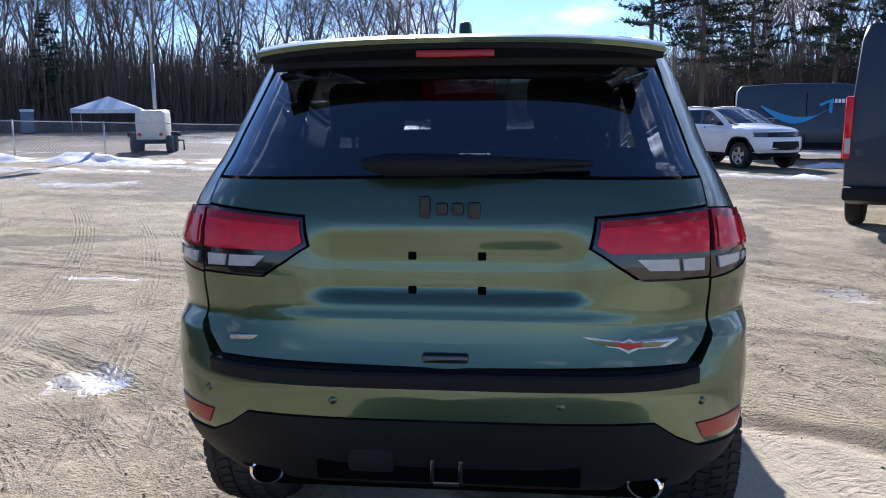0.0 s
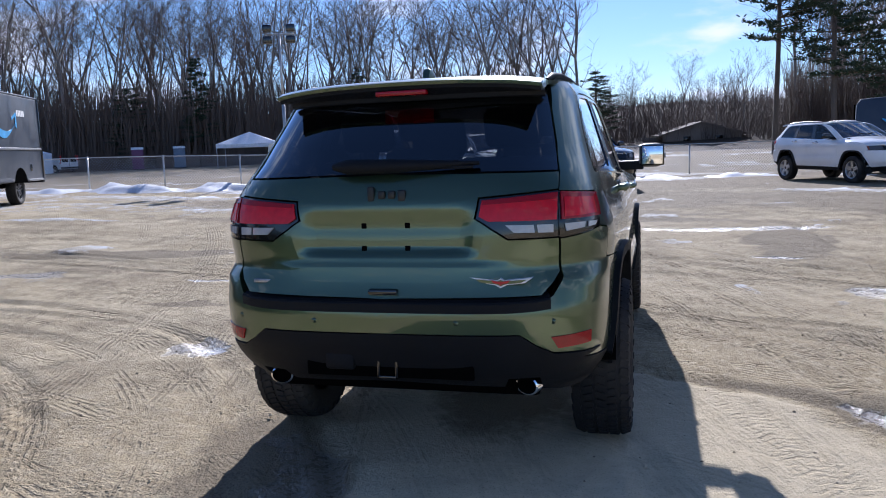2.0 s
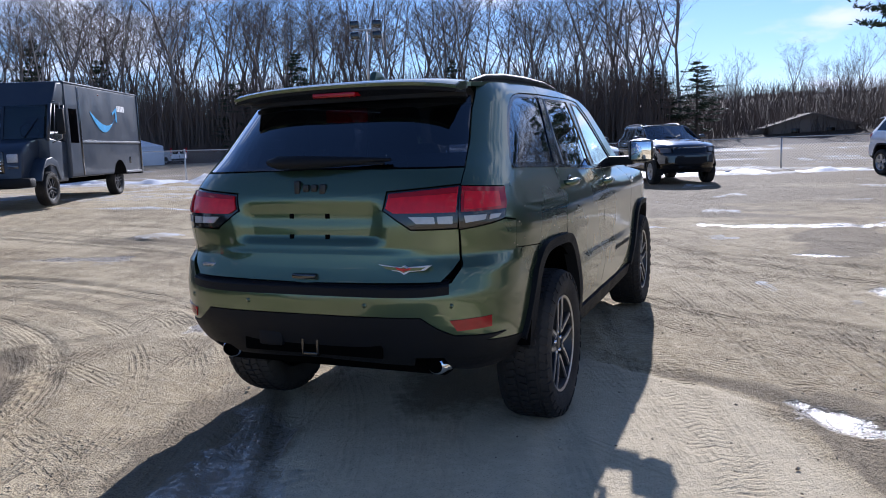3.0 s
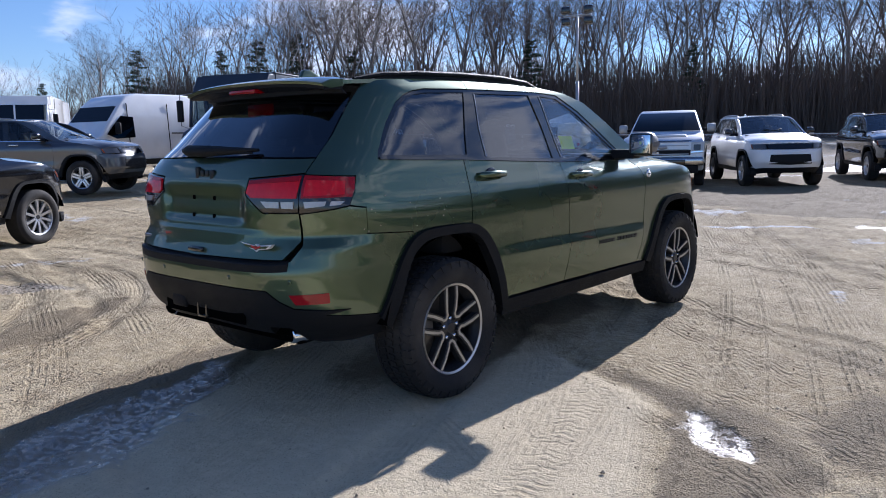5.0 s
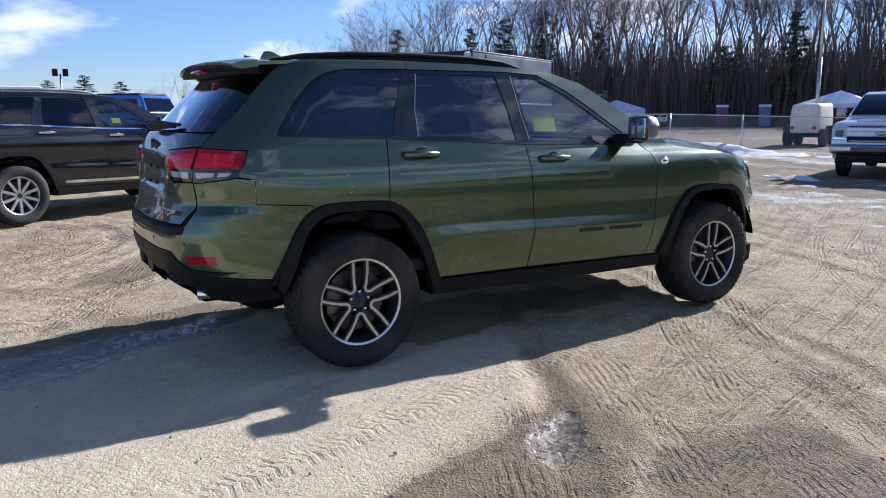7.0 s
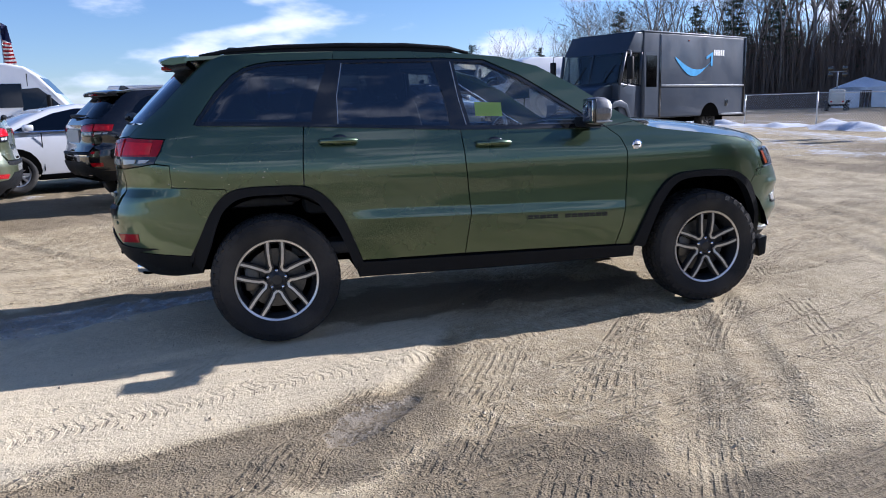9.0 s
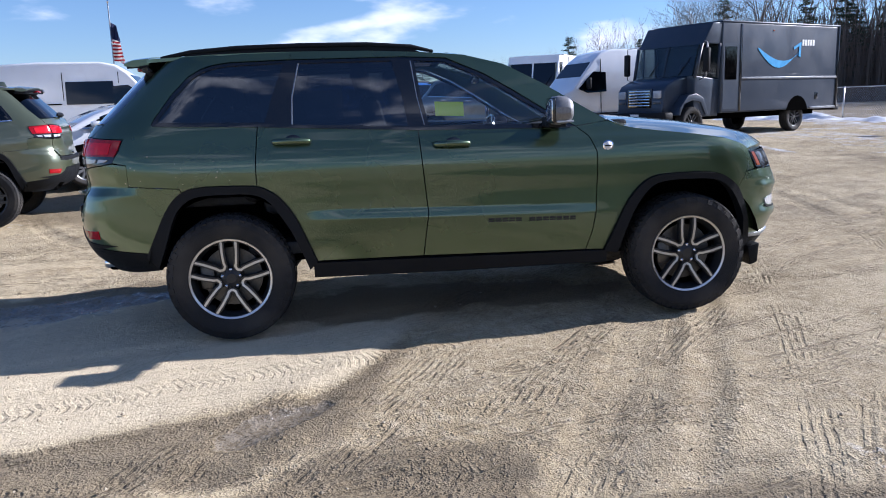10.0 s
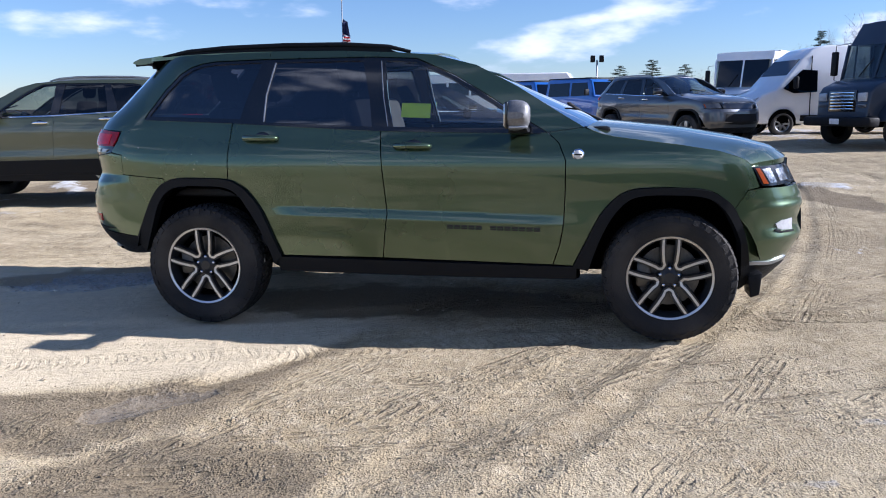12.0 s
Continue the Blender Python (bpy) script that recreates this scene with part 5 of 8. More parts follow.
    faces = np.stack([idx[:-1, :-1], idx[:-1, 1:], idx[1:, 1:], idx[1:, :-1]], -1).reshape(-1, 4)
    me = bpy.data.meshes.new("ground")
    me.vertices.add(nx * ny)
    me.vertices.foreach_set("co", np.stack([X, Y, Z], -1).ravel())
    me.loops.add(faces.size)
    me.loops.foreach_set("vertex_index", faces.ravel())
    me.polygons.add(len(faces))
    me.polygons.foreach_set("loop_start", np.arange(0, faces.size, 4))
    me.polygons.foreach_set("use_smooth", np.ones(len(faces), bool))
    me.update(calc_edges=True)
    for nm, arr in (("across", across), ("along", along), ("track", mask), ("wet", wet), ("snow", snow * (1 - wood)), ("litter", wood), ("damp_and_shade", damp_and_shade), ("lug", lug), ("pale", pale)):
        me.attributes.new(nm, "FLOAT", "POINT").data.foreach_set("value", arr.ravel().astype(np.float32))
    me.materials.append(dirt_material())
    return tagged(new("ground", me), "tan packed dirt lot with tyre tracks, puddles and old snow", "ground", kind="structure")


def dirt_material():
    m, n, l, b = shader("packed_dirt")
    co = n.new("ShaderNodeTexCoord")

    def attr(nm):
        a = n.new("ShaderNodeAttribute")
        a.attribute_name = nm
        return a.outputs["Fac"]

    def noise_tex(scale, detail=6.0, rough=0.6):
        t = n.new("ShaderNodeTexNoise")
        t.inputs["Scale"].default_value, t.inputs["Detail"].default_value, t.inputs["Roughness"].default_value = scale, detail, rough
        l.new(co.outputs["Object"], t.inputs["Vector"])
        return t.outputs["Fac"]

    def math_node(op, a, c=None, clamp=False):
        t = n.new("ShaderNodeMath")
        t.operation, t.use_clamp = op, clamp
        for i, v in enumerate((a, c)):
            if v is None:
                continue
            if isinstance(v, (int, float)):
                t.inputs[i].default_value = v
            else:
                l.new(v, t.inputs[i])
        return t.outputs[0]

    def span(v, lo, hi, a=0.0, c=1.0):
        t = n.new("ShaderNodeMapRange")
        t.inputs["From Min"].default_value, t.inputs["From Max"].default_value = lo, hi
        t.inputs["To Min"].default_value, t.inputs["To Max"].default_value = a, c
        l.new(v, t.inputs["Value"])
        return t.outputs[0]

    def mix(f, c1, c2):
        t = n.new("ShaderNodeMixRGB")
        for i, v in ((0, f), (1, c1), (2, c2)):
            if isinstance(v, tuple):
                t.inputs[i].default_value = (*v, 1)
            elif isinstance(v, float):
                t.inputs[i].default_value = v
            else:
                l.new(v, t.inputs[i])
        return t.outputs[0]

    def lumps(scale, share):
        """Scattered clods: height 0 to 1, and a random value for each."""
        t = n.new("ShaderNodeTexVoronoi")
        t.inputs["Scale"].default_value = scale
        l.new(warp.outputs[0], t.inputs["Vector"])
        sp = n.new("ShaderNodeSeparateColor")
        l.new(t.outputs["Color"], sp.inputs[0])
        return math_node("MULTIPLY", span(t.outputs["Distance"], 0.08, 0.50, 1.0, 0.0), span(sp.outputs[0], 1 - share, 1.05 - share), True)

    def wheel_arcs(centre, waves, seed, near, far, share):
        """Ribbed marks of many wheel passes on arcs about one centre: the groove's depth, 0 to 1."""
        dist = n.new("ShaderNodeVectorMath")
        dist.operation = "DISTANCE"
        dist.inputs[1].default_value = (*centre, 0)
        l.new(warp.outputs[0], dist.inputs[0])
        d = dist.outputs["Value"]
        band = n.new("ShaderNodeTexNoise")
        band.noise_dimensions = "1D"
        band.inputs["Scale"].default_value, band.inputs["Detail"].default_value = 2.6, 1.0
        l.new(math_node("ADD", d, seed), band.inputs["W"])
        here = span(band.outputs["Fac"], 0.60 - share, 0.66 - share)
        here = math_node("MULTIPLY", here, span(noise_tex(0.8 + 0.13 * seed % 0.5, 4.0), 0.40, 0.56), True)
        here = math_node("MULTIPLY", here, math_node("MULTIPLY", span(d, near, near + 0.5), span(d, far, far + 1.5, 1.0, 0.0), True), True)
        rib = math_node("SINE", math_node("ADD", math_node("MULTIPLY", d, waves), math_node("MULTIPLY", noise_tex(7.0, 3.0), 2.2)))
        return math_node("MULTIPLY", span(rib, 0.35, -0.55), math_node("MULTIPLY", here, span(noise_tex(13.0, 4.0), 0.40, 0.60), True), True)

    big, mid, fine, grit = noise_tex(0.30), noise_tex(2.3), noise_tex(14.0), noise_tex(110.0, 3.0)
    warp = n.new("ShaderNodeMixRGB")
    warp.inputs["Fac"].default_value = 0.012
    wn_tex = n.new("ShaderNodeTexNoise")
    wn_tex.inputs["Scale"].default_value = 6.0
    l.new(co.outputs["Object"], wn_tex.inputs["Vector"]); l.new(co.outputs["Object"], warp.inputs[1]); l.new(wn_tex.outputs["Color"], warp.inputs[2])
    pale = attr("pale")
    off_strip = span(pale, 0.0, 0.8, 1.0, 0.12)
    # rough, clodded ground away from the smooth sandy strip
    rough_place = math_node("MULTIPLY", math_node("MULTIPLY", span(noise_tex(0.9, 5.0), 0.32, 0.54), span(mid, 0.28, 0.56), True), off_strip)
    col = mix(span(big, 0.38, 0.62), (0.430, 0.336, 0.195), (0.600, 0.492, 0.315))
    col = mix(span(mid, 0.44, 0.70, 0.0, 0.70), col, (0.345, 0.268, 0.158))
    col = mix(span(fine, 0.46, 0.70, 0.0, 0.60), col, (0.690, 0.580, 0.395))
    col = mix(span(grit, 0.53, 0.63, 0.0, 0.75), col, (0.150, 0.116, 0.076))
    # dry pale sand
    col = mix(math_node("MULTIPLY", pale, 0.74), col, mix(span(fine, 0.35, 0.65), (0.720, 0.610, 0.425), (0.600, 0.500, 0.335)))
    col = mix(math_node("MULTIPLY", pale, span(grit, 0.60, 0.70, 0.0, 0.45)), col, (0.26, 0.20, 0.13))
    # damp dark ground in broad patches, and the shade painted under the green car
    ragged = math_node("ADD", math_node("MULTIPLY", mid, 0.5), math_node("MULTIPLY", fine, 0.5))
    damp_and_shade_at = span(math_node("ADD", attr("damp_and_shade"), math_node("MULTIPLY", math_node("SUBTRACT", ragged, 0.5), 0.8)), 0.18, 0.42)
    damp_and_shade_at = math_node("MULTIPLY", damp_and_shade_at, span(attr("damp_and_shade"), 0.0, 0.08), True)
    stray = math_node("MULTIPLY", span(noise_tex(0.40, 5.0), 0.50, 0.66, 0.0, 0.60), span(mid, 0.35, 0.6, 0.3, 1.0), True)
    stray = math_node("MULTIPLY", stray, span(pale, 0.0, 0.6, 1.0, 0.0))
    damp_and_shade = math_node("MAXIMUM", damp_and_shade_at, stray)
    col = mix(math_node("MULTIPLY", damp_and_shade, 0.74), col, mix(span(grit, 0.45, 0.60), (0.205, 0.158, 0.098), (0.125, 0.098, 0.064)))
    # clods, dark where they are damp
    small_clods = math_node("MULTIPLY", lumps(78.0, 0.68), rough_place, True)
    large_clods = math_node("MULTIPLY", lumps(36.0, 0.36), math_node("MULTIPLY", rough_place, span(noise_tex(2.1, 3.0), 0.45, 0.60), True), True)
    clods = math_node("MAXIMUM", small_clods, large_clods)
    col = mix(math_node("MULTIPLY", clods, 0.35), col, (0.230, 0.178, 0.112))
    # ribbed marks of many passes, and lugged prints across their track
    arcs = math_node("MAXIMUM", wheel_arcs((-5.6, -3.3), 150.0, 1.7, 1.6, 8.0, 0.13), wheel_arcs((-36.7, -11.0), 138.0, 5.1, 30.0, 52.0, 0.09))
    arcs = math_node("MAXIMUM", arcs, wheel_arcs((-11.6, -24.2), 150.0, 9.3, 22.0, 44.0, 0.06))
    arcs = math_node("MAXIMUM", arcs, wheel_arcs((9.3, 12.2), 143.0, 13.9, 3.0, 14.0, 0.05))
    arcs = math_node("MULTIPLY", arcs, span(pale, 0.0, 1.0, 1.0, 0.30))
    a, d, k = attr("along"), attr("across"), math_node("MULTIPLY", attr("track"), attr("lug"), True)
    chev = math_node("ADD", math_node("MULTIPLY", a, 118.0), math_node("MULTIPLY", math_node("ABSOLUTE", d), 42.0))
    chev = math_node("ADD", chev, math_node("MULTIPLY", noise_tex(9.0, 3.0), 3.0))
    prints = math_node("MULTIPLY", span(math_node("SINE", chev), 0.0, 0.5), math_node("MULTIPLY", k, span(noise_tex(16.0, 4.0), 0.40, 0.60), True), True)
    prints = math_node("MULTIPLY", prints, span(noise_tex(1.3, 3.0), 0.34, 0.52), True)
    col = mix(math_node("MULTIPLY", arcs, 0.62), col, (0.150, 0.115, 0.072))
    col = mix(math_node("MULTIPLY", prints, 0.38), col, (0.170, 0.130, 0.082))
    col = mix(attr("litter"), col, mix(span(mid, 0.3, 0.7), (0.060, 0.043, 0.030), (0.105, 0.078, 0.055)))
    # wet, ice and snow
    wet = span(math_node("ADD", attr("wet"), math_node("MULTIPLY", math_node("SUBTRACT", ragged, 0.5), 1.6)), 0.25, 0.50)
    wet = math_node("MULTIPLY", wet, span(attr("wet"), 0.0, 0.08), True)
    col = mix(math_node("MULTIPLY", wet, 0.42), col, (0.125, 0.105, 0.080))
    snow = span(math_node("ADD", attr("snow"), math_node("MULTIPLY", math_node("SUBTRACT", ragged, 0.5), 3.0)), 0.36, 0.66)
    snow = math_node("MULTIPLY", snow, span(attr("snow"), 0.0, 0.08), True)
    col = mix(math_node("MULTIPLY", snow, 0.92), col, mix(span(noise_tex(3.5), 0.36, 0.62), (0.74, 0.75, 0.77), (0.44, 0.39, 0.31)))
    l.new(col, b.inputs["Base Color"])
    icy = math_node("MULTIPLY", wet, span(noise_tex(28.0, 4.0), 0.40, 0.56), True)
    dry = math_node("SUBTRACT", span(damp_and_shade, 0.0, 1.0, 0.96, 0.92), math_node("MULTIPLY", icy, 0.84))
    rough = math_node("SUBTRACT", dry, math_node("MULTIPLY", snow, 0.12), True)
    l.new(rough, b.inputs["Roughness"])
    b.inputs["Diffuse Roughness"].default_value = 0.3
    l.new(span(wet, 0.0, 1.0, 0.16, 0.95), b.inputs["Specular IOR Level"])
    h = math_node("ADD", math_node("MULTIPLY", fine, 0.40), math_node("MULTIPLY", grit, 0.34))
    h = math_node("ADD", h, math_node("MULTIPLY", noise_tex(38.0, 4.0), 0.40))
    h = math_node("ADD", h, math_node("MULTIPLY", small_clods, 0.32))
    h = math_node("ADD", h, math_node("MULTIPLY", large_clods, 0.70))
    h = math_node("SUBTRACT", h, math_node("MULTIPLY", arcs, 0.45))
    h = math_node("MULTIPLY", h, span(wet, 0.0, 1.0, 1.0, 0.30))
    h = math_node("MULTIPLY", h, span(pale, 0.0, 1.0, 1.0, 0.70))
    h = math_node("SUBTRACT", h, math_node("MULTIPLY", prints, 0.26))
    bp = n.new("ShaderNodeBump")
    bp.inputs["Strength"].default_value, bp.inputs["Distance"].default_value = 1.0, 0.028
    l.new(h, bp.inputs["Height"])
    l.new(bp.outputs[0], b.inputs["Normal"])
    return m


ground = build_ground()


# ---- trees ----
def grow(rng, height, spread=0.5, levels=4, twigs=5):
    """Limbs of a bare tree as (start, end, r0, r1, level)."""
    segs = []

    def limb(p, d, length, r, level):
        steps = 6 if level == 1 else (3 if level < 4 else 2)
        pts = [p]
        for i in range(steps):
            d = (d + Vector((rng.uniform(-1, 1), rng.uniform(-1, 1), rng.uniform(-0.3, 0.9))) * (0.10 if level == 1 else 0.20)).normalized()
            q = pts[-1] + d * (length / steps)
            t0, t1 = i / steps, (i + 1) / steps
            segs.append((pts[-1], q, r * (1 - 0.78 * t0), r * (1 - 0.78 * t1), level))
            pts.append(q)
            if level < levels and (level > 1 or i >= 1):
                for _ in range(rng.choice((1, 2, 2)) if level == 1 else rng.choice((1, 1, 2)) if level < levels - 1 else twigs):
                    a = rng.uniform(0, 2 * math.pi)
                    s = rng.uniform(0.45, 0.95)
                    side = Vector((math.cos(a), math.sin(a), 0))
                    nd = (d * (1.0 - 0.35 * spread) + side * s * (0.7 + spread) + Vector((0, 0, 0.15))).normalized()
                    limb(q, nd, length * rng.uniform(0.36, 0.60) * (1 - 0.25 * t1 if level == 1 else 1), r * (1 - 0.7 * t1) * rng.uniform(0.38, 0.6), level + 1)
    # a clear stem that forks into a few long limbs
    d = Vector((rng.uniform(-0.07, 0.07), rng.uniform(-0.07, 0.07), 1)).normalized()
    stem, r, p = height * rng.uniform(0.34, 0.50), height * 0.0105, Vector((0, 0, -0.2))
    for i in range(5):
        d = (d + Vector((rng.uniform(-1, 1), rng.uniform(-1, 1), 0)) * 0.06).normalized()
        q = p + d * stem / 5
        segs.append((p, q, r * (1 - 0.06 * i), r * (1 - 0.06 * (i + 1)), 0))
        p = q
        if i >= 2:
            a = rng.uniform(0, 2 * math.pi)
            limb(p, (d * 0.5 + Vector((math.cos(a), math.sin(a), 0.25)) * 0.7).normalized(), height * rng.uniform(0.12, 0.26), r * 0.30, 2)
    turn = rng.uniform(0, 2 * math.pi)
    forks = rng.choice((2, 3, 3))
    for k in range(forks):
        a = turn + 2 * math.pi * k / forks + rng.uniform(-0.5, 0.5)
        lean = rng.uniform(0.16, 0.30) + 0.25 * spread
        limb(p, (d + Vector((math.cos(a), math.sin(a), 0)) * lean).normalized(), (height - stem) * rng.uniform(0.85, 1.08), r * rng.uniform(0.50, 0.68), 1)
    return segs


def tubes(segs, thin):
    verts, faces = [], []
    for p, q, r0, r1, level in segs:
        sides = 6 if level == 0 else (4 if level == 1 else 3)
        r0, r1 = max(r0, thin), max(r1, thin * 0.6)
        d = (q - p).normalized()
        up = Vector((0, 0, 1)) if abs(d.z) < 0.9 else Vector((1, 0, 0))
        a = d.cross(up).normalized()
        b = d.cross(a)
        base = len(verts)
        for c, r in ((p, r0), (q, r1)):
            for k in range(sides):
                t = 2 * math.pi * k / sides
                verts.append(tuple(c + a * (math.cos(t) * r) + b * (math.sin(t) * r)))
        for k in range(sides):
            j = (k + 1) % sides
            faces.append((base + k, base + j, base + sides + j, base + sides + k))
    return verts, faces


TREE_KINDS = []


def tree_kind(seed, height, levels=4, thin=0.012, twigs=4):
    rng = random.Random(seed)
    segs = grow(rng, height, spread=rng.uniform(0.45, 0.95), levels=levels, twigs=twigs)
    t = thing("tree", "tall bare winter tree at the edge of the wood", "tree", "bare trees of the wood edge")
    raw("trunk", *tubes([s for s in segs if s[4] <= 1], thin), BARK, t, smooth=True)
    raw("crown", *tubes([s for s in segs if s[4] > 1], thin), TWIG, t, "bare twigs")
    return t, segs


def pine_mesh(seed, height, bare=0.45):
    rng = random.Random(seed)
    segs = [(Vector((0, 0, -0.3)), Vector((0.15, 0.1, height * 0.5)), height * 0.0095, height * 0.007, 0), (Vector((0.15, 0.1, height * 0.5)), Vector((0, 0, height)), height * 0.007, 0.02, 0)]
    nv, nf = [], []
    z = height * bare
    while z < height * 0.985:
        t = (z / height - bare) / (1 - bare)
        reach = height * 0.17 * (1 - t) ** 0.75 * (0.55 + 0.45 * min(t * 4, 1)) + 0.35
        for _ in range(rng.choice((2, 3, 3, 4))):
            a = rng.uniform(0, 2 * math.pi)
            L = reach * rng.uniform(0.55, 1.15)
            d = Vector((math.cos(a), math.sin(a), rng.uniform(-0.05, 0.25)))
            p0 = Vector((0.1, 0.05, z))
            p1 = p0 + d * L
            segs.append((p0, p1, 0.05 * (1 - t) + 0.02, 0.012, 2))
            for s in range(int(14 + L * 14)):
                f = rng.uniform(0.3, 1.05)
                c = p0 + d * (L * f) + Vector((rng.gauss(0, 0.16), rng.gauss(0, 0.16), rng.gauss(0.06, 0.09))) * (0.7 + L * 0.12)
                for _k in range(3):
                    dd = Vector((rng.gauss(0, 1), rng.gauss(0, 1), rng.gauss(0.4, 0.7))).normalized()
                    e = dd.cross(Vector((rng.gauss(0, 1), rng.gauss(0, 1), rng.gauss(0, 1)))).normalized() * 0.05
                    b0 = len(nv)
                    nv += [tuple(c - e), tuple(c + e), tuple(c + dd * rng.uniform(0.18, 0.34))]
                    nf.append((b0, b0 + 1, b0 + 2))
        z += height * rng.uniform(0.018, 0.035)
    return segs, nv, nf


# ---- vehicles of simpler form ----
def heading(x, y, hx, hy, z=None):
    """Pose on the ground with the front (+y) towards (hx, hy)."""
    return Matrix.Translation((x, y, ground_z(x, y) if z is None else z)) @ Euler((0, 0, math.atan2(-hx, hy))).to_matrix().to_4x4()


def front_axle_pose(x, y, hx, hy, wheelbase):
    """Pose for a vehicle whose front axle's middle stands at (x, y)."""
    n = math.hypot(hx, hy)
    return heading(x - hx / n * wheelbase, y - hy / n * wheelbase, hx, hy)


def loft(profile, hw, bevel=0.05):
    """A body from a side profile of (y, z); its half width at each height comes from hw."""
    bm = bmesh.new()
    left = [bm.verts.new((-hw(z), y, z)) for y, z in profile]
    right = [bm.verts.new((hw(z), y, z)) for y, z in profile]
    bm.faces.new(left)
    bm.faces.new(right[::-1])
    for i in range(len(profile)):
        j = (i + 1) % len(profile)
        bm.faces.new((left[i], right[i], right[j], left[j]))
    bmesh.ops.recalc_face_normals(bm, faces=bm.faces)
    rim = [e for e in bm.edges if abs(e.verts[0].co.x - e.verts[1].co.x) < 0.4 * hw(1.0)]
    bmesh.ops.bevel(bm, geom=rim, offset=bevel, segments=3, affect="EDGES", profile=0.5)
    return bm


def plate_side(name, poly, hw, s, material, parent, out=0.006, thick=0.02, label=""):
    bm = bmesh.new()
    a = [bm.verts.new((s * (hw(z) + out), y, z)) for y, z in poly]
    b = [bm.verts.new((s * (hw(z) + out - thick), y, z)) for y, z in poly]
    bm.faces.new(a)
    bm.faces.new(b[::-1])
    for i in range(len(poly)):
        j = (i + 1) % len(poly)
        bm.faces.new((a[i], b[i], b[j], a[j]))
    bmesh.ops.recalc_face_normals(bm, faces=bm.faces)
    return part(name, bm, material, parent, label)


def plate_end(name, poly, at, material, parent, out=0.006, thick=0.02, label=""):
    """A plate on the front or rear: outline in (x, z), its y from at(z)."""
    bm = bmesh.new()
    a = [bm.verts.new((x, at(z) + out, z)) for x, z in poly]
    b = [bm.verts.new((x, at(z) + out - thick, z)) for x, z in poly]
    bm.faces.new(a)
    bm.faces.new(b[::-1])
    for i in range(len(poly)):
        j = (i + 1) % len(poly)
        bm.faces.new((a[i], b[i], b[j], a[j]))
    bmesh.ops.recalc_face_normals(bm, faces=bm.faces)
    return part(name, bm, material, parent, label)


def ring(cy, cz, r, n=20, lo=0.0):
    pts = [(cy + r * math.cos(t), cz + r * math.sin(t)) for t in np.linspace(0, 2 * math.pi, n, endpoint=False)]
    return [(y, max(z, lo)) for y, z in pts]


def wheels_and_arches(v, hw, wheelbase, r=0.36, style="ten", gauge=None):
    g = gauge or hw(0.5) - 0.10
    for s in (-1, 1):
        for y in (0.0, wheelbase):
            # no opening is cut: a near-black disc on the flank stands for its shade
            plate_side("wheel_arch", ring(y, r * 1.05, r * 1.22, lo=0.30), hw, s, DARK, v, out=0.004)
            wheel(v, (s * g, y, r), r, 0.24, style, turn=0.3 * y)


def mirrored(fn):
    for s in (-1, 1):
        fn(s)


def swoosh(name, parent, x, y0, z0, L, s, material):
    """A plain curved arrow mark on a flank, front end towards the rear of the writing."""
    pts_top, pts_bot = [], []
    for t in np.linspace(0, 1, 13):
        dip = -0.22 * abs(L) * math.sin(math.pi * t * 0.95)
        wd = 0.055 * abs(L) * math.sin(math.pi * min(t * 1.15 + 0.05, 1)) + 0.006
        pts_top.append((y0 + t * L, z0 + dip + wd))
        pts_bot.append((y0 + t * L, z0 + dip - wd))
    bm = add_slab(bmesh.new(), pts_top + pts_bot[::-1], x, x + s * 0.006)
    e = y0 + L
    d = 1 if L > 0 else -1
    a = abs(L)
    add_slab(bm, [(e - d * 0.16 * a, z0 + 0.03 * a), (e + d * 0.03 * a, z0 + 0.11 * a), (e + d * 0.02 * a, z0 - 0.12 * a), (e - d * 0.03 * a, z0 - 0.10 * a), (e - d * 0.02 * a, z0 + 0.05 * a), (e - d * 0.15 * a, z0 - 0.01 * a)], x + s * 0.001, x + s * 0.007)
    return part(name, bm, material, parent, "plain curved blue mark")


def bars(parent, x, y0, z0, L, h, s, n, material, label="plain lettering bars"):
    """Lettering as plain bars on a flank."""
    bm = bmesh.new()
    w = L / n
    for i in range(n):
        add_box(bm, (min(x, x + s * 0.006), min(y0 + i * w, y0 + (i + 0.72) * w), z0), (max(x, x + s * 0.006), max(y0 + i * w, y0 + (i + 0.72) * w), z0 + h))
    ob = part("lettering", bm, material, parent, label)
    ob["kind"] = "stuff"
    return ob


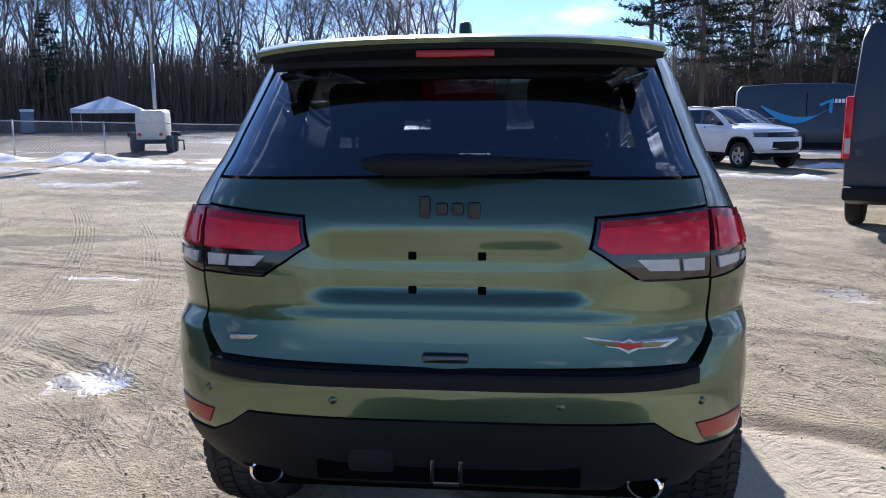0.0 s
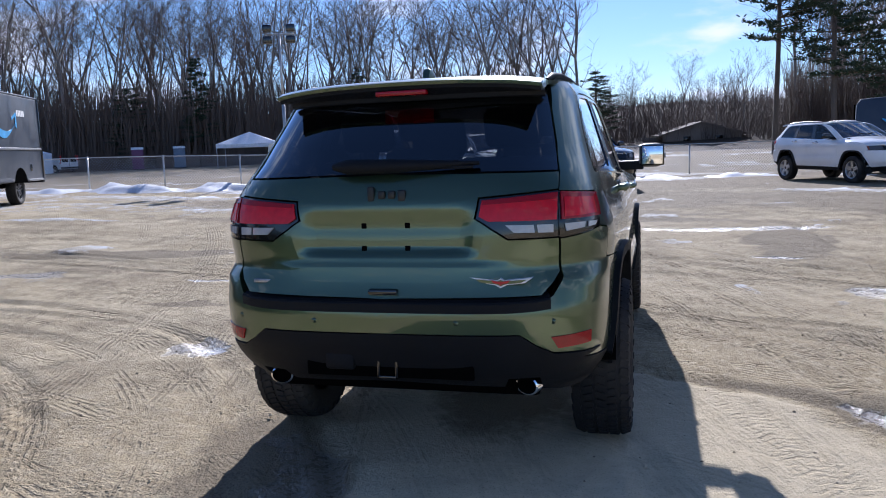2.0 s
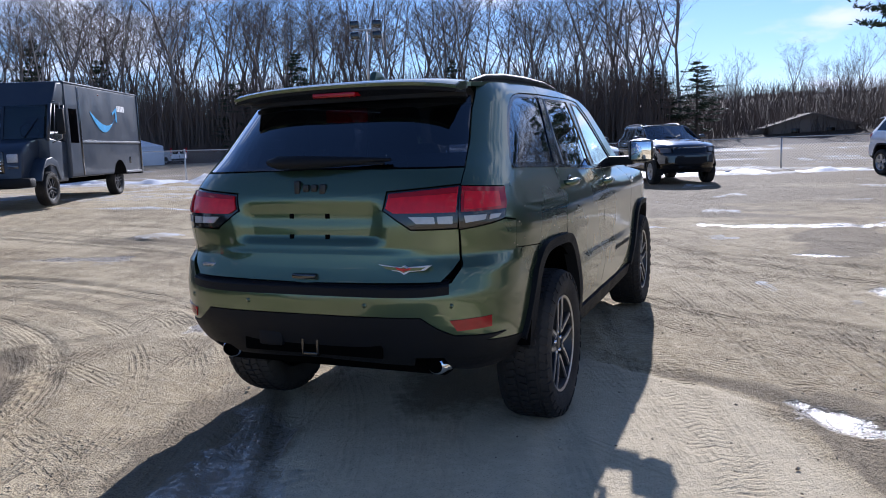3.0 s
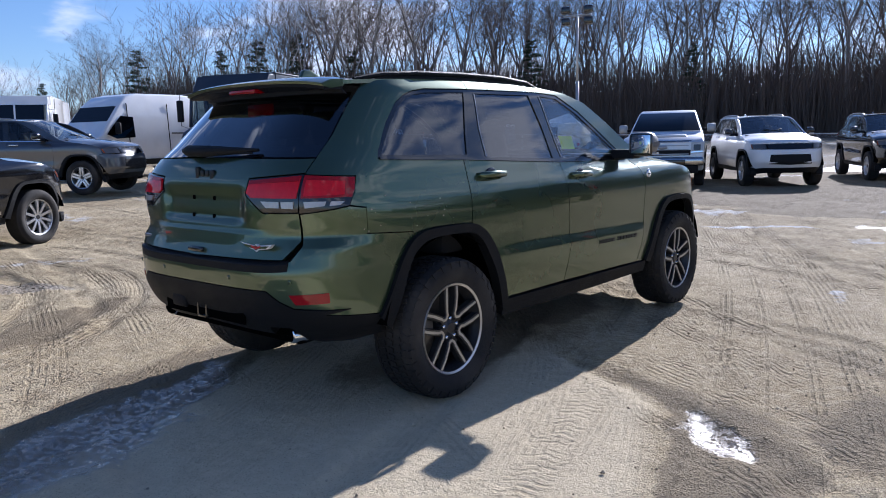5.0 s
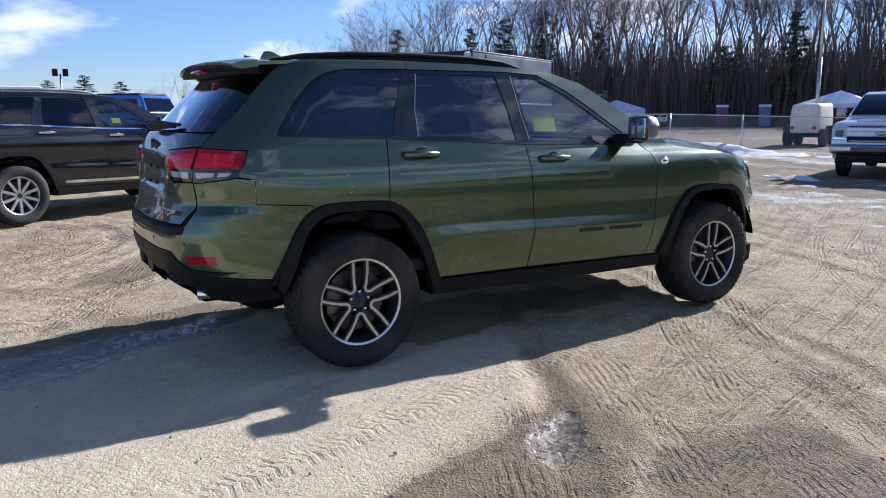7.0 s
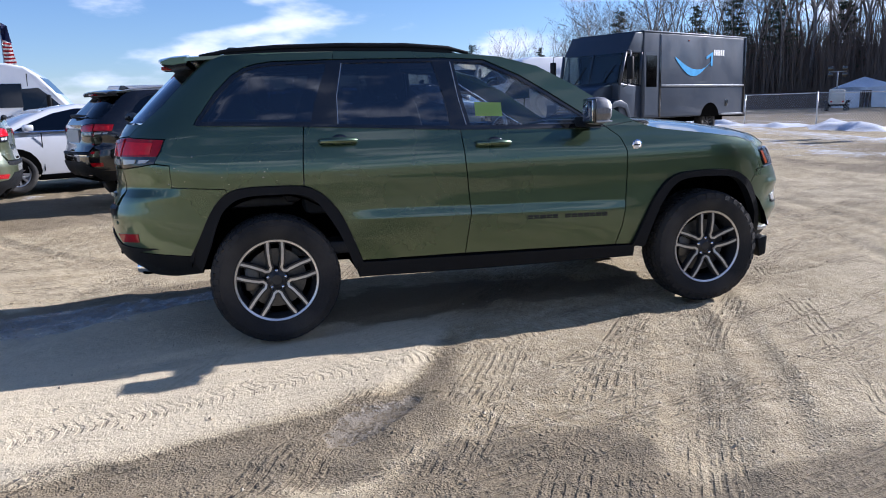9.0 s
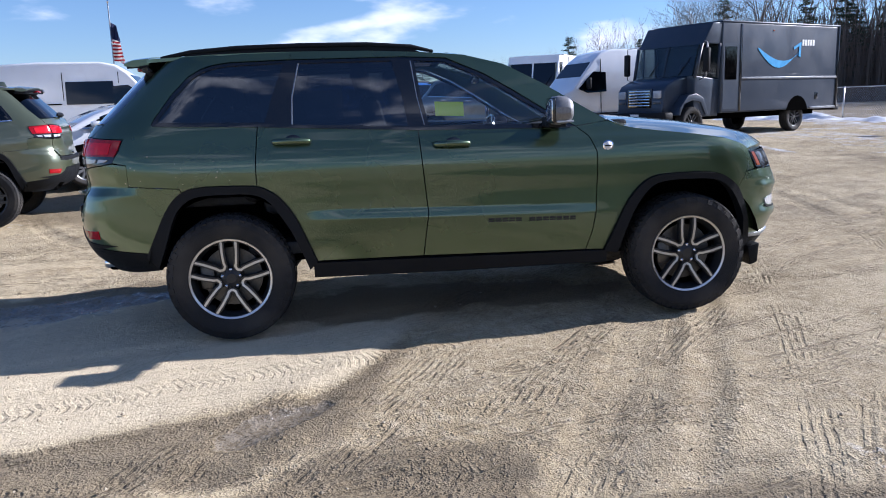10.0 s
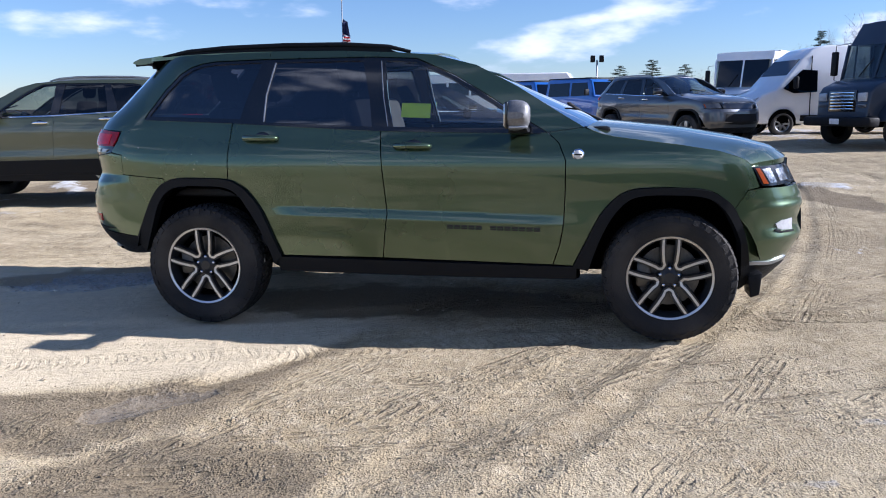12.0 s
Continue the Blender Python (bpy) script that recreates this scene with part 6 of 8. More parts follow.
def cargo_van(label, m, colour, name="cargo_van", marked=False, side_glass=False, low=0.0):
    v = thing(name, label, "van", "vans and trucks of the lot", m)
    k = 1 - low
    hw = table((0.3, 0.94), (0.6, 0.99), (1.3, 1.01), (1.7, 0.98), (2.5 * k, 0.88), (2.76 * k, 0.80))
    prof = [(-1.0, 0.42), (-1.04, 1.0), (-0.98, 2.45 * k), (-0.86, 2.66 * k), (0.5, 2.74 * k), (2.4, 2.72 * k), (2.85, 2.62 * k), (3.2, 2.36 * k), (3.62, 1.88), (4.02, 1.40), (4.42, 1.25), (4.62, 1.06), (4.74, 0.62), (4.62, 0.36), (-0.9, 0.36)]
    part("body", loft(prof, hw, 0.07), colour, v)
    lower = table((0.3, 0.945), (0.6, 0.995), (0.7, 1.0))

    def one(s):
        plate_side("door_window", [(2.74, 1.32), (2.74, 1.96), (3.20, 1.99), (3.48, 1.74), (3.80, 1.42), (3.46, 1.28)], hw, s, GLASS_TINT, v)
        plate_side("sill_guard", [(0.55, 0.44), (3.2, 0.44), (3.2, 0.62), (0.55, 0.62)], hw, s, TRIM, v)
        for y in (1.25, 2.90):
            plate_side("door_seam", [(y, 0.5), (y + 0.02, 0.5), (y + 0.02, 2.4 * k), (y, 2.4 * k)], hw, s, DARK, v, out=0.003)
        plate_side("slide_rail", [(-0.85, 1.42), (1.2, 1.42), (1.2, 1.46), (-0.85, 1.46)], hw, s, DARK if not marked else SATIN, v, out=0.006)
        if side_glass:
            plate_side("side_window", [(1.35, 1.42), (2.75, 1.42), (2.75, 2.12 * k), (1.35, 2.12 * k)], hw, s, GLASS_TINT, v)
        part("door_mirror", box((min(s * 1.02, s * 1.22), 3.42, 1.42), (max(s * 1.02, s * 1.22), 3.54, 1.78), 0.04), TRIM, v)
        plate_side("tail_lamp", [(-0.99, 0.95), (-0.86, 0.95), (-0.88, 1.75), (-0.98, 1.75)], hw, s, RED_LENS, v)
        part("tail_lamp", box((min(s * 0.89, s * 0.99), -1.06, 0.95), (max(s * 0.89, s * 0.99), -1.0, 1.75), 0.03), RED_LENS, v)
        part("reverse_lamp", box((min(s * 0.90, s * 0.97), -1.07, 1.02), (max(s * 0.90, s * 0.97), -1.04, 1.22), 0.01), CLEAR_LENS, v)
        plate_end("headlamp", [(s * 0.62, 0.92), (s * 0.93, 0.92), (s * 0.95, 1.16), (s * 0.70, 1.10)], table((0.6, 4.74), (1.0, 4.68), (1.22, 4.5)), CLEAR_LENS, v, out=0.012, thick=0.06)
        if marked:
            swoosh("curved_mark", v, s * 1.01, -0.2 if s > 0 else 2.1, 1.86, 2.2 if s > 0 else -2.2, s, BLUE_MARK)
            bars(v, s * 0.985, 2.0 if s > 0 else -0.15, 1.95, 0.55 if s > 0 else -0.55, 0.13, s, 5, WHITE_MARK)
    mirrored(one)
    at = table((1.42, 3.98), (1.88, 3.62), (2.36 * k, 3.2))
    plate_end("windscreen", [(-0.92, 1.45), (0.92, 1.45), (0.82, 2.30 * k), (-0.82, 2.30 * k)], at, GLASS_TINT, v, out=0.02)
    plate_end("grille", [(-0.55, 0.72), (0.55, 0.72), (0.58, 1.05), (-0.58, 1.05)], table((0.62, 4.74), (1.0, 4.68), (1.22, 4.5)), TRIM, v, out=0.012)
    part("front_bumper", box((-0.97, 4.58, 0.36), (0.97, 4.80, 0.66), 0.06), TRIM, v)
    rb = box((-0.95, -1.16, 0.42), (0.95, -0.98, 0.60), 0.04)
    part("rear_bumper", rb, TRIM, v)
    for x in (-0.45, 0.45) if colour is not NAVY_PAINT else ():
        part("rear_door_window", box((x - 0.33, -1.045, 1.55), (x + 0.33, -1.01, 2.15 * k), 0.02), GLASS_TINT, v)
    part("door_seam", box((-0.012, -1.05, 0.62), (0.012, -1.0, 2.5 * k)), DARK, v)
    wheels_and_arches(v, hw, 3.75, 0.36, "seven")
    return v


def step_van(label, m, colour, name="step_van", marked=True, long=1.0):
    v = thing(name, label, "delivery truck", "vans and trucks of the lot", m)
    flat_hw = lambda z: 1.16
    r = -1.95
    body = loft([(r, 0.62), (r, 2.93), (r + 0.1, 3.0), (3.40, 3.0), (3.40, 0.62)], flat_hw, 0.05)
    part("box_body", body, colour, v)
    cab_hw = table((0.5, 1.06), (1.6, 1.08), (2.6, 1.13), (3.0, 1.14))
    brow = 2.42 if marked else 2.66
    part("cab", loft([(3.38, 0.55), (3.38, 1.52), (4.30, 1.62), (4.36, 1.60), (4.36, 0.55)], cab_hw, 0.04), colour, v)
    part("cab_roof", loft([(3.38, brow), (3.38, 2.99), (3.75, 2.97) if marked else (4.02, 2.97), (4.12, brow)], cab_hw, 0.04), colour, v)
    for s in (-1, 1):
        for y0, y1, z1 in ((4.34, 4.13, brow), (3.44, 3.44, brow), (3.98, 3.90, brow)):
            post = tube([(s * 1.05, y0, 1.55), (s * 1.10, y1, z1 + 0.02)], 0.045 if y0 != 3.98 else 0.02, 6)
            part("cab_post", post, colour, v)
    part("driver_seat", box((-0.75, 3.45, 1.3), (-0.25, 3.62, 2.15), 0.05), CABIN, v)
    wheel_rim = [(-0.5 + 0.22 * math.cos(t), 4.0 + 0.06 * math.sin(t), 1.78 + 0.20 * math.sin(t)) for t in np.linspace(0, 2 * math.pi, 17)]
    part("steering_wheel", tube(wheel_rim, 0.018, 6, False), GLOSS_BLACK, v)
    hood_hw = table((0.5, 0.80), (1.6, 0.84))
    part("bonnet", loft([(4.30, 0.62), (4.30, 1.62), (4.75, 1.55), (5.10, 1.40), (5.22, 1.25), (5.24, 0.70)], hood_hw, 0.06), colour, v)
    at = table((1.62, 4.36), (brow, 4.12), (3.0, 4.0))
    for x0, x1 in ((-0.98, -0.03), (0.03, 0.98)):
        plate_end("windscreen", [(x0, 1.62), (x1, 1.62), (x1, brow), (x0, brow)], at, GLASS_LIGHT if marked else GLASS_TINT, v, out=0.0, thick=0.006)
        wipe = tube([(x0 + 0.45, at(1.64) + 0.02, 1.64), (x0 + 0.15, at(2.1) + 0.02, 2.1)], 0.012, 6)
        part("wiper", wipe, TRIM, v)
    for x in (-0.02,):
        plate_end("windscreen_bar", [(-0.03, 1.60), (0.03, 1.60), (0.03, brow), (-0.03, brow)], at, GLOSS_BLACK if marked else colour, v, out=0.022, thick=0.04)
    gr = bmesh.new()
    for i in range(6):
        add_box(gr, (-0.36, 5.22, 0.86 + i * 0.075), (0.36, 5.262, 0.90 + i * 0.075), 0.008)
    part("grille", gr, CHROME if marked else TRIM, v, "horizontal bright grille bars")
    part("grille_back", box((-0.42, 5.20, 0.82), (0.42, 5.245, 1.32), 0.01), GLOSS_BLACK, v)
    part("front_bumper", box((-1.05, 5.10, 0.48), (1.05, 5.42, 0.70), 0.05), TRIM, v)
    part("plate", box((-0.15, 5.42, 0.53), (0.15, 5.43, 0.66), 0.004), WHITE_MARK, v, "plain white plate")
    part("rear_bumper", box((-1.12, r - 0.22, 0.55), (1.12, r + 0.02, 0.68), 0.03), TRIM, v)
    part("roof_cap", box((-1.17, r - 0.015, 2.975), (1.17, 3.42, 3.03), 0.02), colour, v)

    def one(s):
        part("headlamp", box((min(s * 0.50, s * 0.74), 5.20, 1.06), (max(s * 0.50, s * 0.74), 5.27, 1.26), 0.02), CLEAR_LENS, v)
        part("turn_signal", box((min(s * 0.50, s * 0.74), 5.21, 0.92), (max(s * 0.50, s * 0.74), 5.255, 1.0), 0.01), SMOKE_LENS, v)
        part("front_wing", loft([(3.80, 0.62), (4.02, 1.05), (4.30, 1.16), (4.60, 1.12), (4.92, 0.80), (4.95, 0.62), (4.90, 0.60), (4.75, 0.90), (4.43, 0.98), (4.12, 0.92), (3.92, 0.60)], table((0, 0.15)), 0.02), colour, v).location.x = s * 0.95
        plate_side("door_window", [(3.46, 1.56), (3.46, brow), (4.10, brow), (4.32, 1.62)], cab_hw, s, GLASS_LIGHT, v, out=-0.02, thick=0.006)
        plate_side("side_door", [(2.72, 0.72), (3.34, 0.72), (3.34, 2.45), (2.72, 2.45)], flat_hw, s, colour, v, out=0.006)
        plate_side("side_door_window", [(2.80, 1.50), (3.28, 1.50), (3.28, 2.36), (2.80, 2.36)], flat_hw, s, GLASS_TINT, v, out=0.012)
        part("corner_post", box((min(s * 1.12, s * 1.185), r - 0.02, 0.60), (max(s * 1.12, s * 1.185), r + 0.06, 3.01), 0.01), colour if not marked else GLOSS_BLACK, v)
        part("seam_post", box((min(s * 1.15, s * 1.172), 2.58, 0.66), (max(s * 1.15, s * 1.172), 2.66, 2.95), 0.005), GLOSS_BLACK, v)
        part("rub_rail", box((min(s * 1.15, s * 1.185), r + 0.06, 1.50), (max(s * 1.15, s * 1.185), 2.58, 1.56), 0.008), SATIN, v)
        part("sill_rail", box((min(s * 1.14, s * 1.18), r + 0.06, 0.62), (max(s * 1.14, s * 1.18), -0.62, 0.68), 0.008), SATIN, v)
        part("side_marker", box((min(s * 1.15, s * 1.175), 1.2, 2.80), (max(s * 1.15, s * 1.175), 1.26, 2.83), 0.005), AMBER, v)
        part("fuel_hatch", box((min(s * 1.15, s * 1.172), -0.98, 0.90), (max(s * 1.15, s * 1.172), -0.84, 1.10), 0.008), GLOSS_BLACK, v)
        arm = tube([(s * 1.12, 4.05, 2.50), (s * 1.38, 4.28, 2.45), (s * 1.38, 4.28, 1.60), (s * 1.12, 4.25, 1.50)], 0.015, 6)
        part("mirror_arm", arm, SATIN, v)
        part("door_mirror", box((min(s * 1.29, s * 1.47), 4.24, 1.70), (max(s * 1.29, s * 1.47), 4.34, 2.30), 0.03), TRIM, v)
        if marked:
            swoosh("curved_mark", v, s * 1.166, 1.9 if s < 0 else 0.0, 2.32, -1.9 if s < 0 else 1.9, s, BLUE_MARK)
            bars(v, s * 1.166, 2.05 if s > 0 else -0.10, 2.42, 0.5 if s > 0 else -0.62, 0.17, s, 5, WHITE_MARK)
    mirrored(one)
    g = 0.98
    for s in (-1, 1):
        for y in (0.0, 4.43):
            if y == 0:
                # near-black disc in place of the rear arch opening's shade
                plate_side("wheel_arch", ring(y, 0.50, 0.52, lo=0.60), flat_hw, s, DARK, v, out=0.004)
            wheel(v, (s * g, y, 0.41), 0.41, 0.26, "black", turn=y)
    part("chassis", box((-0.50, r + 0.1, 0.45), (0.50, 5.0, 0.64), 0.02), DARK, v)
    return v


def pickup(label, m, colour):
    v = thing("pickup_truck", label, "pickup truck", "", m)
    hw = table((0.4, 0.96), (0.8, 1.0), (1.15, 1.0), (1.32, 0.94), (1.9, 0.74), (1.98, 0.68))
    prof = [(-1.2, 0.62), (-1.22, 1.36), (0.70, 1.40), (0.78, 1.45), (0.95, 1.86), (1.2, 1.95), (2.45, 1.95), (2.70, 1.88), (3.35, 1.38), (3.6, 1.30), (4.45, 1.24), (4.62, 1.12), (4.66, 0.62), (4.5, 0.42), (-1.1, 0.52)]
    part("body", loft(prof, hw, 0.05), colour, v)
    at = table((1.38, 3.35), (1.88, 2.70))
    plate_end("windscreen", [(-0.86, 1.41), (0.86, 1.41), (0.70, 1.88), (-0.70, 1.88)], at, GLASS_TINT, v, out=0.02)
    fr = table((0.42, 4.5), (0.62, 4.66), (1.12, 4.62), (1.24, 4.45))
    plate_end("grille", [(-0.66, 0.80), (0.66, 0.80), (0.68, 1.16), (-0.68, 1.16)], fr, TRIM, v, out=0.02)
    for z in (0.82, 0.93, 1.03, 1.12):
        plate_end("grille_bar", [(-0.62, z), (0.62, z), (0.62, z + 0.022), (-0.62, z + 0.022)], fr, SATIN, v, out=0.03, thick=0.03)
    em = bmesh.new()
    bmesh.ops.create_uvsphere(em, u_segments=20, v_segments=8, radius=1, matrix=Matrix.Translation((0, 4.69, 1.0)) @ Matrix.Diagonal((0.12, 0.02, 0.05, 1)))
    part("oval_mark", em, SATIN, v, "plain oval mark")
    part("front_bumper", box((-0.99, 4.52, 0.55), (0.99, 4.80, 0.76), 0.07, None, 4), surface("dulled_chrome", (0.42, 0.43, 0.45), rough=0.18, metal=1.0), v, "chrome front bumper")
    part("bumper_slot", box((-0.55, 4.79, 0.58), (0.55, 4.806, 0.70), 0.01), GLOSS_BLACK, v)
    part("bonnet_bulge", box((-0.55, 3.45, 1.24), (0.55, 4.40, 1.31), 0.035, Matrix.Translation((0, 0.0, 0)) @ Euler((0.0, 0, 0)).to_matrix().to_4x4()), colour, v)
    part("air_dam", box((-0.85, 4.50, 0.36), (0.85, 4.72, 0.56), 0.03), TRIM, v)

    def one(s):
        plate_end("headlamp", [(s * 0.66, 0.84), (s * 0.96, 0.86), (s * 0.97, 1.12), (s * 0.68, 1.12)], fr, CLEAR_LENS, v, out=0.02, thick=0.08)
        plate_end("lamp_inner", [(s * 0.74, 0.92), (s * 0.90, 0.92), (s * 0.90, 1.06), (s * 0.74, 1.06)], fr, GLOSS_BLACK, v, out=0.028, thick=0.02)
        plate_end("lamp_rim", [(s * 0.68, 0.86), (s * 0.95, 0.88), (s * 0.95, 0.91), (s * 0.68, 0.89)], fr, CHROME, v, out=0.03, thick=0.02)
        plate_side("front_window", [(1.95, 1.40), (1.95, 1.80), (2.55, 1.80), (3.1, 1.42)], hw, s, GLASS_LIGHT, v)
        plate_side("rear_window", [(1.0, 1.44), (1.1, 1.80), (1.85, 1.80), (1.85, 1.42)], hw, s, GLASS_TINT, v)
        part("door_mirror", box((min(s * 1.02, s * 1.24), 2.92, 1.36), (max(s * 1.02, s * 1.24), 3.06, 1.58), 0.04), SATIN, v)
        part("mirror_arm", box((min(s * 0.90, s * 1.04), 2.97, 1.40), (max(s * 0.90, s * 1.04), 3.03, 1.46), 0.01), TRIM, v)
        for y in (0.85, 1.9, 3.0):
            plate_side("door_seam", [(y, 0.6), (y + 0.012, 0.6), (y + 0.012, 1.35), (y, 1.35)], hw, s, DARK, v, out=0.003)
    mirrored(one)
    wheels_and_arches(v, hw, 3.7, 0.42, "five", 0.86)
    return v


def sedan(label, m, colour, name="sedan", group="", style="ten"):
    v = thing(name, label, "car", group, m)
    hw = table((0.25, 0.86), (0.5, 0.91), (0.85, 0.92), (0.98, 0.88), (1.40, 0.64), (1.50, 0.56))
    prof = [(-1.0, 0.40), (-1.06, 0.72), (-0.98, 1.0), (-0.55, 1.05), (-0.35, 1.10), (0.3, 1.38), (0.9, 1.47), (1.6, 1.49), (2.1, 1.42), (2.55, 1.26), (3.05, 1.02), (3.52, 0.86), (3.72, 0.70), (3.76, 0.45), (3.6, 0.24), (-0.9, 0.28)]
    part("body", loft(prof, hw, 0.06), colour, v)
    at = table((1.02, 3.05), (1.26, 2.55), (1.42, 2.1))
    plate_end("windscreen", [(-0.78, 1.06), (0.78, 1.06), (0.58, 1.39), (-0.58, 1.39)], at, GLASS_TINT, v, out=0.02)
    plate_end("rear_window", [(-0.72, 1.12), (0.72, 1.12), (0.58, 1.34), (-0.58, 1.34)], table((1.10, -0.35), (1.36, 0.2)), GLASS_TINT, v, out=-0.02)

    def one(s):
        plate_side("front_window", [(1.32, 1.04), (1.34, 1.41), (1.70, 1.41), (2.10, 1.33), (2.45, 1.20), (2.78, 1.05)], hw, s, GLASS_TINT, v)
        plate_side("rear_door_window", [(0.05, 1.07), (0.40, 1.32), (0.85, 1.40), (1.26, 1.41), (1.24, 1.04)], hw, s, GLASS_TINT, v)
        plate_side("window_trim", [(-0.05, 1.04), (2.82, 1.02), (2.82, 1.035), (-0.05, 1.06)], hw, s, CHROME, v, out=0.012)
        part("door_mirror", box((min(s * 0.90, s * 1.06), 2.52, 1.04), (max(s * 0.90, s * 1.06), 2.68, 1.15), 0.035), colour, v)
        plate_side("headlamp", [(3.18, 0.84), (3.48, 0.68), (3.64, 0.66), (3.62, 0.78)], hw, s, SMOKE_LENS, v)
        plate_side("tail_lamp", [(-1.0, 0.80), (-0.60, 0.84), (-0.62, 0.96), (-0.98, 0.97)], hw, s, RED_LENS, v)
        for y in (0.0, 1.28, 2.36):
            plate_side("door_seam", [(y, 0.36), (y + 0.01, 0.36), (y + 0.01, 1.0), (y, 1.0)], hw, s, DARK, v, out=0.003)
    mirrored(one)
    part("grille", box((-0.62, 3.66, 0.38), (0.62, 3.775, 0.60), 0.02), GLOSS_BLACK, v)
    part("sill", box((-0.88, 0.4, 0.20), (0.88, 2.45, 0.30), 0.02), DARK, v)
    wheels_and_arches(v, hw, 2.82, 0.335, style, 0.80)
    return v


def off_roader(label, m, colour):
    v = thing("off_road_car", label, "car", "blue off-road cars", m)
    hw = table((0.5, 0.78), (1.2, 0.80), (1.85, 0.70))
    part("body", loft([(-0.65, 0.55), (-0.68, 1.22), (-0.62, 1.80), (-0.5, 1.86), (1.50, 1.84), (1.62, 1.78), (1.85, 1.28), (3.05, 1.18), (3.12, 1.10), (3.12, 0.62), (2.9, 0.5)], hw, 0.05), colour, v)
    part("hard_top", box((-0.66, -0.66, 1.80), (0.66, 1.52, 1.89), 0.04), TRIM, v)
    plate_end("windscreen", [(-0.70, 1.32), (0.70, 1.32), (0.62, 1.74), (-0.62, 1.74)], table((1.28, 1.85), (1.78, 1.62)), GLASS_TINT, v, out=0.02)
    part("front_bumper", box((-0.85, 3.10, 0.52), (0.85, 3.34, 0.70), 0.04), TRIM, v)
    part("spare_wheel_cover", tube([(0, -0.92, 1.05), (0, -0.66, 1.05)], 0.36, 20), TRIM, v)

    def one(s):
        plate_side("front_window", [(0.70, 1.28), (0.70, 1.72), (1.45, 1.72), (1.62, 1.30)], hw, s, GLASS_TINT, v)
        plate_side("rear_window", [(-0.50, 1.28), (-0.48, 1.72), (0.58, 1.72), (0.60, 1.28)], hw, s, GLASS_TINT, v)
        for y in (0.0, 2.46):
            wheel(v, (s * 0.80, y, 0.40), 0.40, 0.26, "black", turn=y)
        lampb = tube([(s * 0.55, 3.10, 1.0), (s * 0.55, 3.15, 1.0)], 0.09, 16)
        part("headlamp", lampb, CLEAR_LENS, v)
        part("door_mirror", box((min(s * 0.86, s * 1.04), 1.62, 1.30), (max(s * 0.86, s * 1.04), 1.70, 1.50), 0.03), TRIM, v)
    mirrored(one)
    for i in range(7):
        part("grille_slot", box((-0.36 + i * 0.12 - 0.03, 3.115, 0.85), (-0.36 + i * 0.12 + 0.03, 3.13, 1.10), 0.006), DARK, v)
    return v


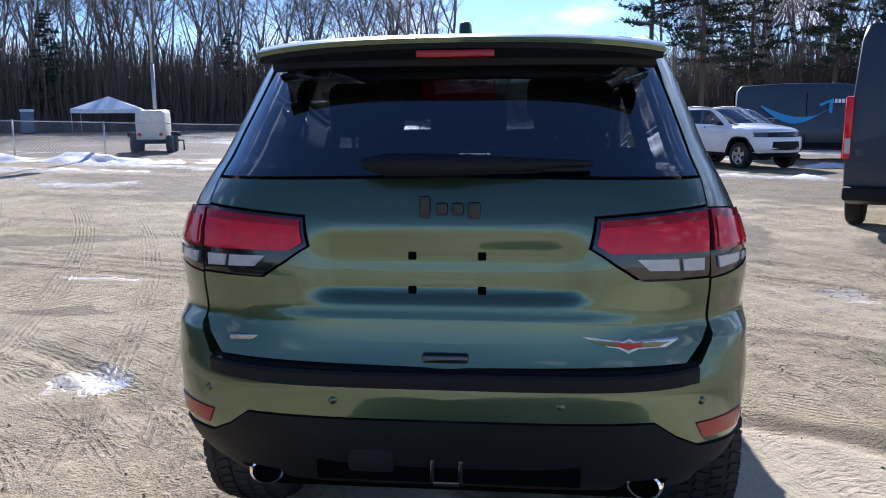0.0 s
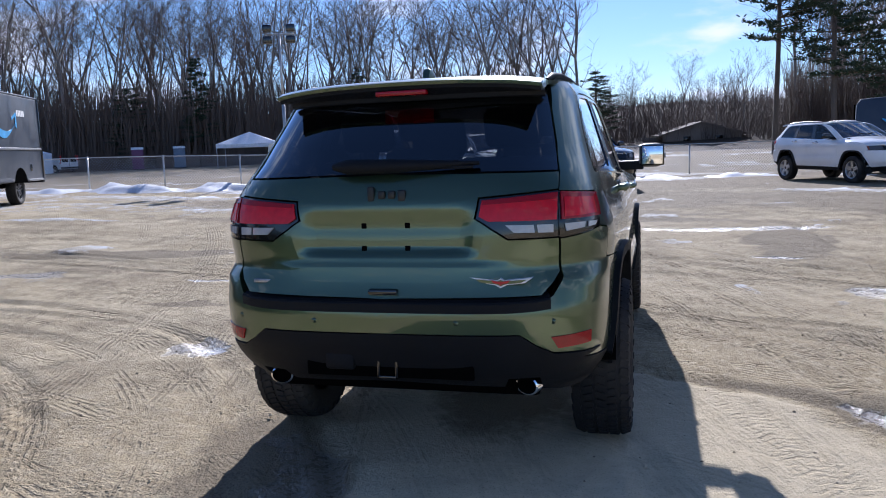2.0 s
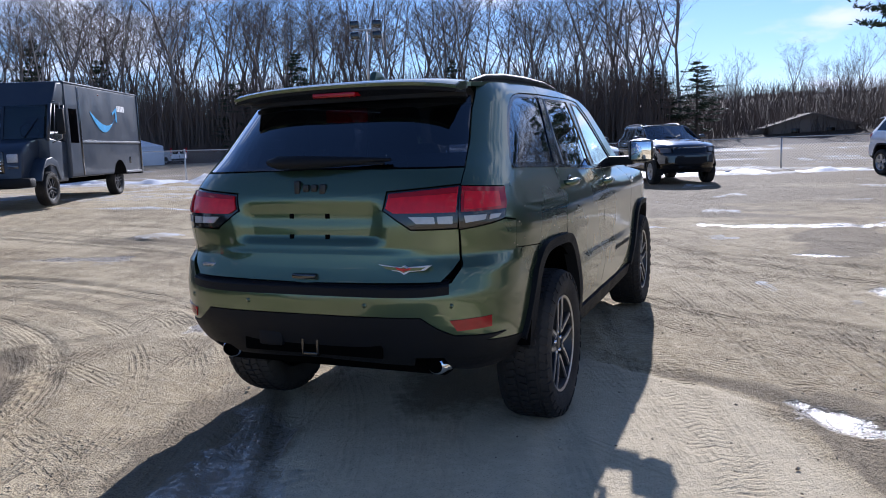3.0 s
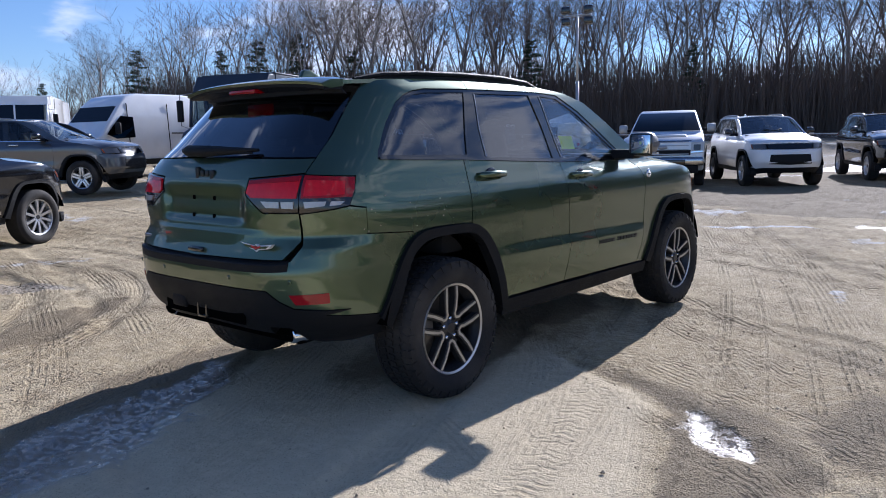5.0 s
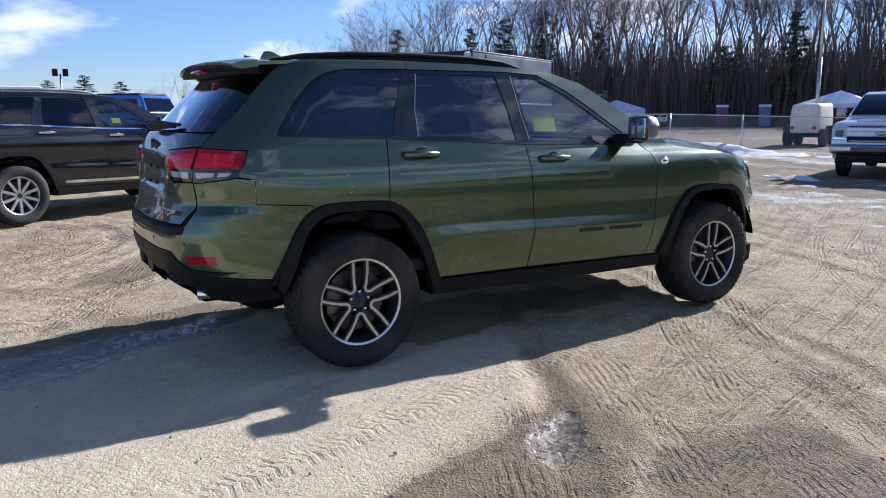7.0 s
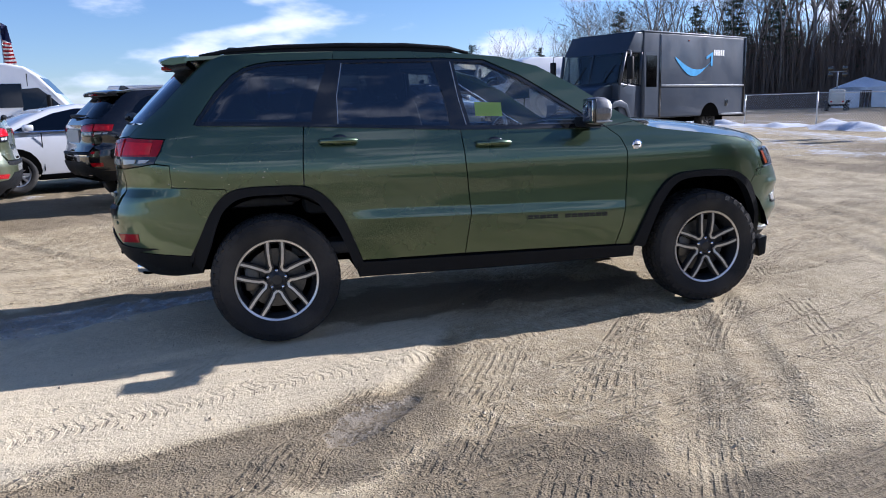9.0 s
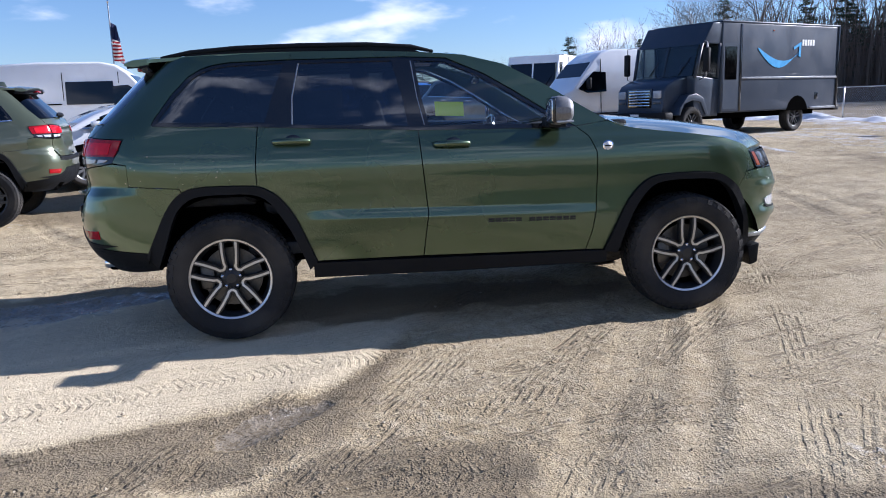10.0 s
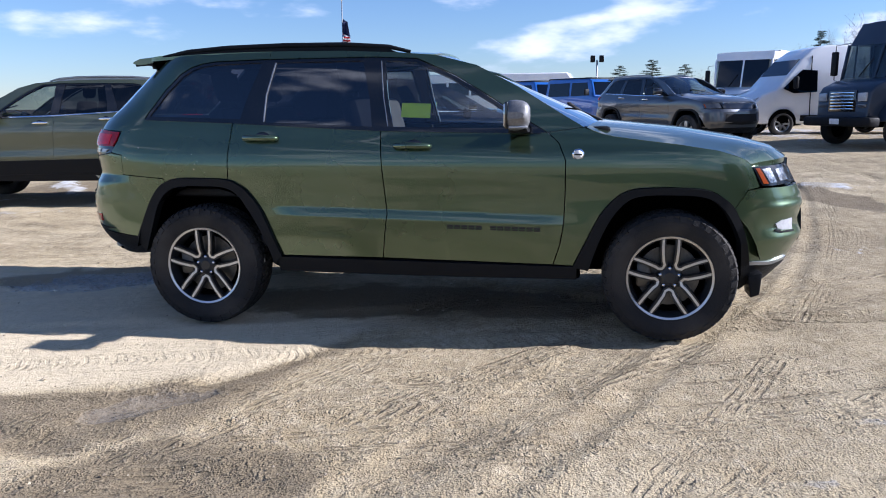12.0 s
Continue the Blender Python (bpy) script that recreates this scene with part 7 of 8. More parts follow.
# ---- the parked vehicles ----
def dress_hero(car):
    """Badges, exhausts, tow bar and small marks of the green car."""
    gate = next(o for o in car.children if o.name.split(".")[0] == "tailgate")
    door = [o for o in car.children if o.name.split(".")[0] == "front_door"]
    for s in (-1, 1):
        tip = lathe([(0.040, 0.0), (0.047, 0.004), (0.050, 0.016), (0.049, 0.10), (0.042, 0.10), (0.038, 0.02), (0.040, 0.0)], 28)
        m = Matrix.Translation((s * 0.548, -0.815, 0.470)) @ Euler((radians(6), 0, radians(90 - s * 14))).to_matrix().to_4x4() @ Matrix.Diagonal((1, 1.05, 0.85, 1))
        bmesh.ops.transform(tip, matrix=m, verts=tip.verts)
        part("exhaust_tip", tip, CHROME, car, "oval chrome exhaust tip")
        part("exhaust_pipe", tube([(s * 0.545, -0.75, 0.476), (s * 0.54, -0.55, 0.47), (s * 0.35, -0.1, 0.45)], 0.036, 10), DARK, car)
        for x in (0.30, 0.66):
            z = 0.762
            p = skin(flat(("x", x, z)).x / UM, z)
            d = tube([(s * p.x, p.y + 0.004, z), (s * p.x, p.y - 0.0025, z)], 0.011, 14)
            part("parking_sensor", d, GREEN, car)
        # writing and badge on the flanks
        x = half_width(1.9, 0.66) + 0.002
        lab = bmesh.new()
        for i in range(13):
            if i == 5:
                continue
            y = 1.60 + i * 0.0435
            for z0, z1 in ((0.660, 0.668), (0.672, 0.684)):
                add_box(lab, (min(s * x, s * (x + 0.004)), y, z0 - 0.01 * i / 13), (max(s * x, s * (x + 0.004)), y + 0.036, z1 - 0.01 * i / 13))
        o = part("lettering", lab, DECAL, door[0] if s > 0 else door[-1], "dark lettering as plain bars")
        o["kind"] = "stuff"
        bx = half_width(2.372, 1.107)
        part("round_badge", tube([(s * (bx - 0.004), 2.372, 1.107), (s * (bx + 0.005), 2.372, 1.107)], 0.034, 24), CHROME, car, "round white and dark badge")
        part("badge_face", tube([(s * (bx + 0.004), 2.372, 1.107), (s * (bx + 0.0065), 2.372, 1.107)], 0.026, 20), WHITE_MARK, car)
        part("badge_bar", box((min(s * (bx + 0.005), s * (bx + 0.008)), 2.350, 1.102), (max(s * (bx + 0.005), s * (bx + 0.008)), 2.394, 1.112), 0.001), DECAL, car)
    hitch = bmesh.new()
    add_box(hitch, (-0.045, -0.955, 0.515), (0.045, -0.86, 0.53), 0.004)
    add_box(hitch, (-0.045, -0.955, 0.590), (0.045, -0.86, 0.605), 0.004)
    add_box(hitch, (-0.045, -0.955, 0.515), (-0.032, -0.86, 0.605), 0.004)
    add_box(hitch, (0.032, -0.955, 0.515), (0.045, -0.86, 0.605), 0.004)
    part("tow_receiver", hitch, GLOSS_BLACK, car, "square black tow receiver")
    # flat near-black plate: the shade of a recess put into its colour
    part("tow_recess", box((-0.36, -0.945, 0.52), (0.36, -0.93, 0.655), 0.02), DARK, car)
    part("tow_socket", box((-0.27, -0.965, 0.55), (-0.14, -0.93, 0.63), 0.015), TRIM, car)
    y_at = lambda x, z: skin(flat(("x", abs(x) + 1e-4, z)).x / UM, z).y + 0.0
    # curved dark mark in the middle of the gate, as plain shapes
    lg = bmesh.new()
    for i, (x, w, h0, h1) in enumerate(((-0.075, 0.030, -0.030, 0.034), (-0.030, 0.032, -0.018, 0.016), (0.012, 0.032, -0.018, 0.016), (0.054, 0.034, -0.032, 0.018))):
        y = y_at(x, 1.265)
        add_box(lg, (x, y - 0.012, 1.265 + h0), (x + w, y + 0.01, 1.265 + h1), 0.007)
    part("gate_badge", lg, DECAL, gate, "small dark badge of plain shapes")
    wing = bmesh.new()
    y = y_at(0.48, 0.925) - 0.016
    pts = [(0.35, 0.938), (0.46, 0.926), (0.475, 0.934), (0.49, 0.926), (0.60, 0.938), (0.57, 0.916), (0.50, 0.908), (0.475, 0.895), (0.45, 0.908), (0.38, 0.916)]
    w2 = [((x - 0.475) * 0.82 + 0.475, (z - 0.918) * 0.62 + 0.918) for x, z in pts]
    add_slab(wing, pts, y, y + 0.02, "xz")
    part("wing_badge", wing, WHITE_MARK, gate, "silver and red winged badge")
    part("wing_badge_face", add_slab(bmesh.new(), w2, y - 0.002, y + 0.01, "xz"), GREEN, gate)
    part("wing_badge_mark", add_slab(bmesh.new(), [((x - 0.475) * 0.30 + 0.475, (z - 0.918) * 0.5 + 0.917) for x, z in pts], y - 0.004, y + 0.01, "xz"), RED_MARK, gate)
    for x in (-0.093, 0.093):
        for z in (1.048, 1.140):
            part("plate_clip", box((x - 0.011, y_at(x, z) + 0.016, z - 0.011), (x + 0.011, y_at(x, z) + 0.036, z + 0.011), 0.003), DARK, gate)
    part("dealer_mark", box((-0.60, y_at(-0.55, 0.92) - 0.010, 0.905), (-0.50, y_at(-0.55, 0.92) + 0.02, 0.920), 0.003), SATIN, gate, "plain silver bar")
    # paper in the front passenger window
    u0, u1 = 1.30, 1.48
    bm = bmesh.new()
    q = [(u0, 1.325), (u1, 1.318), (u1, 1.405), (u0, 1.412)]
    bm.faces.new([bm.verts.new((half_width(y, z) - 0.022, y, z)) for y, z in q])
    part("window_paper", bm, PAPER_GREEN, car, "yellow-green paper in the window")
    # dried mud specks by the rear wheel
    mud_rng = random.Random(21)
    mud = bmesh.new()
    for i in range(16):
        y, z = mud_rng.uniform(-0.60, 0.12), 0.975 + abs(mud_rng.gauss(0, 0.05))
        u = flat(("y", y, z)).x / UM
        p, nrm = skin(u, z), skin_normal(u, z)
        r = mud_rng.uniform(0.0015, 0.004)
        m = Matrix.Translation(p + nrm * 0.001) @ nrm.to_track_quat("X", "Z").to_matrix().to_4x4() @ Matrix.Diagonal((0.002, r * mud_rng.uniform(0.6, 2.2), r, 1))
        bmesh.ops.create_icosphere(mud, subdivisions=1, radius=1, matrix=m)
    o = part("mud_specks", mud, surface("dried_mud", (0.48, 0.42, 0.32), rough=0.95), car, "dried pale mud specks")
    o["kind"] = "stuff"
    pm = tube([(0.0, 1.72, 1.62), (0.0, 1.70, 1.58)], 0.01, 6)
    add_box(pm, (-0.12, 1.67, 1.535), (0.12, 1.70, 1.595), 0.015)
    part("interior_mirror", pm, GLOSS_BLACK, car)


hero_car = suv("green_suv", "dark olive green sport utility vehicle with black wheel arches", Matrix.Translation((-0.02, 0, 0)), GREEN, wheel_style="trail", flare=TRIM, chrome_trim=False, cell=0.08)
dress_hero(hero_car)
LONG = (1.0, 1.06, 1.02)
ROW = "sport utility vehicles along the lot"
suv("white_suv", "white three-row sport utility vehicle facing the lot", front_axle_pose(-2.70, 17.3, 0.56, -0.83, 3.09), WHITE_PAINT, LONG, ROW, flare=WHITE_PAINT)
suv("black_suv", "black three-row sport utility vehicle facing the lot", front_axle_pose(-0.45, 20.4, 0.44, -0.90, 3.09), BLACK_PAINT, LONG, ROW, flare=BLACK_PAINT)
suv("white_suv", "white three-row sport utility vehicle standing beside old snow", front_axle_pose(7.35, 20.9, 0.43, -0.90, 3.09), WHITE_PAINT, LONG, ROW, flare=WHITE_PAINT)
def dress_neighbour(car, k):
    """Bright gate bars and a window paper for the black car, stretched by k like its body."""
    def at(x, z, out):
        p = skin(flat(("x", abs(x) + 1e-4, z)).x / UM, z)
        return p.y - out

    def strip(name, x1, z0, z1, material, out, label=""):
        b = bmesh.new()
        n = 12
        rows_ = []
        for i in range(n + 1):
            x = lerp(-x1, x1, i / n)
            rows_.append([b.verts.new((x * k[0], (at(x, (z0 + z1) / 2, out) + dy) * k[1], z * k[2])) for dy, z in ((0, z0), (0, z1), (0.03, z1), (0.03, z0))])
        for r0, r1 in zip(rows_, rows_[1:]):
            for i in range(4):
                b.faces.new((r0[i], r0[(i + 1) % 4], r1[(i + 1) % 4], r1[i]))
        b.faces.new(rows_[0]); b.faces.new(rows_[-1])
        bmesh.ops.recalc_face_normals(b, faces=b.faces)
        part(name, b, material, car, label)
    strip("gate_bar", 0.40, 1.205, 1.245, CHROME, 0.012, "bright chrome gate bar")
    strip("plate_recess", 0.30, 0.98, 1.18, SATIN, 0.006, "plain grey plate panel")
    strip("bumper_strip", 0.62, 0.800, 0.818, CHROME, 0.010, "thin chrome bumper strip")
    for s in (-1, 1):
        b = box((min(s * 0.36, s * 0.52), -0.93, 0.50), (max(s * 0.36, s * 0.52), -0.84, 0.58), 0.02)
        part("exhaust_finisher", b, CHROME, car)
    b = bmesh.new()
    b.faces.new([b.verts.new(((half_width(y, z) - 0.022) * k[0], y * k[1], z * k[2])) for y, z in ((1.40, 1.325), (1.53, 1.318), (1.53, 1.39), (1.40, 1.397))])
    part("window_paper", b, PAPER_GREEN, car, "yellow-green paper in the window")


NEAR_K = (1.03, 1.04, 0.99)
dress_neighbour(suv("black_suv", "glossy black sport utility vehicle with silver trim and bright wheels", front_axle_pose(-8.70, 1.0, -0.42, 0.91, 3.02), BLACK_PAINT, NEAR_K, ROW, flare=TRIM, wheel_style="ten"), NEAR_K)
suv("grey_suv", "graphite grey sport utility vehicle with bright wheels", front_axle_pose(-14.6, 5.66, 0.82, 0.55, 3.04), GREY_PAINT, (0.99, 1.043, 1.0), ROW, flare=GREY_PAINT)
suv("olive_suv", "olive green compact sport utility vehicle with black wheels", heading(-5.50, -3.95, 0.17, -0.985), GREEN_LIGHT, (0.95, 0.97, 1.02), ROW, flare=TRIM, wheel_style="black")
pickup("silver pickup truck with chrome grille facing the lot", front_axle_pose(-5.15, 15.95, 0.36, -0.93, 3.7), SILVER_PAINT)
sedan("silver sedan with many-spoked bright wheels", front_axle_pose(-9.6, -4.35, 0.5, -0.86, 2.82), SILVER_PAINT)
step_van("slate blue delivery step van with a curved blue mark", front_axle_pose(-14.9, 9.25, 0.43, -0.90, 4.43), NAVY_PAINT)
step_van("white delivery step van with dark windscreens", front_axle_pose(-27.2, 8.6, 0.85, -0.5, 4.43), WHITE_PAINT, marked=False)
cargo_van("white high-roof cargo van", front_axle_pose(-20.9, 8.3, 0.22, -0.97, 3.75), WHITE_PAINT)
cargo_van("white high-roof cargo van with dark side window", heading(-20.9, -9.3, -0.08, 1), WHITE_PAINT, side_glass=True)
cargo_van("white high-roof cargo van", heading(-23.9, -11.25, -0.08, 1), WHITE_PAINT)
cargo_van("slate blue delivery van with a curved blue mark", heading(8.9, 26.2, 1, -0.22), NAVY_PAINT, name="delivery_van", marked=True, low=0.04)
cargo_van("dark blue high-roof delivery van showing its rear", heading(5.70, 8.10, 0.47, 0.88), NAVY_PAINT, name="delivery_van", marked=False)
off_roader("blue off-road car with black hard top", heading(-22.6, 2.2, 0.75, 0.66), BLUE_PAINT)
off_roader("blue off-road car with black hard top", heading(-25.2, 0.2, 0.75, 0.66), BLUE_PAINT)
FAR = "cars parked beyond the fence"


def portable_toilet(label, x, y, material):
    v = thing("portable_toilet", label, "portable toilet", "portable toilets beyond the field", heading(x, y, 0.6, -0.8))
    part("cabin", box((-0.56, -0.56, 0.08), (0.56, 0.56, 2.05), 0.03), material, v)
    part("door", box((-0.40, 0.555, 0.16), (0.40, 0.585, 1.92), 0.01), material, v)
    part("roof", slab([(-0.60, 2.05), (0.60, 2.05), (0.48, 2.20), (0.0, 2.30), (-0.48, 2.20)], -0.60, 0.60, bevel=0.02), WHITE_MARK, v, "pale domed roof")
    part("base_skid", box((-0.58, -0.62, 0.0), (0.58, 0.62, 0.09), 0.01), DARK, v)
    return v


portable_toilet("purple plastic portable toilet with pale roof", -49.7, 64.7, surface("purple_plastic", (0.16, 0.05, 0.12), rough=0.5))
portable_toilet("blue-grey plastic portable toilet with pale roof", -46.5, 67.2, surface("blue_grey_plastic", (0.14, 0.19, 0.26), rough=0.5))


def far_house(x, y):
    v = thing("house", "dark weathered house with a low gable roof", "house", "", heading(x, y, 0.15, -1, ground_z(x, y) - 0.9))
    wall = surface("weathered_boards", (0.240, 0.195, 0.160), rough=0.9, vary=0.3, scale=0.8)
    part("wall", slab([(-5.0, -0.8), (5.0, -0.8), (5.0, 1.1), (0.0, 2.5), (-5.0, 1.1)], -4.0, 4.0, "xz"), wall, v)
    roof = bmesh.new()
    add_slab(roof, [(-5.7, 0.86), (0.0, 2.52), (5.7, 0.86), (5.7, 1.02), (0.0, 2.70), (-5.7, 1.02)], -4.4, 4.4, "xz")
    part("roof", roof, surface("grey_shingles", (0.210, 0.178, 0.155), rough=0.95, bump=0.4, fine=6, spec=0.1), v, "grey shingle roof")
    for x0 in (-2.6, 1.4):
        part("window", box((x0, 3.98, 0.1), (x0 + 1.0, 4.03, 0.8), 0.01), GLASS_TINT, v)
    part("extension", box((5.0, -2.5, -0.8), (7.2, 2.5, 0.8), 0.05), wall, v)
    return v


far_house(6.8, 107.0)
cargo_van("white van parked beyond the fence", heading(-56.9, 62.5, -1, 0.3), WHITE_PAINT, low=0.5)


# ---- fence, tents, light towers, flag ----
FENCE_LINE = [(-40.0, 17.0), (-26.0, 19.2), (-19.0, 20.3), (-13.5, 21.6), (-9.0, 23.6), (2.5, 29.0), (16.0, 30.5), (34.0, 31.0)]


def chain_link():
    f = thing("chain_link_fence", "galvanised chain-link fence with thin posts", "fence")
    for (x0, y0), (x1, y1) in zip(FENCE_LINE, FENCE_LINE[1:]):
        L = math.hypot(x1 - x0, y1 - y0)
        n = max(1, round(L / 3.6))
        top = []
        for i in range(n + 1):
            x, y = lerp(x0, x1, i / n), lerp(y0, y1, i / n)
            z = ground_z(x, y)
            top.append((x, y, z + 1.22))
            if i < n:
                part("post", tube([(x, y, z - 0.1), (x, y, z + 1.26)], 0.030, 8), GALV, f)
        part("top_rail", tube(top, 0.021, 6), GALV, f)
        if x0 > -27 and x1 < 35:
            verts, faces = [], []
            d = Vector((x1 - x0, y1 - y0, 0)).normalized()
            nrm = Vector((-d.y, d.x, 0)) * 0.0028
            step = 0.11
            for k in range(int(-1.15 / step), int(L / step)):
                for sgn in (1, -1):
                    a, b = k * step, k * step + 1.15
                    za, zb = (0.05, 1.20) if sgn > 0 else (1.20, 0.05)
                    if a < 0:
                        za, a = za + (zb - za) * (-a) / 1.15, 0.0
                    if b > L:
                        zb, b = za + (zb - za) * (L - a) / max(b - a, 1e-6), L
                    p = Vector((x0, y0, 0)) + d * a
                    q = Vector((x0, y0, 0)) + d * b
                    p.z, q.z = ground_z(p.x, p.y) + za, ground_z(q.x, q.y) + zb
                    w = (q - p).normalized().cross(nrm.normalized()) * 0.0034
                    i0 = len(verts)
                    for c in (p, q):
                        verts += [tuple(c + w), tuple(c - w * 0.5 + nrm), tuple(c - w * 0.5 - nrm)]
                    faces += [(i0 + j, i0 + (j + 1) % 3, i0 + 3 + (j + 1) % 3, i0 + 3 + j) for j in range(3)]
            o = raw("wire_mesh", verts, faces, GALV, f, "diamond wire mesh")
            o["kind"] = "stuff"
    return f


chain_link()


def tent(x, y, w, h, label, walls=False, turn=0.0):
    t = thing("canopy_tent", label, "tent", "white canopy tents", Matrix.Translation((x, y, ground_z(x, y))) @ Euler((0, 0, turn)).to_matrix().to_4x4())
    eave = h * 0.66
    b = bmesh.new()
    apex = b.verts.new((0, 0, h))
    cs = [b.verts.new((sx * w / 2, sy * w / 2, eave)) for sx, sy in ((-1, -1), (1, -1), (1, 1), (-1, 1))]
    ms = [b.verts.new((sx * w / 2, sy * w / 2, eave - 0.05)) for sx, sy in ((0, -1), (1, 0), (0, 1), (-1, 0))]
    lo = [b.verts.new((v.co.x, v.co.y, eave - 0.35)) for v in cs]
    for i in range(4):
        b.faces.new((apex, cs[i], ms[i]))
        b.faces.new((apex, ms[i], cs[(i + 1) % 4]))
        b.faces.new((cs[i], lo[i], lo[(i + 1) % 4], cs[(i + 1) % 4], ms[i]))
    bmesh.ops.recalc_face_normals(b, faces=b.faces)
    part("canopy", b, CANVAS, t, smooth=False)
    for sx in (-1, 1):
        for sy in (-1, 1):
            part("pole", tube([(sx * (w / 2 - 0.05), sy * (w / 2 - 0.05), 0), (sx * (w / 2 - 0.05), sy * (w / 2 - 0.05), eave)], 0.04, 6), GALV, t)
    if walls:
        for lo_, hi_ in (((-w / 2, -w / 2, 0), (-0.5, -w / 2 + 0.03, eave)), ((0.5, -w / 2, 0), (w / 2, -w / 2 + 0.03, eave)), ((w / 2 - 0.03, -w / 2, 0), (w / 2, w / 2, eave)), ((-w / 2, -w / 2, 0), (-w / 2 + 0.03, w / 2, eave)), ((-w / 2, w / 2 - 0.03, 0), (w / 2, w / 2, eave))):
            part("side_wall", box(lo_, hi_, 0.01), CANVAS, t)
    return t


tent(-36.2, 63.5, 5.6, 3.3, "white canopy tent with open sides", turn=0.4)
tent(-60.5, 60.2, 5.6, 3.0, "white canopy tent with closed walls", True, turn=0.9)


def light_tower(x, y, top, label, turn=0.0):
    v = thing("light_tower", label, "light tower", "mobile light towers", Matrix.Translation((x, y, ground_z(x, y))) @ Euler((0, 0, turn)).to_matrix().to_4x4())
    part("engine_box", loft([(-0.95, 0.48), (-1.0, 1.25), (-0.80, 1.62), (0.80, 1.68), (1.0, 1.30), (1.0, 0.48)], lambda z: 0.54, 0.14), surface("cream_enamel", (0.62, 0.60, 0.52), rough=0.45, dirt=(0.3, 0.26, 0.2), dirt_amount=0.3), v, "cream painted engine box")
    for s in (-1, 1):
        part("tail_lamp", tube([(s * 0.40, -1.02, 0.72), (s * 0.40, -0.96, 0.72)], 0.07, 14), RED_LENS, v)
    part("chassis", box((-0.60, -1.15, 0.36), (0.60, 1.6, 0.52), 0.02), DARK, v)
    for i in range(6):
        part("louvre", box((-0.40, 0.985 - i * 0.004, 0.66 + i * 0.075), (0.40, 1.015 - i * 0.004, 0.70 + i * 0.075), 0.006), SATIN, v)
    for s in (-1, 1):
        for wy in (-0.62, 0.62):
            wheel(v, (s * 0.66, wy, 0.34), 0.34, 0.24, "black")
        part("mudguard", slab([(-0.48, 0.62), (-0.40, 0.80), (0.40, 0.80), (0.48, 0.62), (0.42, 0.62), (0.36, 0.74), (-0.36, 0.74), (-0.42, 0.62)], s * 0.68, s * 0.94), TRIM, v)
        part("outrigger", tube([(s * 0.5, 1.2, 0.45), (s * 0.95, 1.25, 0.43), (s * 0.95, 1.25, 0.02)], 0.035, 8), DARK, v)
    part("tow_bar", tube([(0, 1.0, 0.62), (0, 2.2, 0.52)], 0.05, 8), DARK, v)
    mast = tube([(0, 0.55, 0.7), (0, 0.55, top * 0.55)], 0.075, 8)
    add_tube(mast, [(0, 0.55, top * 0.5), (0, 0.55, top)], 0.05, 8)
    part("mast", mast, GALV, v, "galvanised telescopic mast")
    part("cross_arm", tube([(-0.62, 0.55, top), (0.62, 0.55, top)], 0.04, 8), GALV, v)
    for sx in (-0.50, 0.50):
        for dz in (0.24, -0.24):
            part("floodlight", box((sx - 0.20, 0.40, top + dz - 0.16), (sx + 0.20, 0.66, top + dz + 0.16), 0.05), GLOSS_BLACK, v)
    return v


light_tower(-14.3, 26.8, 6.3, "white mobile light tower with tall mast and floodlights", 0.3)
light_tower(-46.0, 44.5, 3.0, "mobile light tower with lowered mast", 0.9)


def lamp_pole(x, y, h):
    v = thing("lamp_pole", "slender pole with a double floodlight head", "lamp", "", Matrix.Translation((x, y, ground_z(x, y))))
    part("pole", tube([(0, 0, 0), (0, 0, h)], [0.09, 0.06], 8), GALV, v)
    for s in (-1, 1):
        part("lamp_head", box((-0.15, s * 0.15 + (0 if s > 0 else -0.35), h - 0.15), (0.15, s * 0.15 + (0.35 if s > 0 else 0), h + 0.35), 0.05), TRIM, v)
    return v


lamp_pole(-55.0, 3.6, 4.2)


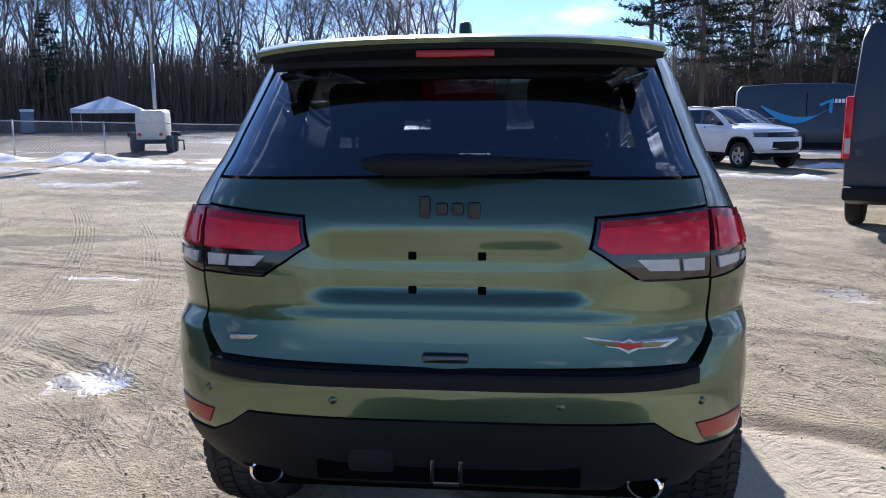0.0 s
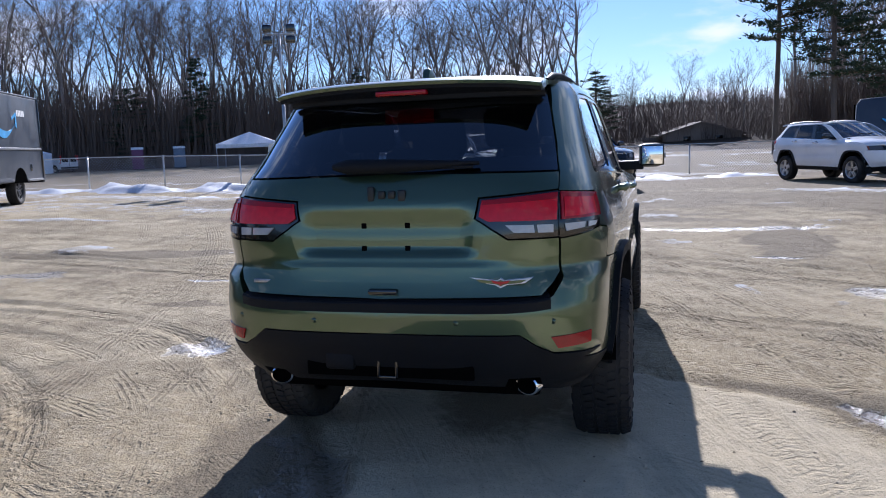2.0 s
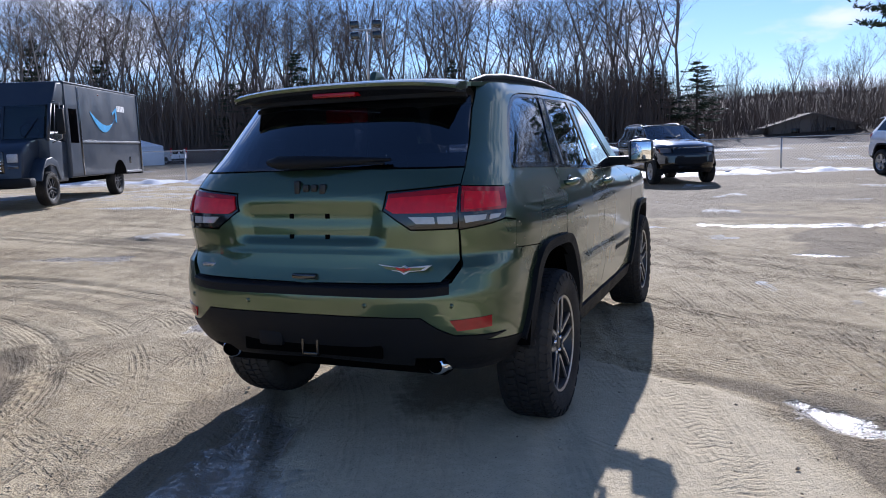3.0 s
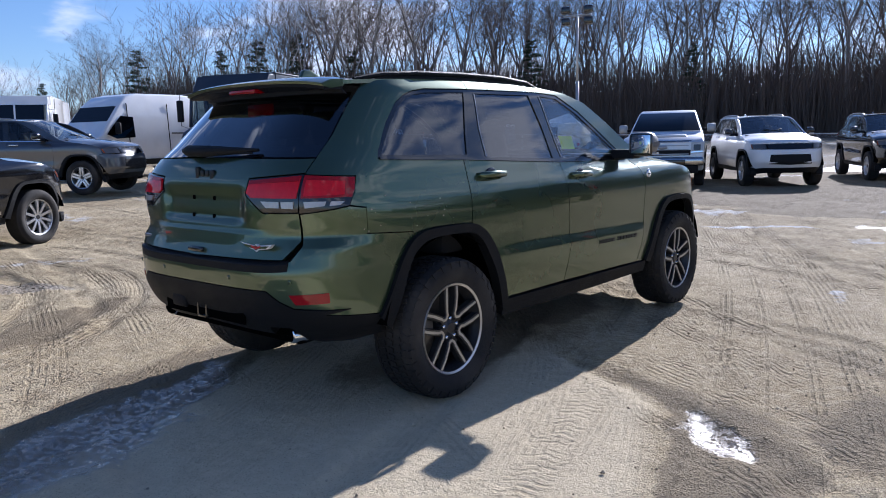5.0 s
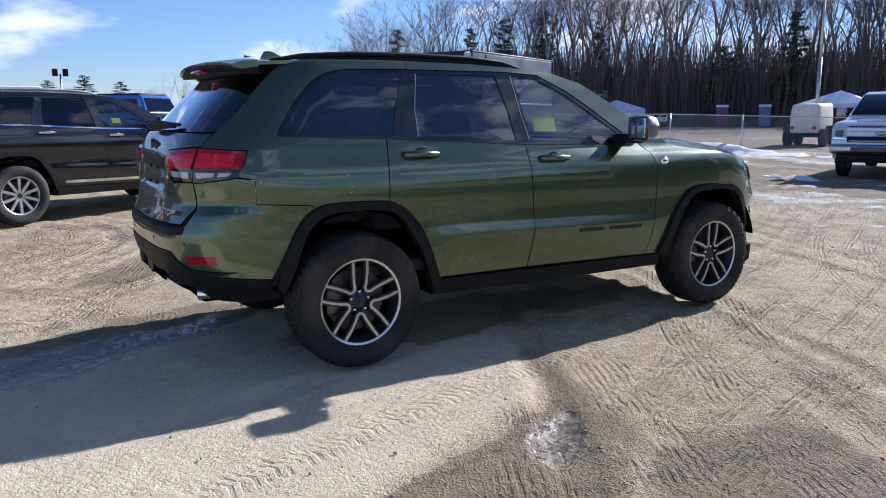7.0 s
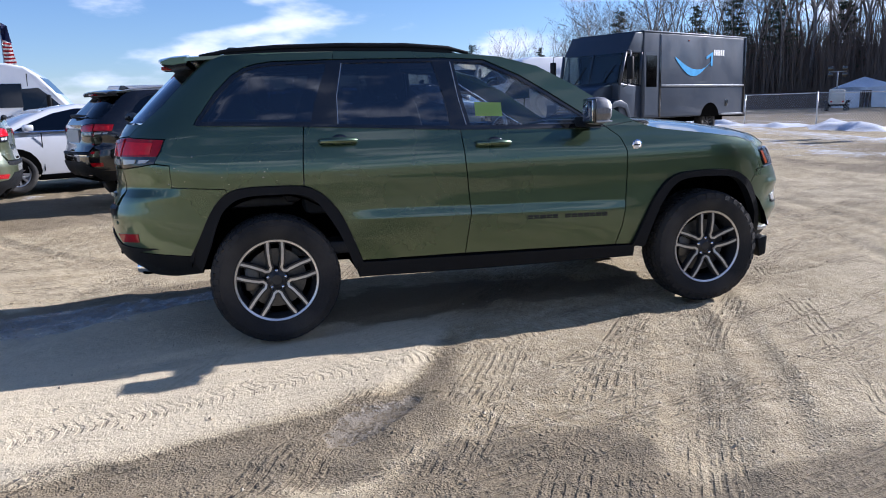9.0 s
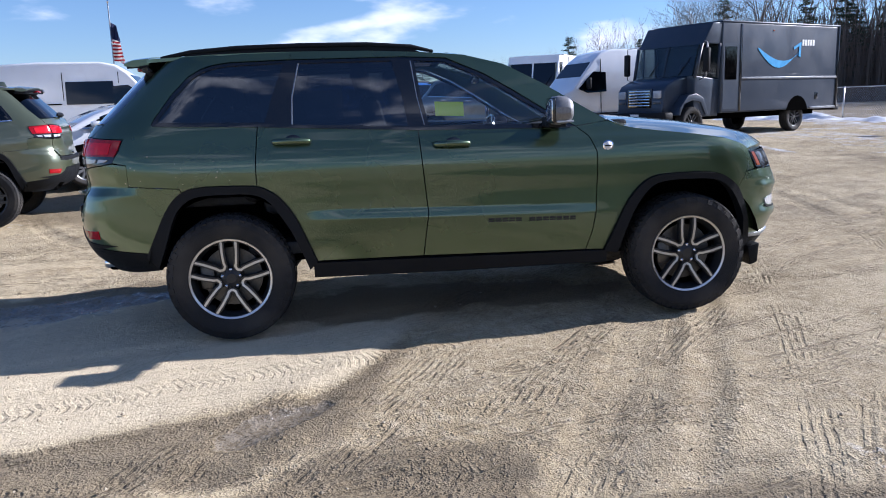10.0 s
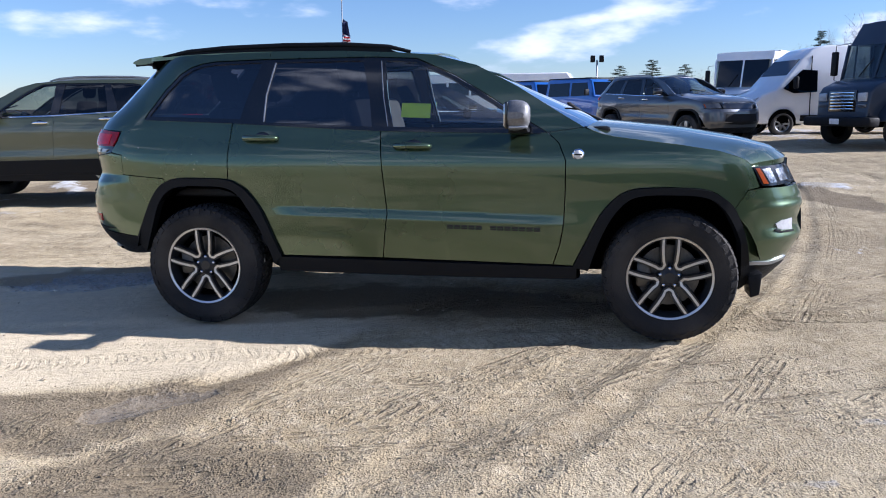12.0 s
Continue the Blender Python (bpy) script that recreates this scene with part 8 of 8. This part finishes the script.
def flag_pole(x, y, h):
    v = thing("flag_pole", "white flag pole with a striped flag hanging", "flag", "", Matrix.Translation((x, y, ground_z(x, y))))
    part("pole", tube([(0, 0, 0), (0, 0, h)], [0.07, 0.04], 8), GALV, v)
    ball = bmesh.new()
    bmesh.ops.create_uvsphere(ball, u_segments=10, v_segments=6, radius=0.09, matrix=Matrix.Translation((0, 0, h + 0.08)))
    part("finial", ball, CHROME, v)
    cloth = surface("red_white_cloth", (0.62, 0.58, 0.58), rough=0.8)
    nd, lk = cloth.node_tree.nodes, cloth.node_tree.links
    wv = nd.new("ShaderNodeTexWave")
    wv.bands_direction = "Z"
    wv.inputs["Scale"].default_value, wv.inputs["Distortion"].default_value = 1.3, 1.5
    co = nd.new("ShaderNodeTexCoord")
    rp = nd.new("ShaderNodeValToRGB")
    rp.color_ramp.interpolation = "CONSTANT"
    rp.color_ramp.elements[0].color, rp.color_ramp.elements[1].color = (0.45, 0.03, 0.04, 1), (0.75, 0.74, 0.74, 1)
    rp.color_ramp.elements[1].position = 0.5
    lk.new(co.outputs["Object"], wv.inputs["Vector"]); lk.new(wv.outputs["Fac"], rp.inputs[0]); lk.new(rp.outputs[0], nd["Principled BSDF"].inputs["Base Color"])

    def drape(z0, z1, w):
        b = bmesh.new()
        g = [[b.verts.new((0.05 + 0.10 * math.sin(j * 1.1 + i * 0.4), 0.06 + j / 6 * w * (0.7 + 0.3 * i / 8), lerp(z0, z1, i / 8) - 0.25 * j / 6)) for j in range(7)] for i in range(9)]
        for i in range(8):
            for j in range(6):
                b.faces.new((g[i][j], g[i][j + 1], g[i + 1][j + 1], g[i + 1][j]))
        bmesh.ops.solidify(b, geom=b.faces[:], thickness=0.01)
        return b
    part("flag_canton", drape(h - 1.3, h - 2.4, 0.55), surface("navy_cloth", (0.02, 0.03, 0.10), rough=0.8), v, "dark blue upper part")
    part("flag_stripes", drape(h - 2.4, h - 3.9, 0.75), cloth, v, "red and white stripes")
    return v


flag_pole(-52.0, -15.2, 8.7)


def shuttle_bus(x, y):
    v = thing("white_bus", "long white bus with a dark window band", "bus", "", heading(x, y, 0.1, 1))
    hw = table((0.4, 1.2), (2.9, 1.12))
    part("body", loft([(-2.4, 0.5), (-2.5, 2.7), (-2.3, 2.95), (7.2, 2.95), (7.5, 2.6), (7.6, 0.5)], hw, 0.1), WHITE_PAINT, v)
    for s in (-1, 1):
        for i in range(6):
            plate_side("window", [(-1.9 + i * 1.5, 1.6), (-0.55 + i * 1.5, 1.6), (-0.55 + i * 1.5, 2.4), (-1.9 + i * 1.5, 2.4)], hw, s, GLASS_TINT, v)
        for y0 in (0, 5.4):
            wheel(v, (s * 1.0, y0, 0.45), 0.45, 0.26, "black")
    return v


shuttle_bus(-46.0, -5.5)


# ---- snow banks, wood, pines ----
def snow_bank(x, y, L, w, h, turn, seed):
    rng = random.Random(seed)
    n, k = max(10, int(L / 0.25)), 12
    c, s = math.cos(turn), math.sin(turn)
    verts, faces = [], []
    for i in range(n + 1):
        for j in range(k + 1):
            u, v = i / n, j / k
            px, py = (u - 0.5) * L, (v - 0.5) * w
            env = math.sin(math.pi * u) ** 0.5 * math.sin(math.pi * v) ** 1.2
            z = 0.7 * h * env * (0.45 + 0.9 * noise.noise(Vector((px * 0.8 + seed, py * 1.2, 0.3)))) + 0.14 * env * noise.noise(Vector((px * 3, py * 3, seed))) + 0.06 * env * noise.noise(Vector((px * 8, py * 8, seed)))
            gx, gy = x + px * c - py * s, y + px * s + py * c
            verts.append((gx, gy, ground_z(gx, gy) - 0.04 + max(z, 0) * 1.0))
    for i in range(n):
        for j in range(k):
            a = i * (k + 1) + j
            faces.append((a, a + 1, a + k + 2, a + k + 1))
    o = raw("snow_bank", verts, faces, SNOW, smooth=True)
    return tagged(o, "low bank of ploughed old snow with dirt", "snow", "snow banks along the lot")


for i, (x, y, L, w, h, turn) in enumerate([(-16.5, 19.7, 12.0, 2.6, 0.60, 0.17), (-25.5, 18.2, 9.5, 2.6, 0.80, 0.15), (-9.5, 22.0, 9.0, 2.2, 0.26, 0.42), (-2.0, 25.6, 9.0, 2.0, 0.40, 0.44), (1.5, 25.5, 9.0, 2.0, 0.35, 0.3), (6.5, 17.6, 3.2, 1.2, 0.28, -0.5), (9.5, 21.5, 4.5, 1.4, 0.30, 0.1), (-12.0, 17.0, 5.0, 1.2, 0.12, 0.1), (-6.5, 13.8, 3.0, 1.0, 0.10, 0.1)]):
    snow_bank(x, y, L, w, h, turn, i + 3)

rng = random.Random(11)
kinds = [tree_kind(100 + i, h, levels=4, thin=0.012, twigs=2) for i, h in enumerate((17, 15, 18, 14, 16, 19))]


def wood_place(bearing, back):
    """A place on the wood's edge for a bearing in degrees, so many metres behind the front."""
    d = float(np.interp(bearing, (40, 75, 84, 92, 100, 146, 152, 160, 180), (70, 78, 105, 105, 88, 92, 120, 165, 190))) + back
    a = radians(bearing)
    return 3.0 + d * math.cos(a), -1.5 + d * math.sin(a)


first = True
for i in range(92):
    b = 47 + i * 1.2 + rng.uniform(-0.6, 0.6)
    if 82 < b < 97 and rng.random() < 0.6:
        continue
    x, y = wood_place(b, rng.uniform(0, 9))
    t, _ = kinds[i % 6]
    s = rng.uniform(1.0, 1.3) * (0.40 if 82 < b < 96 else float(np.interp(b, (139, 144, 150, 158, 162, 167, 174), (1.0, 0.82, 0.74, 0.78, 0.70, 0.50, 0.32))))
    m = Matrix.Translation((x, y, ground_z(x, y))) @ Euler((0, 0, rng.uniform(0, 6.28))).to_matrix().to_4x4()
    if i < 6:
        t.matrix_basis = m
    else:
        c = copy_thing(t, m)
    (t if i < 6 else c).scale = (s, s, s * rng.uniform(0.95, 1.08))

# the wood behind, too many trees to count
verts, faces = [], []
pool = [tubes([q for q in segs if q[4] <= 3], 0.02) for _, segs in kinds[:4]]
pool = [(np.array(v), f) for v, f in pool]
V, Fq, Ft, base = [], [], [], 0
for i in range(330):
    b = rng.uniform(44, 178)
    x, y = wood_place(b, rng.uniform(4, 38))
    pv, pf = pool[i % 4]
    a, s = rng.uniform(0, 6.28), rng.uniform(0.95, 1.28) * (0.3 if 81 < b < 97 else float(np.interp(b, (139, 144, 150, 158, 162, 167, 174), (1.0, 0.82, 0.74, 0.78, 0.70, 0.50, 0.32))))
    R = np.array([[math.cos(a), -math.sin(a), 0], [math.sin(a), math.cos(a), 0], [0, 0, 1]]) * s
    V.append(pv @ R.T + (x, y, ground_z(x, y)))
    Fq += [tuple(k + base for k in f) for f in pf]
    base += len(pv)
tagged(raw("far_wood", np.concatenate(V).tolist(), Fq, TWIG), "bare winter wood behind the field", "wood", kind="stuff")

# undergrowth and saplings that close the wood's foot
V, Fq = [], []
for i in range(52000):
    b = rng.uniform(40, 180)
    low = 82 < b < 97
    x, y = wood_place(b, abs(rng.gauss(0, 1)) * (30 if low else 15) - 1.5)
    z = ground_z(x, y) - 0.2
    h = rng.uniform(0.6, 3.4) if low else (rng.uniform(1.2, 4.5) if rng.random() < 0.45 else rng.uniform(3.5, 10.2))
    h *= float(np.interp(b, (150, 162, 172), (1.0, 0.6, 0.35)))
    r = rng.uniform(0.02, 0.045) + 0.004 * h
    lean = 0.26 if h < 4.5 else 0.07
    dx, dy = rng.gauss(0, lean) * h, rng.gauss(0, lean) * h
    kx, ky = rng.gauss(0, 0.05) * h, rng.gauss(0, 0.05) * h
    ring_pts = [((x, y, z), r), ((x + dx * 0.4 + kx, y + dy * 0.4 + ky, z + h * 0.5), r * 0.65), ((x + dx, y + dy, z + h), r * 0.2)]
    if h > 3:
        ring_pts += [((x + dx * 0.4 + kx, y + dy * 0.4 + ky, z + h * 0.5), r * 0.5), ((x - dx + rng.gauss(0, 0.08) * h, y - dy + rng.gauss(0, 0.08) * h, z + h * rng.uniform(0.7, 0.95)), r * 0.2)]
    i0 = len(V)
    for (cx, cy, cz), rr in ring_pts:
        for k in range(3):
            V.append((cx + rr * math.cos(k * 2.094), cy + rr * math.sin(k * 2.094), cz))
    for seg in range(len(ring_pts) - 1):
        if seg == 2:
            continue
        c0 = i0 + seg * 3
        Fq += [(c0 + j, c0 + (j + 1) % 3, c0 + 3 + (j + 1) % 3, c0 + 3 + j) for j in range(3)]
tagged(raw("undergrowth", V, Fq, BRUSH), "brown leafless undergrowth along the wood", "undergrowth", kind="stuff")

# pines
PINES = [(82.6, 62, 19, 0.45), (78.9, 58, 18, 0.30), (75.5, 72, 17, 0.25), (70.5, 66, 17, 0.3), (66.5, 74, 18, 0.3), (62.0, 68, 17, 0.25), (58.0, 74, 18, 0.3), (54.5, 70, 17, 0.3)]
LATER_PINES = [(94.5, 96, 10, 0.15), (97.0, 98, 9, 0.1), (112, 92, 11, 0.15), (123.5, 90, 12, 0.2), (128, 92, 9, 0.1), (136.5, 96, 12, 0.15), (140.5, 96, 14, 0.15), (143.5, 94, 13, 0.15), (146.0, 98, 12, 0.2), (151.5, 120, 13, 0.2), (157.5, 150, 12, 0.2), (162.5, 150, 13, 0.2), (171.0, 150, 8, 0.1), (173.2, 150, 9, 0.1), (175.5, 150, 8, 0.1)]
pine_meshes = {}
for i, (b, d, h, bare) in enumerate(PINES + LATER_PINES):
    key = round(bare, 2)
    if key not in pine_meshes:
        segs, nv, nf = pine_mesh(300 + i, 17, bare)
        a = thing("pine_tree", "tall dark green pine tree at the wood edge", "tree", "pines at the wood edge")
        raw("trunk", *tubes(segs, 0.012), PINE_BARK, a, smooth=True)
        raw("crown", nv, nf, NEEDLES, a, "dark green needle clumps")
        pine_meshes[key] = (a, [True])
    a, fresh = pine_meshes[key]
    x, y = 2.0 + d * math.cos(radians(b)), -2.0 + d * math.sin(radians(b))
    m = Matrix.Translation((x, y, ground_z(x, y))) @ Euler((0, 0, i * 1.7)).to_matrix().to_4x4()
    o = a if fresh[0] else copy_thing(a, m)
    if fresh[0]:
        a.matrix_basis = m
        fresh[0] = False
    o.scale = (h / 17 * (2.5 if h < 10.5 else 1.25), h / 17 * (2.5 if h < 10.5 else 1.25), h / 17)


# loose stones and clods, too many to count
stone_rng = random.Random(77)
V, Fq = [], []
for i in range(15000):
    x, y = stone_rng.uniform(-9.0, 6.8), stone_rng.uniform(-3.4, 9.5)
    if -0.6 < x < 2.0 and y < 1.2 and stone_rng.random() < 0.75:
        continue
    r = 0.0028 + 0.008 * stone_rng.random() ** 4
    z = ground_z(x, y) + r * 0.15
    i0 = len(V)
    for dx, dy, dz in ((1, 0, 0), (0, 1, 0), (-1, 0, 0), (0, -1, 0), (0, 0, 0.8), (0, 0, -0.8)):
        k = r * stone_rng.uniform(0.6, 1.3)
        V.append((x + dx * k, y + dy * k, z + dz * k))
    Fq += [(i0 + a, i0 + (a + 1) % 4, i0 + 4) for a in range(4)] + [(i0 + (a + 1) % 4, i0 + a, i0 + 5) for a in range(4)]
STONE = surface("loose_stones", (0.30, 0.25, 0.18), rough=0.95)
sn, sl = STONE.node_tree.nodes, STONE.node_tree.links
geo = sn.new("ShaderNodeNewGeometry")
ramp = sn.new("ShaderNodeValToRGB")
ramp.color_ramp.elements[0].color, ramp.color_ramp.elements[1].color = (0.17, 0.13, 0.085, 1), (0.52, 0.44, 0.31, 1)
sl.new(geo.outputs["Random Per Island"], ramp.inputs[0]); sl.new(ramp.outputs[0], sn["Principled BSDF"].inputs["Base Color"])
tagged(raw("loose_stones", V, Fq, STONE), "small loose stones and clods on the dirt", "gravel", kind="stuff")


# ---- low wooded hill far behind the house ----
rng = random.Random(77)
V, Fq = [], []
NX, NY = 420, 10
for j in range(NY):
    for i in range(NX):
        u, v = i / (NX - 1), j / (NY - 1)
        rise = 8.2 + 4.2 * u + 0.7 * math.sin(9 * u + 1) + 0.35 * math.sin(31 * u)
        edge = min(1.0, 6 * u, 6 * (1 - u))
        z = rise * edge * v ** 0.55 + (rng.uniform(-0.3, 0.3) if j else -1.5)
        V.append((-25 + 130 * u + rng.uniform(-0.2, 0.2), 145 + 25 * v + 8 * math.sin(4 * u) + rng.uniform(-0.6, 0.6), z))
for j in range(NY - 1):
    for i in range(NX - 1):
        a = j * NX + i
        Fq.append((a, a + 1, a + NX + 1, a + NX))
tagged(raw("wooded_hill", V, Fq, BRUSH), "low hill covered in bare brown winter wood", "hill", kind="stuff")
